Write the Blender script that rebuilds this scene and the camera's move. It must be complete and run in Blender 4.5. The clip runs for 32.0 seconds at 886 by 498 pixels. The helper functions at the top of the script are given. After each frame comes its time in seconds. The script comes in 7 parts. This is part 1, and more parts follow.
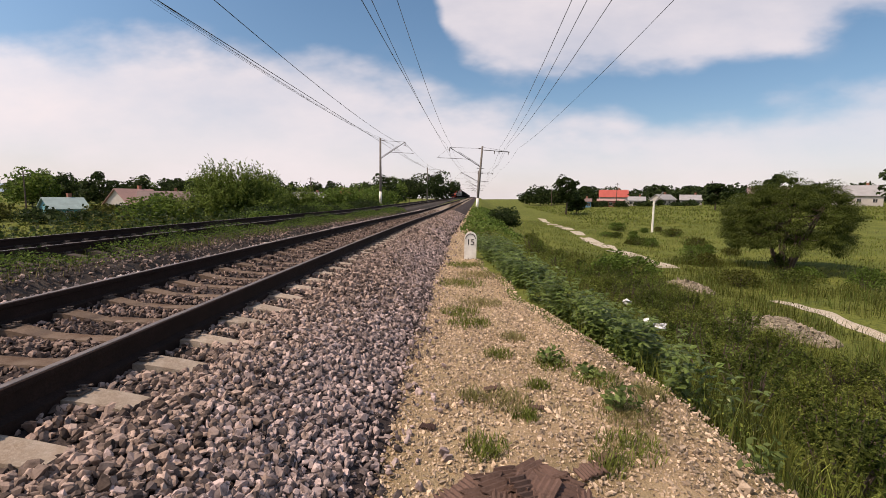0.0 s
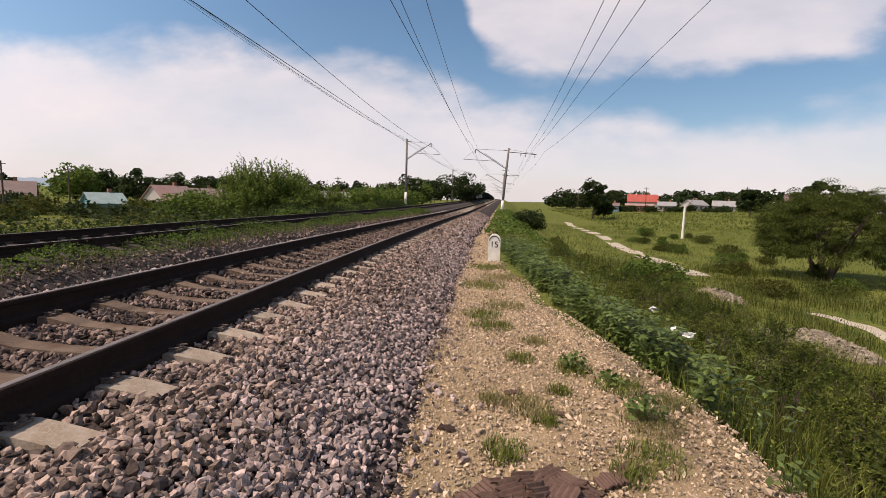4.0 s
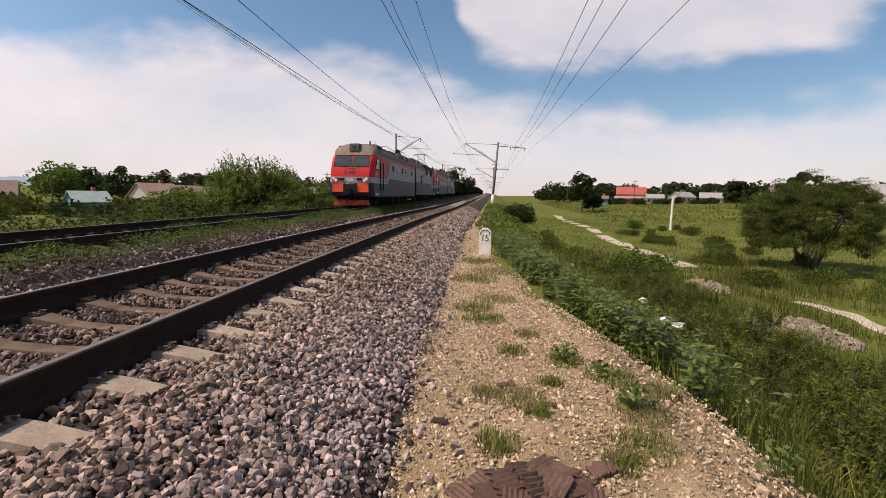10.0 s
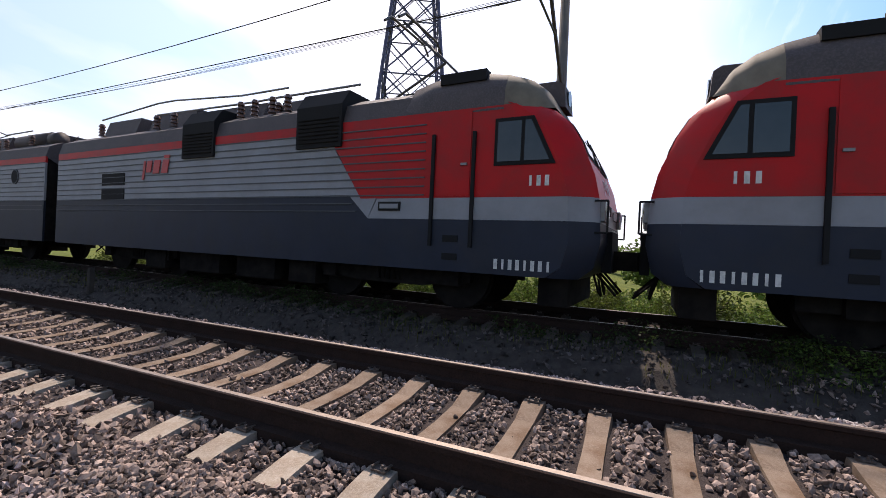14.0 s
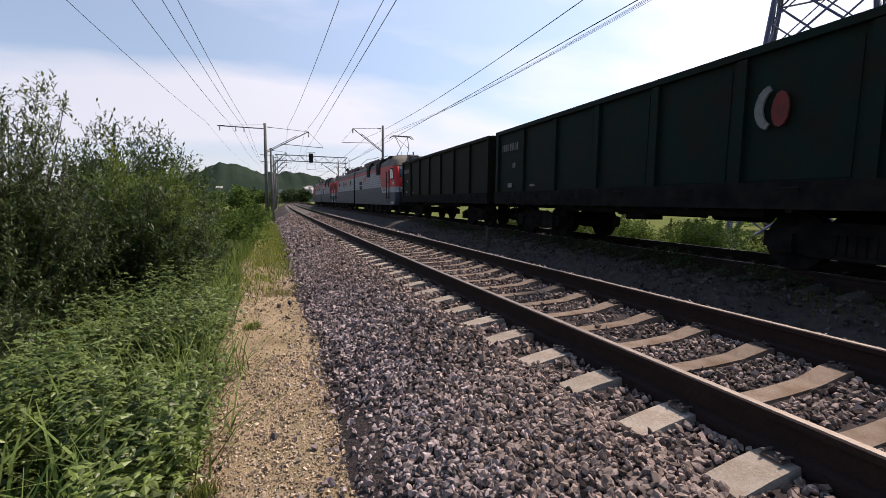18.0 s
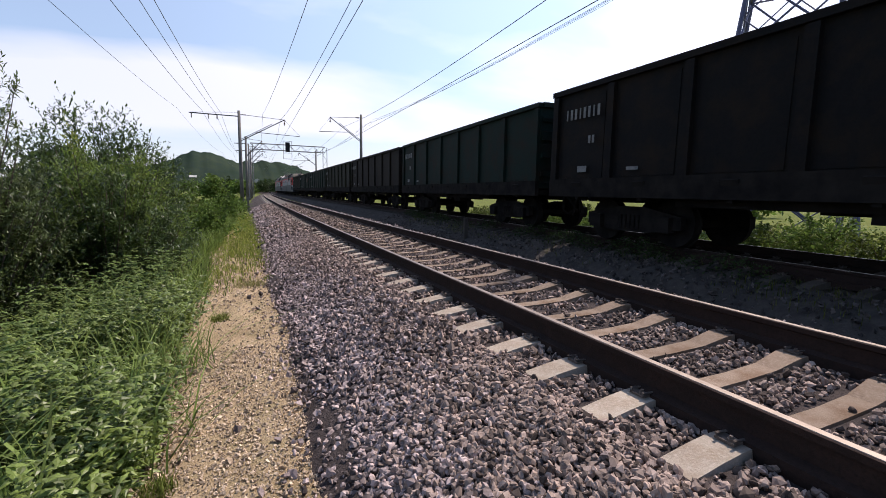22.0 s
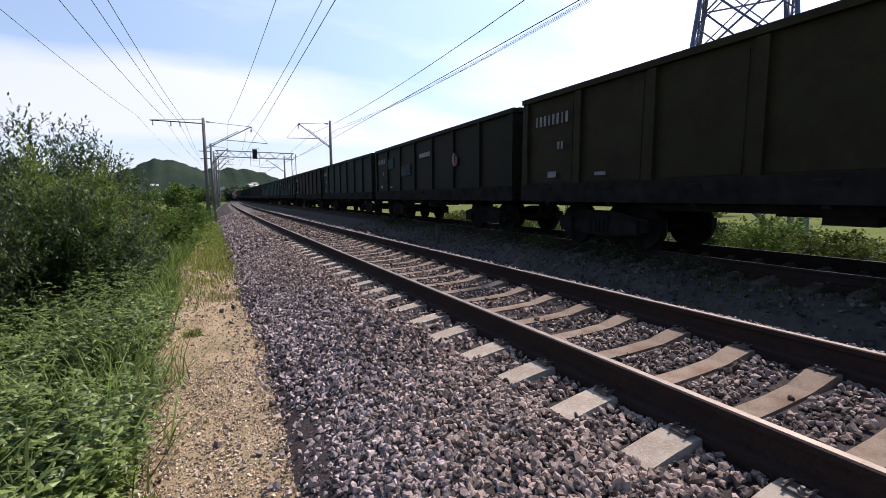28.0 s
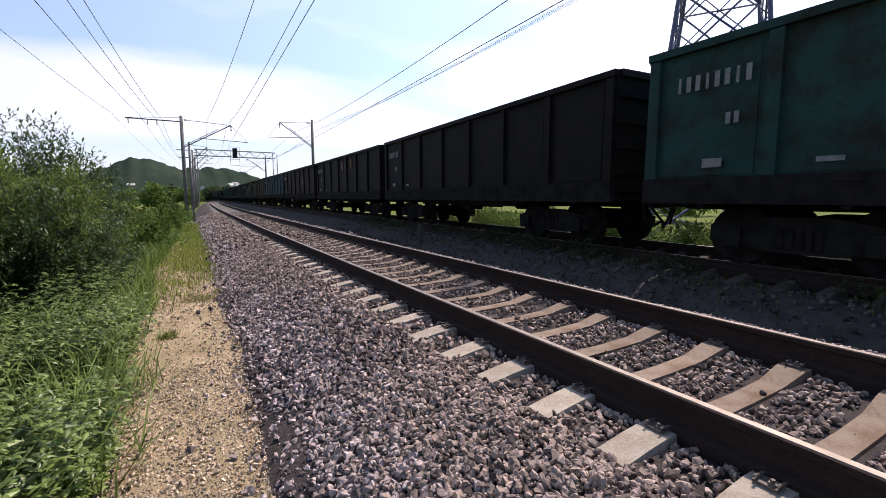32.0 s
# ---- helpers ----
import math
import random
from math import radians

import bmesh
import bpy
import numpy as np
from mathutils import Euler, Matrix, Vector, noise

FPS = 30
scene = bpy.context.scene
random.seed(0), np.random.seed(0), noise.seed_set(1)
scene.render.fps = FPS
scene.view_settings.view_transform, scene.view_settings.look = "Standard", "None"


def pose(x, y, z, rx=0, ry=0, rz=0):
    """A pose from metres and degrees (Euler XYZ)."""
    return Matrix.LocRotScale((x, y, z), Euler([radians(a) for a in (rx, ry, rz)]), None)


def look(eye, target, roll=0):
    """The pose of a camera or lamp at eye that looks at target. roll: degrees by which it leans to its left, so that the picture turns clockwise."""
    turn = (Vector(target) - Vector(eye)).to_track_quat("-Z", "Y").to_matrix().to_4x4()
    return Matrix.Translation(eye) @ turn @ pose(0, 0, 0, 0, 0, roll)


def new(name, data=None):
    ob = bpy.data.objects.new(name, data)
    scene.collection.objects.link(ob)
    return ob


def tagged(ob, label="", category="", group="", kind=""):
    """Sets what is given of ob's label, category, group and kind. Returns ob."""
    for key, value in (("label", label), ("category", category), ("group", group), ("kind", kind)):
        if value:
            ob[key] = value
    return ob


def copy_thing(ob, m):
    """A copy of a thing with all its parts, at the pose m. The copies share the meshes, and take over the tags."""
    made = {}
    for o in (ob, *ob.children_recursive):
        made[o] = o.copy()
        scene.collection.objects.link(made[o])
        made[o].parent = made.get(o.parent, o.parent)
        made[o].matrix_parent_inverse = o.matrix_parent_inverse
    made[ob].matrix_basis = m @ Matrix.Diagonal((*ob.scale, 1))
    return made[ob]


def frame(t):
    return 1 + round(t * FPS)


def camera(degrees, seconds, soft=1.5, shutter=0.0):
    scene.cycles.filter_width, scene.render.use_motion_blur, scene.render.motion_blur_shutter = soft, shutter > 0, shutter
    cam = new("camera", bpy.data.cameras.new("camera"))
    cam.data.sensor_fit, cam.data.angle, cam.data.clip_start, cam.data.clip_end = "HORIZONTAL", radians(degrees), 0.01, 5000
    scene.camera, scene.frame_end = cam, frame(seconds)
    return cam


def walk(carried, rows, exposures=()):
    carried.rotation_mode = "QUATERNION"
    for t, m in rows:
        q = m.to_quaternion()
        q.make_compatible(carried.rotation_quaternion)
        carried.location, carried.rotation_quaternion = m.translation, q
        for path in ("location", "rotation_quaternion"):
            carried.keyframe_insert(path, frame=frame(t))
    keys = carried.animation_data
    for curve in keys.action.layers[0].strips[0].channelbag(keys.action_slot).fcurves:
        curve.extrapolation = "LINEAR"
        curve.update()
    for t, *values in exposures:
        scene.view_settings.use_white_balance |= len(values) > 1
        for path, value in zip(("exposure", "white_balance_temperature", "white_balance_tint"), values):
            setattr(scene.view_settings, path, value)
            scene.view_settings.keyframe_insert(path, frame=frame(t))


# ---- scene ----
cam = camera(90.0, 32.0, soft=0.3)
PATH = [
    (0, (0.192, -1.301, 0.992), (0.131, 0.686, 0.767), 0.7),
    (0.5, (0.199, -1.305, 1.000), (0.119, 0.682, 0.789), 0.7),
    (1, (0.196, -1.310, 0.994), (0.059, 0.675, 0.794), 0.5),
    (1.5, (0.187, -1.298, 0.984), (-0.007, 0.680, 0.762), 1.7),
    (2, (0.193, -1.278, 0.987), (0.027, 0.694, 0.696), 0.9),
    (2.5, (0.202, -1.280, 0.993), (0.006, 0.692, 0.728), 1.4),
    (4.5, (0.196, -1.302, 0.986), (0.034, 0.679, 0.766), 1.8),
    (5, (0.193, -1.299, 0.978), (0.028, 0.681, 0.750), 1.9),
    (5.5, (0.194, -1.302, 0.978), (0.031, 0.679, 0.755), 2.1),
    (6, (0.196, -1.299, 0.979), (0.037, 0.683, 0.763), 1.7),
    (6.5, (0.194, -1.293, 0.973), (0.049, 0.684, 0.708), 2.0),
    (7, (0.198, -1.292, 0.980), (0.068, 0.687, 0.716), 2.2),
    (7.5, (0.190, -1.295, 0.974), (0.054, 0.684, 0.715), 2.1),
    (8, (0.200, -1.288, 0.980), (0.072, 0.688, 0.705), 1.9),
    (8.5, (0.199, -1.290, 0.978), (0.084, 0.688, 0.707), 1.6),
    (9, (0.199, -1.291, 0.984), (0.074, 0.688, 0.726), 1.4),
    (9.5, (0.201, -1.289, 0.981), (0.065, 0.689, 0.718), 0.9),
    (10, (0.198, -1.292, 0.978), (0.072, 0.690, 0.735), 1.1),
    (10.5, (0.199, -1.293, 0.982), (0.045, 0.685, 0.733), 0.6),
    (11, (0.200, -1.294, 0.982), (0.024, 0.684, 0.745), -0.2),
    (11.5, (0.208, -1.289, 0.983), (0.031, 0.688, 0.738), -0.3),
    (12, (0.195, -1.277, 0.977), (0.002, 0.691, 0.680), 0.0),
    (12.5, (0.167, -1.296, 0.981), (-0.205, 0.659, 0.778), -3.0),
    (13, (0.157, -1.249, 1.009), (-0.879, 0.462, 0.979), -3.1),
    (13.2, (0.089, -1.350, 1.053), (-1.191, 0.187, 1.058), -2.5),
    (13.3, (0.063, -1.386, 1.080), (-1.377, 0.001, 1.106), -1.7),
    (13.4, (0.102, -1.375, 1.099), (-1.526, -0.214, 1.149), -1.1),
    (13.5, (0.146, -1.350, 1.120), (-1.658, -0.487, 1.162), -1.3),
    (13.6, (0.183, -1.280, 1.148), (-1.737, -0.719, 1.185), -1.3),
    (13.7, (0.187, -1.177, 1.161), (-1.799, -0.943, 1.183), -0.6),
    (13.8, (0.195, -1.064, 1.166), (-1.803, -1.162, 1.174), 0.7),
    (13.9, (0.223, -0.941, 1.160), (-1.721, -1.410, 1.167), 1.7),
    (14, (0.232, -0.828, 1.145), (-1.596, -1.640, 1.141), 2.7),
    (14.1, (0.238, -0.826, 1.145), (-1.438, -1.916, 1.106), 2.5),
    (14.2, (0.255, -0.835, 1.135), (-1.242, -2.159, 1.054), 2.6),
    (14.3, (0.251, -0.853, 1.125), (-1.091, -2.331, 1.005), 2.9),
    (14.5, (0.182, -0.855, 1.069), (-0.909, -2.526, 0.928), 3.2),
    (15, (0.150, -0.927, 1.001), (-0.776, -2.684, 0.767), 0.0),
    (15.5, (0.166, -0.920, 1.001), (-0.703, -2.704, 0.748), 0.8),
    (17.5, (0.225, -0.909, 1.004), (-0.551, -2.743, 0.822), 1.7),
    (18, (0.213, -0.901, 1.020), (-0.530, -2.746, 0.809), 0.8),
    (18.5, (0.214, -0.878, 1.034), (-0.485, -2.741, 0.835), 2.0),
    (19, (0.150, -0.847, 1.036), (-0.575, -2.705, 0.890), 0.5),
    (19.5, (0.083, -0.866, 0.976), (-0.778, -2.667, 0.849), 2.0),
    (20, (0.127, -0.872, 0.976), (-0.696, -2.693, 0.894), 1.6),
    (20.5, (0.149, -0.889, 1.011), (-0.635, -2.721, 0.837), 0.9),
    (21, (0.131, -0.900, 1.013), (-0.657, -2.727, 0.808), 1.4),
    (21.5, (0.140, -0.895, 0.999), (-0.664, -2.715, 0.794), 1.9),
    (22, (0.115, -0.894, 1.002), (-0.710, -2.699, 0.752), 1.1),
    (22.5, (0.107, -0.889, 0.992), (-0.725, -2.691, 0.745), 1.0),
    (23, (0.087, -0.883, 1.003), (-0.748, -2.680, 0.730), 0.9),
    (23.5, (0.110, -0.880, 1.006), (-0.733, -2.672, 0.730), 1.7),
    (24, (0.083, -0.888, 0.996), (-0.762, -2.678, 0.713), 1.3),
    (24.5, (0.071, -0.893, 0.996), (-0.774, -2.684, 0.719), 1.2),
    (25, (0.037, -0.898, 0.990), (-0.902, -2.645, 0.735), 1.4),
    (25.5, (0.029, -0.902, 1.002), (-0.966, -2.614, 0.723), 1.2),
    (27.5, (0.176, -0.772, 1.093), (-0.756, -2.531, 0.896), 0.1),
    (28, (0.169, -0.774, 1.078), (-0.765, -2.527, 0.847), 0.0),
    (28.5, (0.142, -0.784, 1.087), (-0.814, -2.522, 0.834), -0.2),
    (29, (0.154, -0.775, 1.083), (-0.839, -2.495, 0.851), 0.3),
    (29.5, (0.135, -0.774, 1.071), (-0.869, -2.488, 0.840), -0.1),
    (30, (0.120, -0.782, 1.067), (-0.885, -2.497, 0.847), -0.2),
    (30.5, (0.133, -0.759, 1.079), (-0.867, -2.474, 0.834), -0.4),
    (31, (0.128, -0.767, 1.076), (-0.879, -2.478, 0.833), -0.1),
    (31.5, (0.124, -0.778, 1.067), (-0.881, -2.490, 0.829), -0.1),
    (32, (0.130, -0.772, 1.067), (-0.868, -2.490, 0.837), 0.1),
]
walk(cam, [(t, look(eye, target, roll)) for t, eye, target, roll in PATH], exposures=[(0.0, 0.10, 7200, 23), (11.0, 0.08, 7200, 23), (12.3, 0.28, 7300, 23), (13.2, 0.45, 7900, 23), (14.2, 0.34, 6300, 20), (15.0, 0.25, 6300, 20), (18.0, 0.15, 6450, 20), (20.0, 0.18, 6450, 20), (21.0, 0.14, 6350, 20), (22.0, 0.36, 6200, 20), (24.0, 0.30, 6100, 20), (25.0, 0.36, 6050, 20), (28.0, 0.36, 6000, 20), (30.0, 0.44, 6150, 20), (32.0, 0.48, 6150, 20)])

# ---- world and sun ----
SUN_DIR = Vector((-0.535, -0.20, 0.82)).normalized()      # towards the sun


def make_world():
    w = bpy.data.worlds.new("sky")
    scene.world = w
    w.use_nodes = True
    nt = w.node_tree
    nt.nodes.clear()
    out = nt.nodes.new("ShaderNodeOutputWorld")
    bg = nt.nodes.new("ShaderNodeBackground")
    sky = nt.nodes.new("ShaderNodeTexSky")
    sky.sky_type = "NISHITA"
    sky.sun_disc = False
    sky.sun_elevation = math.asin(SUN_DIR.z)
    sky.sun_rotation = math.atan2(SUN_DIR.x, SUN_DIR.y)
    sky.dust_density = 1.0
    sky.ozone_density = 3.0
    bg.inputs["Strength"].default_value = 0.10
    tc = nt.nodes.new("ShaderNodeTexCoord")
    sep = nt.nodes.new("ShaderNodeSeparateXYZ")
    nt.links.new(tc.outputs["Generated"], sep.inputs[0])
    # project the view direction onto a flat cloud layer
    zc = nt.nodes.new("ShaderNodeMath"); zc.operation = "MAXIMUM"; zc.inputs[1].default_value = 0.0
    nt.links.new(sep.outputs["Z"], zc.inputs[0])
    za = nt.nodes.new("ShaderNodeMath"); za.operation = "ADD"; za.inputs[1].default_value = 0.16
    nt.links.new(zc.outputs[0], za.inputs[0])
    dx = nt.nodes.new("ShaderNodeMath"); dx.operation = "DIVIDE"
    dy = nt.nodes.new("ShaderNodeMath"); dy.operation = "DIVIDE"
    nt.links.new(sep.outputs["X"], dx.inputs[0]); nt.links.new(za.outputs[0], dx.inputs[1])
    nt.links.new(sep.outputs["Y"], dy.inputs[0]); nt.links.new(za.outputs[0], dy.inputs[1])
    comb = nt.nodes.new("ShaderNodeCombineXYZ")
    nt.links.new(dx.outputs[0], comb.inputs[0]); nt.links.new(dy.outputs[0], comb.inputs[1])
    mp = nt.nodes.new("ShaderNodeMapping")
    mp.inputs["Rotation"].default_value = (0, 0, radians(62))
    mp.inputs["Scale"].default_value = (0.62, 1.05, 1.0)
    mp.inputs["Location"].default_value = (1.7, 0.45, 0.0)
    nt.links.new(comb.outputs[0], mp.inputs[0])
    n1 = nt.nodes.new("ShaderNodeTexNoise")
    n1.inputs["Scale"].default_value = 0.62; n1.inputs["Detail"].default_value = 6; n1.inputs["Roughness"].default_value = 0.46
    n1.inputs["Distortion"].default_value = 0.25
    nt.links.new(mp.outputs[0], n1.inputs["Vector"])
    ramp = nt.nodes.new("ShaderNodeValToRGB")
    ramp.color_ramp.elements[0].position = 0.40; ramp.color_ramp.elements[0].color = (0.05, 0.05, 0.05, 1)
    ramp.color_ramp.elements[1].position = 0.60; ramp.color_ramp.elements[1].color = (0.95, 0.95, 0.95, 1)
    nt.links.new(n1.outputs["Fac"], ramp.inputs[0])
    # more white veil near the horizon
    hz = nt.nodes.new("ShaderNodeMapRange")
    hz.inputs["From Min"].default_value = 0.0; hz.inputs["From Max"].default_value = 0.34
    hz.inputs["To Min"].default_value = 0.78; hz.inputs["To Max"].default_value = 0.0
    nt.links.new(sep.outputs["Z"], hz.inputs["Value"])
    m0 = nt.nodes.new("ShaderNodeMath"); m0.operation = "MAXIMUM"
    nt.links.new(ramp.outputs["Color"], m0.inputs[0]); nt.links.new(hz.outputs[0], m0.inputs[1])
    # and a thin milky veil over the southern half
    south = nt.nodes.new("ShaderNodeMapRange"); south.interpolation_type = "SMOOTHSTEP"
    south.inputs["From Min"].default_value = 0.1; south.inputs["From Max"].default_value = -0.6
    south.inputs["To Min"].default_value = 0.0; south.inputs["To Max"].default_value = 0.34
    nt.links.new(sep.outputs["Y"], south.inputs["Value"])
    # the northern sky: a white sheet low down, a blue lane above it and a white bank higher in the north-east
    def math_node(op, p, q=None, clamp=False):
        n = nt.nodes.new("ShaderNodeMath"); n.operation = op; n.use_clamp = clamp
        for sock, val in zip(n.inputs, (p, q)):
            if val is None:
                continue
            if isinstance(val, (int, float)):
                sock.default_value = val
            else:
                nt.links.new(val, sock)
        return n.outputs[0]

    def soft_step(val, lo, hi, to=1.0):
        n = nt.nodes.new("ShaderNodeMapRange"); n.interpolation_type = "SMOOTHSTEP"
        n.inputs["From Min"].default_value = lo; n.inputs["From Max"].default_value = hi; n.inputs["To Max"].default_value = to
        nt.links.new(val, n.inputs["Value"])
        return n.outputs[0]

    def rim(points):
        n = nt.nodes.new("ShaderNodeFloatCurve")
        c = n.mapping.curves[0]
        n.mapping.use_clip = False
        c.points[0].location, c.points[1].location = ((points[0][0] + 2) / 4, points[0][1]), ((points[-1][0] + 2) / 4, points[-1][1])
        for px, py in points[1:-1]:
            c.points.new((px + 2) / 4, py)
        n.mapping.update()
        nt.links.new(along, n.inputs["Value"])
        return n.outputs[0]

    ahead = math_node("MAXIMUM", sep.outputs["Y"], 0.05)
    su, sv = math_node("DIVIDE", sep.outputs["X"], ahead), math_node("DIVIDE", sep.outputs["Z"], ahead)
    flat = nt.nodes.new("ShaderNodeCombineXYZ")
    nt.links.new(su, flat.inputs[0]); nt.links.new(sv, flat.inputs[1])
    frays = []
    for scale, detail in ((4.5, 5), (2.2, 4)):
        fm = nt.nodes.new("ShaderNodeMapping"); fm.inputs["Scale"].default_value = (0.6, 1.3, 1.0); fm.inputs["Rotation"].default_value = (0, 0, radians(-14))
        nt.links.new(flat.outputs[0], fm.inputs[0])
        fn = nt.nodes.new("ShaderNodeTexNoise"); fn.inputs["Scale"].default_value = scale; fn.inputs["Detail"].default_value = detail; fn.inputs["Roughness"].default_value = 0.55
        nt.links.new(fm.outputs[0], fn.inputs["Vector"])
        frays.append(math_node("SUBTRACT", fn.outputs["Fac"], 0.5))
    fray = math_node("ADD", math_node("MULTIPLY", frays[0], 0.22), math_node("MULTIPLY", frays[1], 0.10))
    along = math_node("MULTIPLY_ADD", su, 0.25)
    along.node.inputs[2].default_value = 0.5
    low = rim([(-2.0, 0.36), (-1.06, 0.35), (-0.64, 0.31), (-0.35, 0.31), (-0.17, 0.25), (0.06, 0.19), (0.47, 0.17), (0.94, 0.24), (2.0, 0.3)])
    high = rim([(-2.0, 0.95), (-0.3, 0.9), (-0.06, 0.42), (0.0, 0.30), (0.06, 0.27), (0.21, 0.24), (0.34, 0.25), (0.53, 0.29), (0.72, 0.34), (0.94, 0.38), (2.0, 0.6)])
    sheet_low = soft_step(math_node("ADD", math_node("SUBTRACT", low, sv), fray), -0.05, 0.05)
    bank = math_node("MULTIPLY", soft_step(math_node("ADD", math_node("SUBTRACT", sv, high), fray), -0.02, 0.05), soft_step(sv, 0.75, 0.5))
    streak = math_node("MULTIPLY", soft_step(frays[1], 0.02, 0.2), 0.35)
    north = math_node("MAXIMUM", math_node("MAXIMUM", sheet_low, bank), streak)
    thick = math_node("MULTIPLY", north, math_node("ADD", 0.80, frays[0]), clamp=True)
    facing = soft_step(sep.outputs["Y"], 0.05, 0.35)
    n_mix = nt.nodes.new("ShaderNodeMixRGB")
    nt.links.new(facing, n_mix.inputs["Fac"]); nt.links.new(m0.outputs[0], n_mix.inputs["Color1"]); nt.links.new(thick, n_mix.inputs["Color2"])
    mx = nt.nodes.new("ShaderNodeMath"); mx.operation = "MAXIMUM"
    nt.links.new(n_mix.outputs[0], mx.inputs[0]); nt.links.new(south.outputs[0], mx.inputs[1])
    mix = nt.nodes.new("ShaderNodeMixRGB")
    mix.inputs["Color2"].default_value = (7.6, 7.8, 8.2, 1)
    # the cloud sheet thins out towards the east
    thin = nt.nodes.new("ShaderNodeMath"); thin.operation = "MULTIPLY_ADD"; thin.use_clamp = True
    thin.inputs[1].default_value = -0.32; thin.inputs[2].default_value = 1.0
    nt.links.new(sep.outputs["X"], thin.inputs[0])
    # and overhead, where the sky is clear
    top = nt.nodes.new("ShaderNodeMapRange"); top.interpolation_type = "SMOOTHSTEP"
    top.inputs["From Min"].default_value = 0.45; top.inputs["From Max"].default_value = 0.85
    top.inputs["To Min"].default_value = 1.0; top.inputs["To Max"].default_value = 0.15
    nt.links.new(sep.outputs["Z"], top.inputs["Value"])
    lid = nt.nodes.new("ShaderNodeMath"); lid.operation = "MULTIPLY"
    nt.links.new(thin.outputs[0], lid.inputs[0]); nt.links.new(top.outputs[0], lid.inputs[1])
    cover = nt.nodes.new("ShaderNodeMath"); cover.operation = "MULTIPLY"
    nt.links.new(mx.outputs[0], cover.inputs[0]); nt.links.new(lid.outputs[0], cover.inputs[1])
    nt.links.new(cover.outputs[0], mix.inputs["Fac"])
    blue = nt.nodes.new("ShaderNodeHueSaturation")
    blue.inputs["Hue"].default_value = 0.487
    blue.inputs["Saturation"].default_value = 1.15
    blue.inputs["Value"].default_value = 1.2
    nt.links.new(sky.outputs[0], blue.inputs["Color"])
    nt.links.new(blue.outputs[0], mix.inputs["Color1"])
    # thin cloud brightens round the sun
    dot = nt.nodes.new("ShaderNodeVectorMath"); dot.operation = "DOT_PRODUCT"
    dot.inputs[1].default_value = SUN_DIR
    nt.links.new(tc.outputs["Generated"], dot.inputs[0])
    glow = nt.nodes.new("ShaderNodeMapRange"); glow.interpolation_type = "SMOOTHSTEP"
    glow.inputs["From Min"].default_value = 0.25; glow.inputs["From Max"].default_value = 1.0
    glow.inputs["To Min"].default_value = 1.0; glow.inputs["To Max"].default_value = 1.5
    nt.links.new(dot.outputs["Value"], glow.inputs["Value"])
    sc = nt.nodes.new("ShaderNodeVectorMath"); sc.operation = "SCALE"
    nt.links.new(mix.outputs[0], sc.inputs[0]); nt.links.new(glow.outputs[0], sc.inputs["Scale"])
    nt.links.new(sc.outputs[0], bg.inputs["Color"])
    nt.links.new(bg.outputs[0], out.inputs[0])


make_world()
sun = new("sun", bpy.data.lights.new("sun", "SUN"))
sun.data.energy = 5.0
sun.data.angle = radians(0.6)
sun.data.color = (1.0, 0.89, 0.72)
sun.matrix_world = look(SUN_DIR * 50, (0, 0, 0))


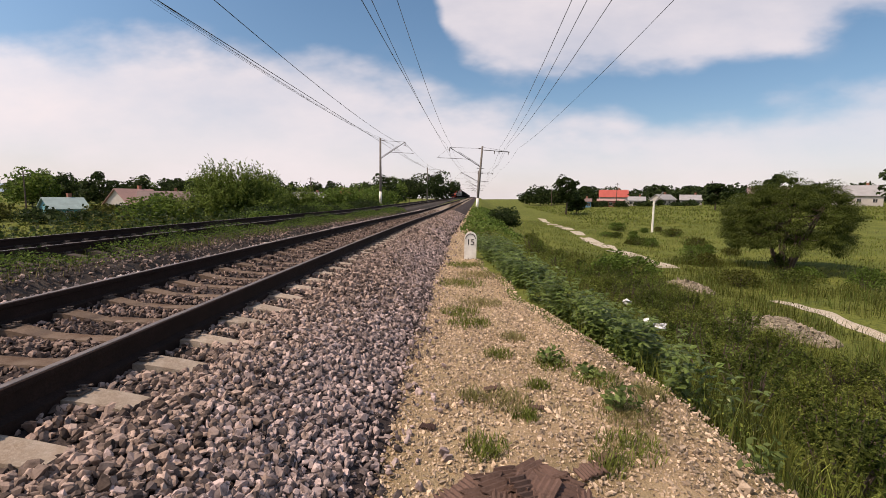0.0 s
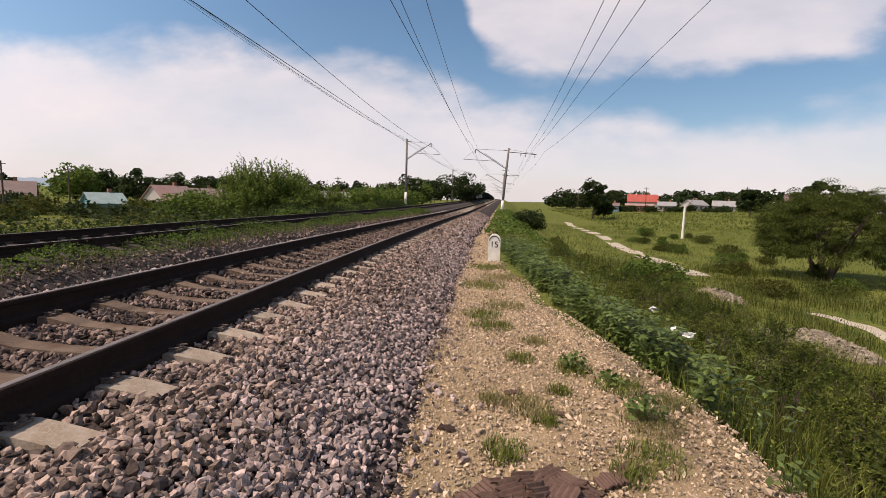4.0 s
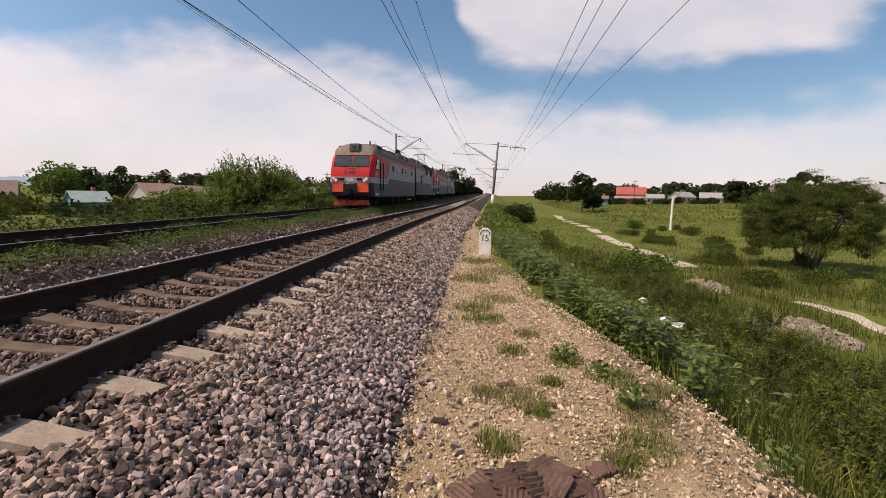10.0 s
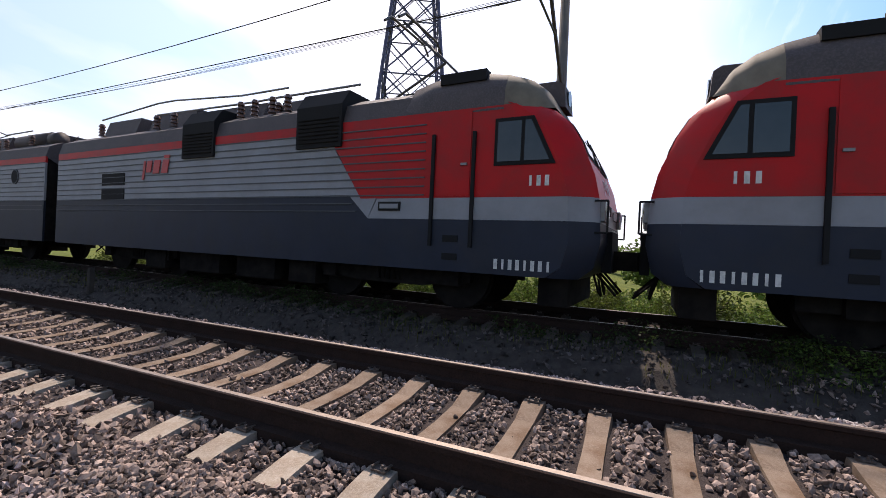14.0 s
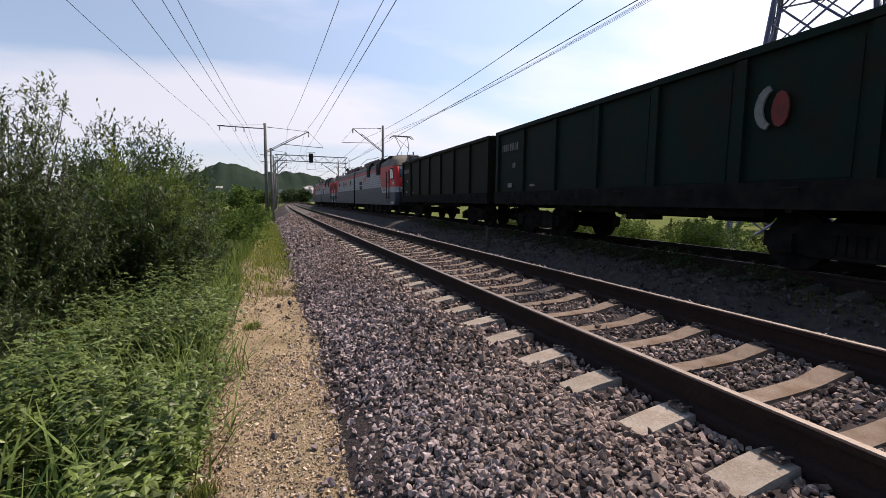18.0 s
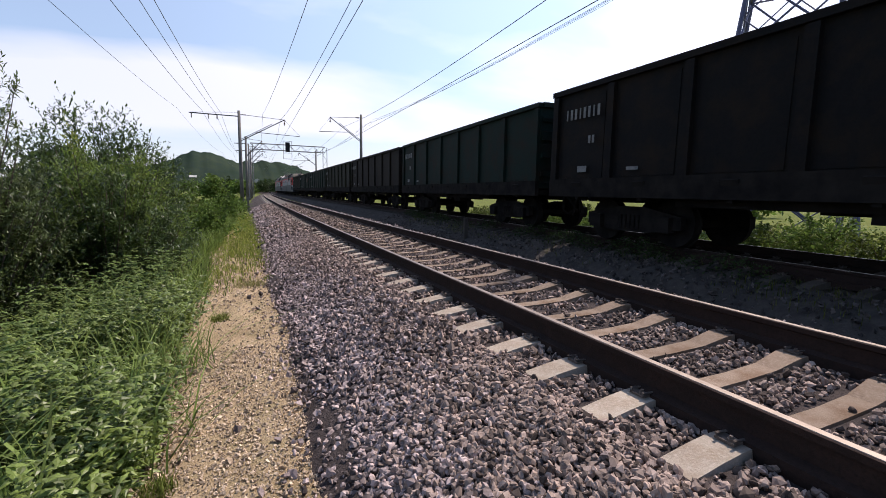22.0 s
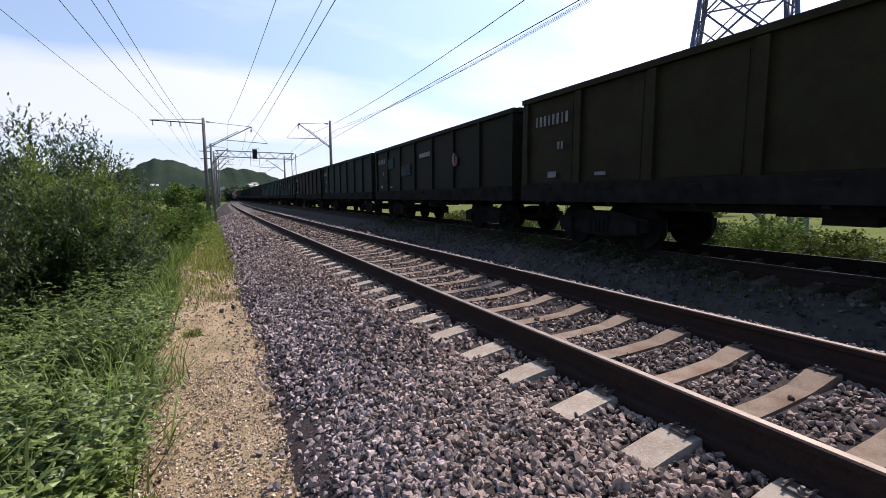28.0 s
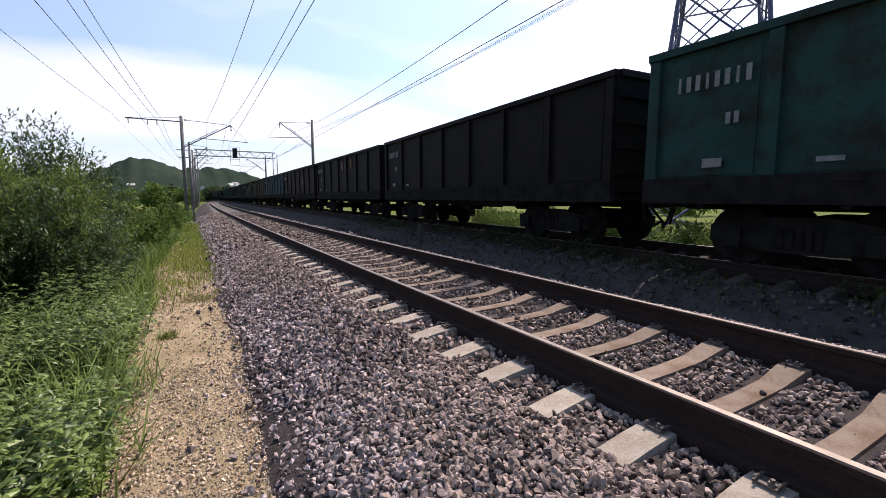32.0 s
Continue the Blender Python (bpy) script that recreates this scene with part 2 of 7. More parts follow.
# ---- materials ----
def mat(name, base, rough=0.8, metal=0.0, var=None, vscale=3.0, fine=None, fscale=40.0, bump=0.0, bscale=60.0, spec=0.5,
        rand=0.0, island=0.0, grime=None, gscale=1.2, gamount=0.5, coords="Object", transl=0.0):
    """A surface with two scales of colour variation, optional stains, random shift per object or island, and fine relief."""
    m = bpy.data.materials.new(name)
    m.use_nodes = True
    nt = m.node_tree
    b = nt.nodes["Principled BSDF"]
    b.inputs["Roughness"].default_value = rough
    b.inputs["Metallic"].default_value = metal
    b.inputs["Specular IOR Level"].default_value = spec
    tc = nt.nodes.new("ShaderNodeTexCoord")
    vec = tc.outputs[coords]

    def noise_tex(scale, detail=4, rough_=0.6):
        n = nt.nodes.new("ShaderNodeTexNoise")
        n.inputs["Scale"].default_value = scale
        n.inputs["Detail"].default_value = detail
        n.inputs["Roughness"].default_value = rough_
        nt.links.new(vec, n.inputs["Vector"])
        return n.outputs["Fac"]

    def mixed(fac, c1, c2):
        x = nt.nodes.new("ShaderNodeMixRGB")
        nt.links.new(fac, x.inputs["Fac"])
        for sock, c in ((x.inputs["Color1"], c1), (x.inputs["Color2"], c2)):
            if isinstance(c, tuple):
                sock.default_value = (*c, 1)
            else:
                nt.links.new(c, sock)
        return x.outputs[0]

    def ramped(fac, lo, hi):
        r = nt.nodes.new("ShaderNodeMapRange")
        r.inputs["From Min"].default_value = lo
        r.inputs["From Max"].default_value = hi
        nt.links.new(fac, r.inputs["Value"])
        return r.outputs[0]

    col = base
    if var:
        col = mixed(ramped(noise_tex(vscale), 0.35, 0.65), base, var)
    if fine:
        col = mixed(ramped(noise_tex(fscale, 3, 0.7), 0.45, 0.7), col, fine)
    if grime:
        g = nt.nodes.new("ShaderNodeMath"); g.operation = "MULTIPLY"; g.inputs[1].default_value = gamount
        nt.links.new(ramped(noise_tex(gscale, 6, 0.7), 0.45, 0.68), g.inputs[0])
        col = mixed(g.outputs[0], col, grime)
    if rand or island:
        src = nt.nodes.new("ShaderNodeObjectInfo").outputs["Random"] if rand else nt.nodes.new("ShaderNodeNewGeometry").outputs["Random Per Island"]
        mr = nt.nodes.new("ShaderNodeMapRange")
        k = rand or island
        mr.inputs["To Min"].default_value = 1 - k
        mr.inputs["To Max"].default_value = 1 + k
        nt.links.new(src, mr.inputs["Value"])
        hs = nt.nodes.new("ShaderNodeHueSaturation")
        nt.links.new(mr.outputs[0], hs.inputs["Value"])
        if isinstance(col, tuple):
            hs.inputs["Color"].default_value = (*col, 1)
        else:
            nt.links.new(col, hs.inputs["Color"])
        col = hs.outputs[0]
    if isinstance(col, tuple):
        b.inputs["Base Color"].default_value = (*col, 1)
    else:
        nt.links.new(col, b.inputs["Base Color"])
    if bump:
        bp = nt.nodes.new("ShaderNodeBump")
        bp.inputs["Strength"].default_value = bump
        bp.inputs["Distance"].default_value = 0.02
        nt.links.new(noise_tex(bscale, 5, 0.65), bp.inputs["Height"])
        nt.links.new(bp.outputs[0], b.inputs["Normal"])
    if transl:
        t = nt.nodes.new("ShaderNodeBsdfTranslucent")
        if isinstance(col, tuple):
            t.inputs[0].default_value = (*col, 1)
        else:
            nt.links.new(col, t.inputs[0])
        ms = nt.nodes.new("ShaderNodeMixShader")
        ms.inputs[0].default_value = transl
        nt.links.new(b.outputs[0], ms.inputs[1])
        nt.links.new(t.outputs[0], ms.inputs[2])
        nt.links.new(ms.outputs[0], nt.nodes["Material Output"].inputs[0])
    return m


M = dict(
    stone=mat("crushed_granite", (0.275, 0.217, 0.203), 0.85, spec=0.3, fine=(0.12, 0.092, 0.086), fscale=30, island=0.85),
    # dark brown stone of the far track, darkened further for the train's shade
    oily=mat("shade_dark_granite", (0.085, 0.07, 0.064), 0.9, spec=0.15, fine=(0.05, 0.042, 0.038), fscale=30, island=0.7),
    shade_dark_bed=mat("shade_dark_bed", (0.042, 0.036, 0.033), 0.95, spec=0.1, var=(0.07, 0.06, 0.052), vscale=6, bump=1.0, bscale=38),
    dusty=mat("dusty_granite", (0.24, 0.182, 0.152), 0.9, spec=0.15, fine=(0.12, 0.088, 0.075), fscale=30, island=0.8),
    pale=mat("pale_granite", (0.36, 0.315, 0.285), 0.9, spec=0.2, fine=(0.22, 0.185, 0.165), fscale=30, island=0.6),
    rusty=mat("rusty_granite", (0.17, 0.125, 0.105), 0.9, spec=0.15, fine=(0.085, 0.06, 0.05), fscale=30, island=0.8),
    # bed tone near black: it carries the shade in the gaps between stones
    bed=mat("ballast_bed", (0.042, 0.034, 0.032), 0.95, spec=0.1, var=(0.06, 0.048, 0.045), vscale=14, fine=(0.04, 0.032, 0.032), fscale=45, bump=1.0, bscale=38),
    pebble=mat("gravel_pebbles", (0.40, 0.31, 0.22), 0.9, fine=(0.20, 0.145, 0.095), fscale=20, island=0.6),
    path=mat("sandy_gravel", (0.345, 0.26, 0.155), 0.95, spec=0.1, var=(0.23, 0.16, 0.09), vscale=1.6, fine=(0.44, 0.34, 0.225), fscale=90, bump=0.9, bscale=110, grime=(0.13, 0.12, 0.05), gscale=2.4, gamount=0.45),
    soil=mat("grassy_soil", (0.085, 0.105, 0.026), 0.95, spec=0.03, var=(0.13, 0.14, 0.034), vscale=0.35, fine=(0.045, 0.06, 0.018), fscale=6, bump=1.0, bscale=8),
    dirt=mat("dirt_track", (0.33, 0.30, 0.23), 0.95, var=(0.30, 0.25, 0.18), vscale=1.0, fine=(0.46, 0.41, 0.34), fscale=12, bump=0.5, bscale=20),
    rubble=mat("pale_rubble", (0.25, 0.215, 0.165), 0.95, spec=0.1, var=(0.17, 0.145, 0.11), vscale=3, island=0.3, bump=0.5, bscale=20),
    concrete=mat("sleeper_concrete", (0.34, 0.295, 0.24), 0.9, spec=0.15, var=(0.24, 0.20, 0.155), vscale=5, fine=(0.37, 0.32, 0.27), fscale=60, bump=0.3, bscale=80,
                 rand=0.12, grime=(0.20, 0.13, 0.08), gscale=4, gamount=0.6),
    stained=mat("rust_stained_concrete", (0.34, 0.295, 0.24), 0.9, spec=0.15, var=(0.24, 0.20, 0.155), vscale=5, fine=(0.37, 0.32, 0.27), fscale=60, bump=0.3, bscale=80,
                rand=0.12, grime=(0.18, 0.12, 0.08), gscale=4, gamount=0.6),
    # concrete of the far track, darkened along with its bed
    dark_concrete=mat("dark_concrete", (0.07, 0.06, 0.052), 0.95, spec=0.1, var=(0.05, 0.043, 0.038), vscale=5, fine=(0.09, 0.075, 0.065), fscale=50, bump=0.3, bscale=80, rand=0.2),
    pole_concrete=mat("pole_concrete", (0.14, 0.128, 0.115), 0.9, var=(0.10, 0.092, 0.085), vscale=2, bump=0.2, bscale=40),
    white_paint=mat("white_paint", (0.78, 0.77, 0.72), 0.7, var=(0.62, 0.60, 0.55), vscale=6),
    rail=mat("rusty_rail", (0.024, 0.015, 0.0125), 0.9, var=(0.034, 0.02, 0.016), vscale=6, fine=(0.018, 0.012, 0.010), spec=0.15, fscale=60, bump=0.3, bscale=90),
    rail_top=mat("polished_rail", (0.24, 0.20, 0.175), 0.55, metal=0.8, var=(0.17, 0.14, 0.12), vscale=8),
    clip=mat("rail_clip", (0.12, 0.095, 0.08), 0.7, metal=0.2, var=(0.06, 0.045, 0.038), vscale=30),
    steel=mat("dark_steel", (0.05, 0.05, 0.052), 0.6, metal=0.5, var=(0.08, 0.07, 0.065), vscale=4),
    galv=mat("galvanised_steel", (0.25, 0.25, 0.26), 0.55, metal=0.6, var=(0.18, 0.17, 0.17), vscale=5),
    wire=mat("wire", (0.035, 0.032, 0.03), 0.5, metal=0.6),
    porcelain=mat("insulator", (0.12, 0.06, 0.04), 0.3),
    tower=mat("tower_paint", (0.055, 0.055, 0.12), 0.6, var=(0.08, 0.08, 0.14), vscale=2),
    red=mat("loco_red", (0.46, 0.008, 0.010), 0.45, var=(0.37, 0.012, 0.013), vscale=1.5, grime=(0.22, 0.03, 0.025), gscale=1.5, gamount=0.35, spec=0.2),
    orange=mat("loco_orange_red", (0.80, 0.085, 0.022), 0.4, var=(0.68, 0.07, 0.022), vscale=3),
    lgrey=mat("loco_light_grey", (0.26, 0.27, 0.30), 0.5, spec=0.3, var=(0.23, 0.24, 0.265), vscale=1.5, grime=(0.17, 0.16, 0.16), gscale=1.1, gamount=0.4),
    blue=mat("loco_blue_grey", (0.022, 0.028, 0.046), 0.5, spec=0.2, var=(0.018, 0.023, 0.038), vscale=1.5, grime=(0.03, 0.03, 0.033), gscale=1.3, gamount=0.45),
    roof=mat("loco_roof", (0.065, 0.05, 0.05), 0.7, var=(0.048, 0.038, 0.038), vscale=2, fine=(0.09, 0.07, 0.07), fscale=30),
    beige=mat("loco_beige", (0.18, 0.155, 0.12), 0.7, spec=0.2, var=(0.13, 0.11, 0.085), vscale=3),
    under=mat("underframe", (0.010, 0.009, 0.009), 0.95, spec=0.04, var=(0.022, 0.019, 0.017), vscale=3),
    black=mat("black_gap", (0.012, 0.012, 0.013), 0.8, spec=0.2),
    seam=mat("panel_seam", (0.06, 0.065, 0.075), 0.6),
    lens=mat("headlight_lens", (0.8, 0.8, 0.78), 0.1, spec=0.8),
    mark=mat("white_mark", (0.62, 0.62, 0.60), 0.6, grime=(0.25, 0.25, 0.25), gscale=9, gamount=0.6),
    faded=mat("faded_white", (0.17, 0.17, 0.165), 0.8, grime=(0.07, 0.07, 0.07), gscale=7, gamount=0.8),
    plough=mat("plough_red", (0.48, 0.06, 0.03), 0.7, spec=0.2, var=(0.20, 0.02, 0.02), vscale=3),
    redmark=mat("red_mark", (0.45, 0.03, 0.03), 0.5),
    foil=mat("plastic_litter", (0.6, 0.6, 0.6), 0.4, var=(0.6, 0.62, 0.65), vscale=10),
    tile=mat("broken_roof_sheet", (0.10, 0.060, 0.046), 0.8, spec=0.2, var=(0.065, 0.04, 0.031), vscale=9, fine=(0.11, 0.07, 0.057), fscale=50, bump=0.3, bscale=70, rand=0.2),
    hill=mat("far_hill", (0.020, 0.032, 0.022), 1.0, spec=0.0, var=(0.034, 0.046, 0.030), vscale=0.02, fine=(0.024, 0.036, 0.031), fscale=0.12, bump=0.4, bscale=0.2),
    # the distance haze is put into the ridge's blue-grey colour
    ridge=mat("haze_tinted_ridge", (0.20, 0.26, 0.32), 1.0, spec=0.0, var=(0.22, 0.28, 0.33), vscale=0.004),
    bark=mat("bark", (0.10, 0.075, 0.055), 0.95, var=(0.07, 0.05, 0.04), vscale=8, bump=0.6, bscale=30),
    dullred=mat("dull_red", (0.14, 0.018, 0.015), 0.8, grime=(0.03, 0.012, 0.01), gscale=6, gamount=0.8),
    ochre=mat("faded_ochre", (0.16, 0.07, 0.03), 0.8, var=(0.10, 0.045, 0.02), vscale=3, grime=(0.03, 0.02, 0.015), gscale=6, gamount=0.8),
    coal=mat("coal", (0.02, 0.02, 0.021), 0.8, fine=(0.035, 0.035, 0.036), fscale=12, bump=1.0, bscale=14),
)


def rust_middle(m, stain):
    """Rust and brake dust between the rails: a stain over the middle of each sleeper."""
    nt = m.node_tree
    b = nt.nodes["Principled BSDF"]
    src = b.inputs["Base Color"].links[0].from_socket
    tc = nt.nodes.new("ShaderNodeTexCoord")
    sep = nt.nodes.new("ShaderNodeSeparateXYZ")
    nt.links.new(tc.outputs["Object"], sep.inputs[0])
    ab = nt.nodes.new("ShaderNodeMath"); ab.operation = "ABSOLUTE"
    nt.links.new(sep.outputs["X"], ab.inputs[0])
    mr = nt.nodes.new("ShaderNodeMapRange")
    mr.inputs["From Min"].default_value = 1.05; mr.inputs["From Max"].default_value = 0.72
    mr.inputs["To Max"].default_value = 0.8
    nt.links.new(ab.outputs[0], mr.inputs["Value"])
    mx = nt.nodes.new("ShaderNodeMixRGB"); mx.blend_type = "MULTIPLY"
    mx.inputs["Color2"].default_value = (*stain, 1)
    nt.links.new(mr.outputs[0], mx.inputs["Fac"]); nt.links.new(src, mx.inputs["Color1"])
    nt.links.new(mx.outputs[0], b.inputs["Base Color"])


rust_middle(M["concrete"], (0.50, 0.41, 0.36))
rust_middle(M["stained"], (0.27, 0.20, 0.17))
GLOSSY = ("shrub", "silver", "deep", "broad", "edge")
LEAF = {k: mat("leaf_" + k, c, 0.42 if k in GLOSSY else 0.6, fine=f, fscale=2.0, island=0.5, spec=0.45 if k in GLOSSY else 0.12, transl=0.42) for k, c, f in (
    ("willow", (0.060, 0.082, 0.016), (0.085, 0.108, 0.022)), ("bush", (0.095, 0.145, 0.028), (0.065, 0.11, 0.022)),
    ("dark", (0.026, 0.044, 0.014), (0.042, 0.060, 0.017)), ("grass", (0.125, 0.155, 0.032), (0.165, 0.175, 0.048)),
    ("dry", (0.20, 0.19, 0.075), (0.27, 0.23, 0.11)), ("nettle", (0.115, 0.165, 0.05), (0.16, 0.20, 0.065)), ("olive", (0.085, 0.092, 0.020), (0.058, 0.072, 0.017)), ("light", (0.13, 0.18, 0.04), (0.09, 0.135, 0.03)), ("shrub", (0.060, 0.086, 0.024), (0.085, 0.112, 0.038)), ("broad", (0.15, 0.20, 0.042), (0.10, 0.145, 0.032)), ("edge", (0.115, 0.165, 0.038), (0.07, 0.11, 0.028)), ("blade", (0.14, 0.20, 0.05), (0.19, 0.24, 0.075)),
    ("silver", (0.14, 0.17, 0.07), (0.09, 0.12, 0.045)), ("deep", (0.045, 0.075, 0.018), (0.065, 0.10, 0.024)), ("lime", (0.19, 0.22, 0.045), (0.15, 0.19, 0.04)))}
# paints scaled down: the shade on the train's side is put into the colour
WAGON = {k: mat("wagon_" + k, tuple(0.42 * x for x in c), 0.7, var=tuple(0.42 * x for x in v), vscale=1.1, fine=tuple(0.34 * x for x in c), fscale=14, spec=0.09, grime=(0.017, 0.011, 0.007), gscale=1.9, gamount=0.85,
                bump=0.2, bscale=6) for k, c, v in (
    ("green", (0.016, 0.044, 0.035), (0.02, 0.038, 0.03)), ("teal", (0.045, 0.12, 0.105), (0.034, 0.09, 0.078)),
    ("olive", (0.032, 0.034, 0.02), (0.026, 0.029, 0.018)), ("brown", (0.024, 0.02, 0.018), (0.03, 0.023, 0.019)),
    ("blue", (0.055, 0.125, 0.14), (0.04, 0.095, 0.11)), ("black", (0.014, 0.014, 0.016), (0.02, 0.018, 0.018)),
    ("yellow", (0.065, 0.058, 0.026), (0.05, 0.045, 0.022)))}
GLASS = mat("window_glass", (0.02, 0.026, 0.03), 0.08, spec=0.55, var=(0.035, 0.042, 0.045), vscale=0.7)


# ---- mesh helpers ----
def bm_box(bm, cx, cy, cz, sx, sy, sz, m=None):
    vs = [bm.verts.new((cx + sx * a / 2, cy + sy * b / 2, cz + sz * c / 2)) for a in (-1, 1) for b in (-1, 1) for c in (-1, 1)]
    for f in ((0, 1, 3, 2), (4, 6, 7, 5), (0, 4, 5, 1), (2, 3, 7, 6), (0, 2, 6, 4), (1, 5, 7, 3)):
        bm.faces.new([vs[i] for i in f])
    if m is not None:
        bmesh.ops.transform(bm, matrix=m, verts=vs)
    return vs


def bm_tube(bm, a, b, r, r2=None, n=8, caps=True):
    a, b = Vector(a), Vector(b)
    q = (b - a).to_track_quat("Z", "Y").to_matrix()
    r2 = r if r2 is None else r2
    rings = [[bm.verts.new(p + q @ Vector((rr * math.cos(2 * math.pi * i / n), rr * math.sin(2 * math.pi * i / n), 0))) for i in range(n)]
             for p, rr in ((a, r), (b, r2))]
    for i in range(n):
        bm.faces.new((rings[0][i], rings[0][(i + 1) % n], rings[1][(i + 1) % n], rings[1][i]))
    if caps:
        bm.faces.new(rings[0][::-1])
        bm.faces.new(rings[1])


def bm_path(bm, pts, r, n=6):
    for a, b in zip(pts, pts[1:]):
        bm_tube(bm, a, b, r, n=n)


def bm_prism(bm, poly, y0, y1, axis="y"):
    """A closed polygon in x, z (or y, z for axis x) drawn out along the axis."""
    def at(p, d):
        return (p[0], d, p[1]) if axis == "y" else (d, p[0], p[1])
    a = [bm.verts.new(at(p, y0)) for p in poly]
    b = [bm.verts.new(at(p, y1)) for p in poly]
    n = len(poly)
    for i in range(n):
        bm.faces.new((a[i], a[(i + 1) % n], b[(i + 1) % n], b[i]))
    bm.faces.new(a[::-1])
    bm.faces.new(b)


def mesh_of(name, bm, material, smooth=False):
    bmesh.ops.recalc_face_normals(bm, faces=bm.faces)
    me = bpy.data.meshes.new(name)
    bm.to_mesh(me)
    bm.free()
    if smooth:
        for p in me.polygons:
            p.use_smooth = True
    me.materials.append(material)
    return me


def part(name, bm, material, parent, label="", smooth=False):
    ob = new(name, mesh_of(name, bm, material, smooth))
    ob.parent = parent
    if label:
        ob["label"] = label
    return ob


def thing(name, bm, material, label, category, group="", kind="", smooth=False):
    return tagged(new(name, mesh_of(name, bm, material, smooth)), label, category, group, kind)


def empty(name, label, category, group="", kind="", m=None):
    ob = tagged(new(name), label, category, group, kind)
    if m is not None:
        ob.matrix_basis = m
    return ob


def raw(name, verts, faces, material, smooth=False):
    """A mesh from numpy arrays of vertices and faces (all of one size)."""
    me = bpy.data.meshes.new(name)
    verts, faces = np.asarray(verts, np.float32), np.asarray(faces, np.int32)
    k = faces.shape[1]
    me.vertices.add(len(verts)); me.vertices.foreach_set("co", verts.ravel())
    me.loops.add(faces.size); me.loops.foreach_set("vertex_index", faces.ravel())
    me.polygons.add(len(faces))
    me.polygons.foreach_set("loop_start", np.arange(0, faces.size, k, dtype=np.int32))
    me.update(calc_edges=True)
    me.validate()
    me.polygons.foreach_set("use_smooth", np.full(len(faces), smooth, bool))
    me.materials.append(material)
    return me


rng = np.random.default_rng(7)


# ---- the lines of the two tracks ----
def bend(y, r, slope):
    a = abs(y)
    c = r * slope
    return a * a / (2 * r) if a < c else c * c / (2 * r) + (a - c) * slope


CANT = 0.042                                             # the west rail of the near track lies higher


def x1(y):
    return -2.95 + (bend(y, 600, 0.047) if y > 0 else -bend(y, 2325, 0.073))


def sway(y):
    """How far the southern half of the place swings to the west."""
    return -0.081 * 3.0 * math.log1p(math.exp(min(60.0, (-y - 1.0) / 3.0))) + 0.21 * min(1.0, max(0.0, -y / 4))


def x2(y):
    return -8.5 + (bend(y, 900, 0.040) if y > 0 else bend(y, 550, 0.062)) + sway(y)


def edge(y):
    """The line beside the near track along which path and plants run."""
    return -2.95 + (bend(y, 600, 0.047) if y > 0 else bend(y, 700, 0.055) + sway(y))


def site(x, y):
    """A place of the southern half, swung with it."""
    k = min(1.0, max(0.0, (-y - 0.5) / 3.0))
    a = math.radians(-4.65) * k
    dx, dy = x + 0.08, y + 0.77
    return -0.08 + 0.21 * k + dx * math.cos(a) - dy * math.sin(a), -0.77 + dx * math.sin(a) + dy * math.cos(a)


def grade(y):
    return 0.010 * max(0.0, y - 35) if y < 300 else 2.65


def z2(y):
    return grade(y)


def tilt(u):
    return np.interp(u, [-2.5, -1.4, 1.4, 2.5], [0.0, 0.058, -0.016, 0.0])


V_x1, V_x2, V_grade, V_edge = np.vectorize(x1), np.vectorize(x2), np.vectorize(grade), np.vectorize(edge)


def interp(u, pts):
    return np.interp(u, [p[0] for p in pts], [p[1] for p in pts])


def ground_z(x, y):
    """Height of the soil: embankment shoulder, slope and the lower land on both sides."""
    x, y = np.asarray(x, float), np.asarray(y, float)
    u = x - V_edge(y)
    north = interp(u, [(-400, 0.0), (-120, -3.0), (-40, -3.4), (-17, -2.2), (-10.5, -0.75), (-8.5, -0.62), (-4.6, -0.60), (-3, -0.78), (2.4, -0.78), (2.7, -0.715), (4.6, -0.72),
                       (5.4, -1.0), (8.5, -2.45), (14, -2.7), (24, -2.6), (50, -1.9), (90, -0.6), (160, 0.6), (500, 3.0)])
    south = interp(u, [(-400, 1.0), (-120, -1.5), (-40, -1.8), (-17, -1.4), (-10.5, -0.75), (-8.5, -0.62), (-4.6, -0.60), (-3, -0.78), (2.4, -0.78), (2.7, -0.715), (3.9, -0.72),
                       (5.0, -0.85), (9, -2.0), (20, -2.6), (60, -2.4), (160, -2.0), (500, 0.0)])
    k = np.clip((y + 6) / 8, 0, 1)
    z = south * (1 - k) + north * k
    far = np.clip((np.abs(u) - 5.5) / 10, 0, 1)
    bumpy = 0.10 * np.sin(x * 0.9 + 0.4 * y) * np.sin(y * 0.7 - 0.3 * x) + 0.16 * np.sin(0.23 * x + 1.3) * np.cos(0.19 * y)
    return z + V_grade(y) + far * bumpy


# ---- ground ----
def sheet(name, xs, ys, zf, material):
    xs, ys = np.asarray(xs, float), np.asarray(ys, float)
    gx, gy = np.meshgrid(xs, ys)
    v = np.stack([gx.ravel(), gy.ravel(), zf(gx.ravel(), gy.ravel())], 1)
    nx, ny = len(xs), len(ys)
    i, j = np.meshgrid(np.arange(nx - 1), np.arange(ny - 1))
    a = (j * nx + i).ravel()
    return raw(name, v, np.stack([a, a + 1, a + nx + 1, a + nx], 1), material, True)


def spaced(lims):
    out = []
    for a, b, d in lims:
        out += list(np.arange(a, b, d))
    return out + [lims[-1][1]]


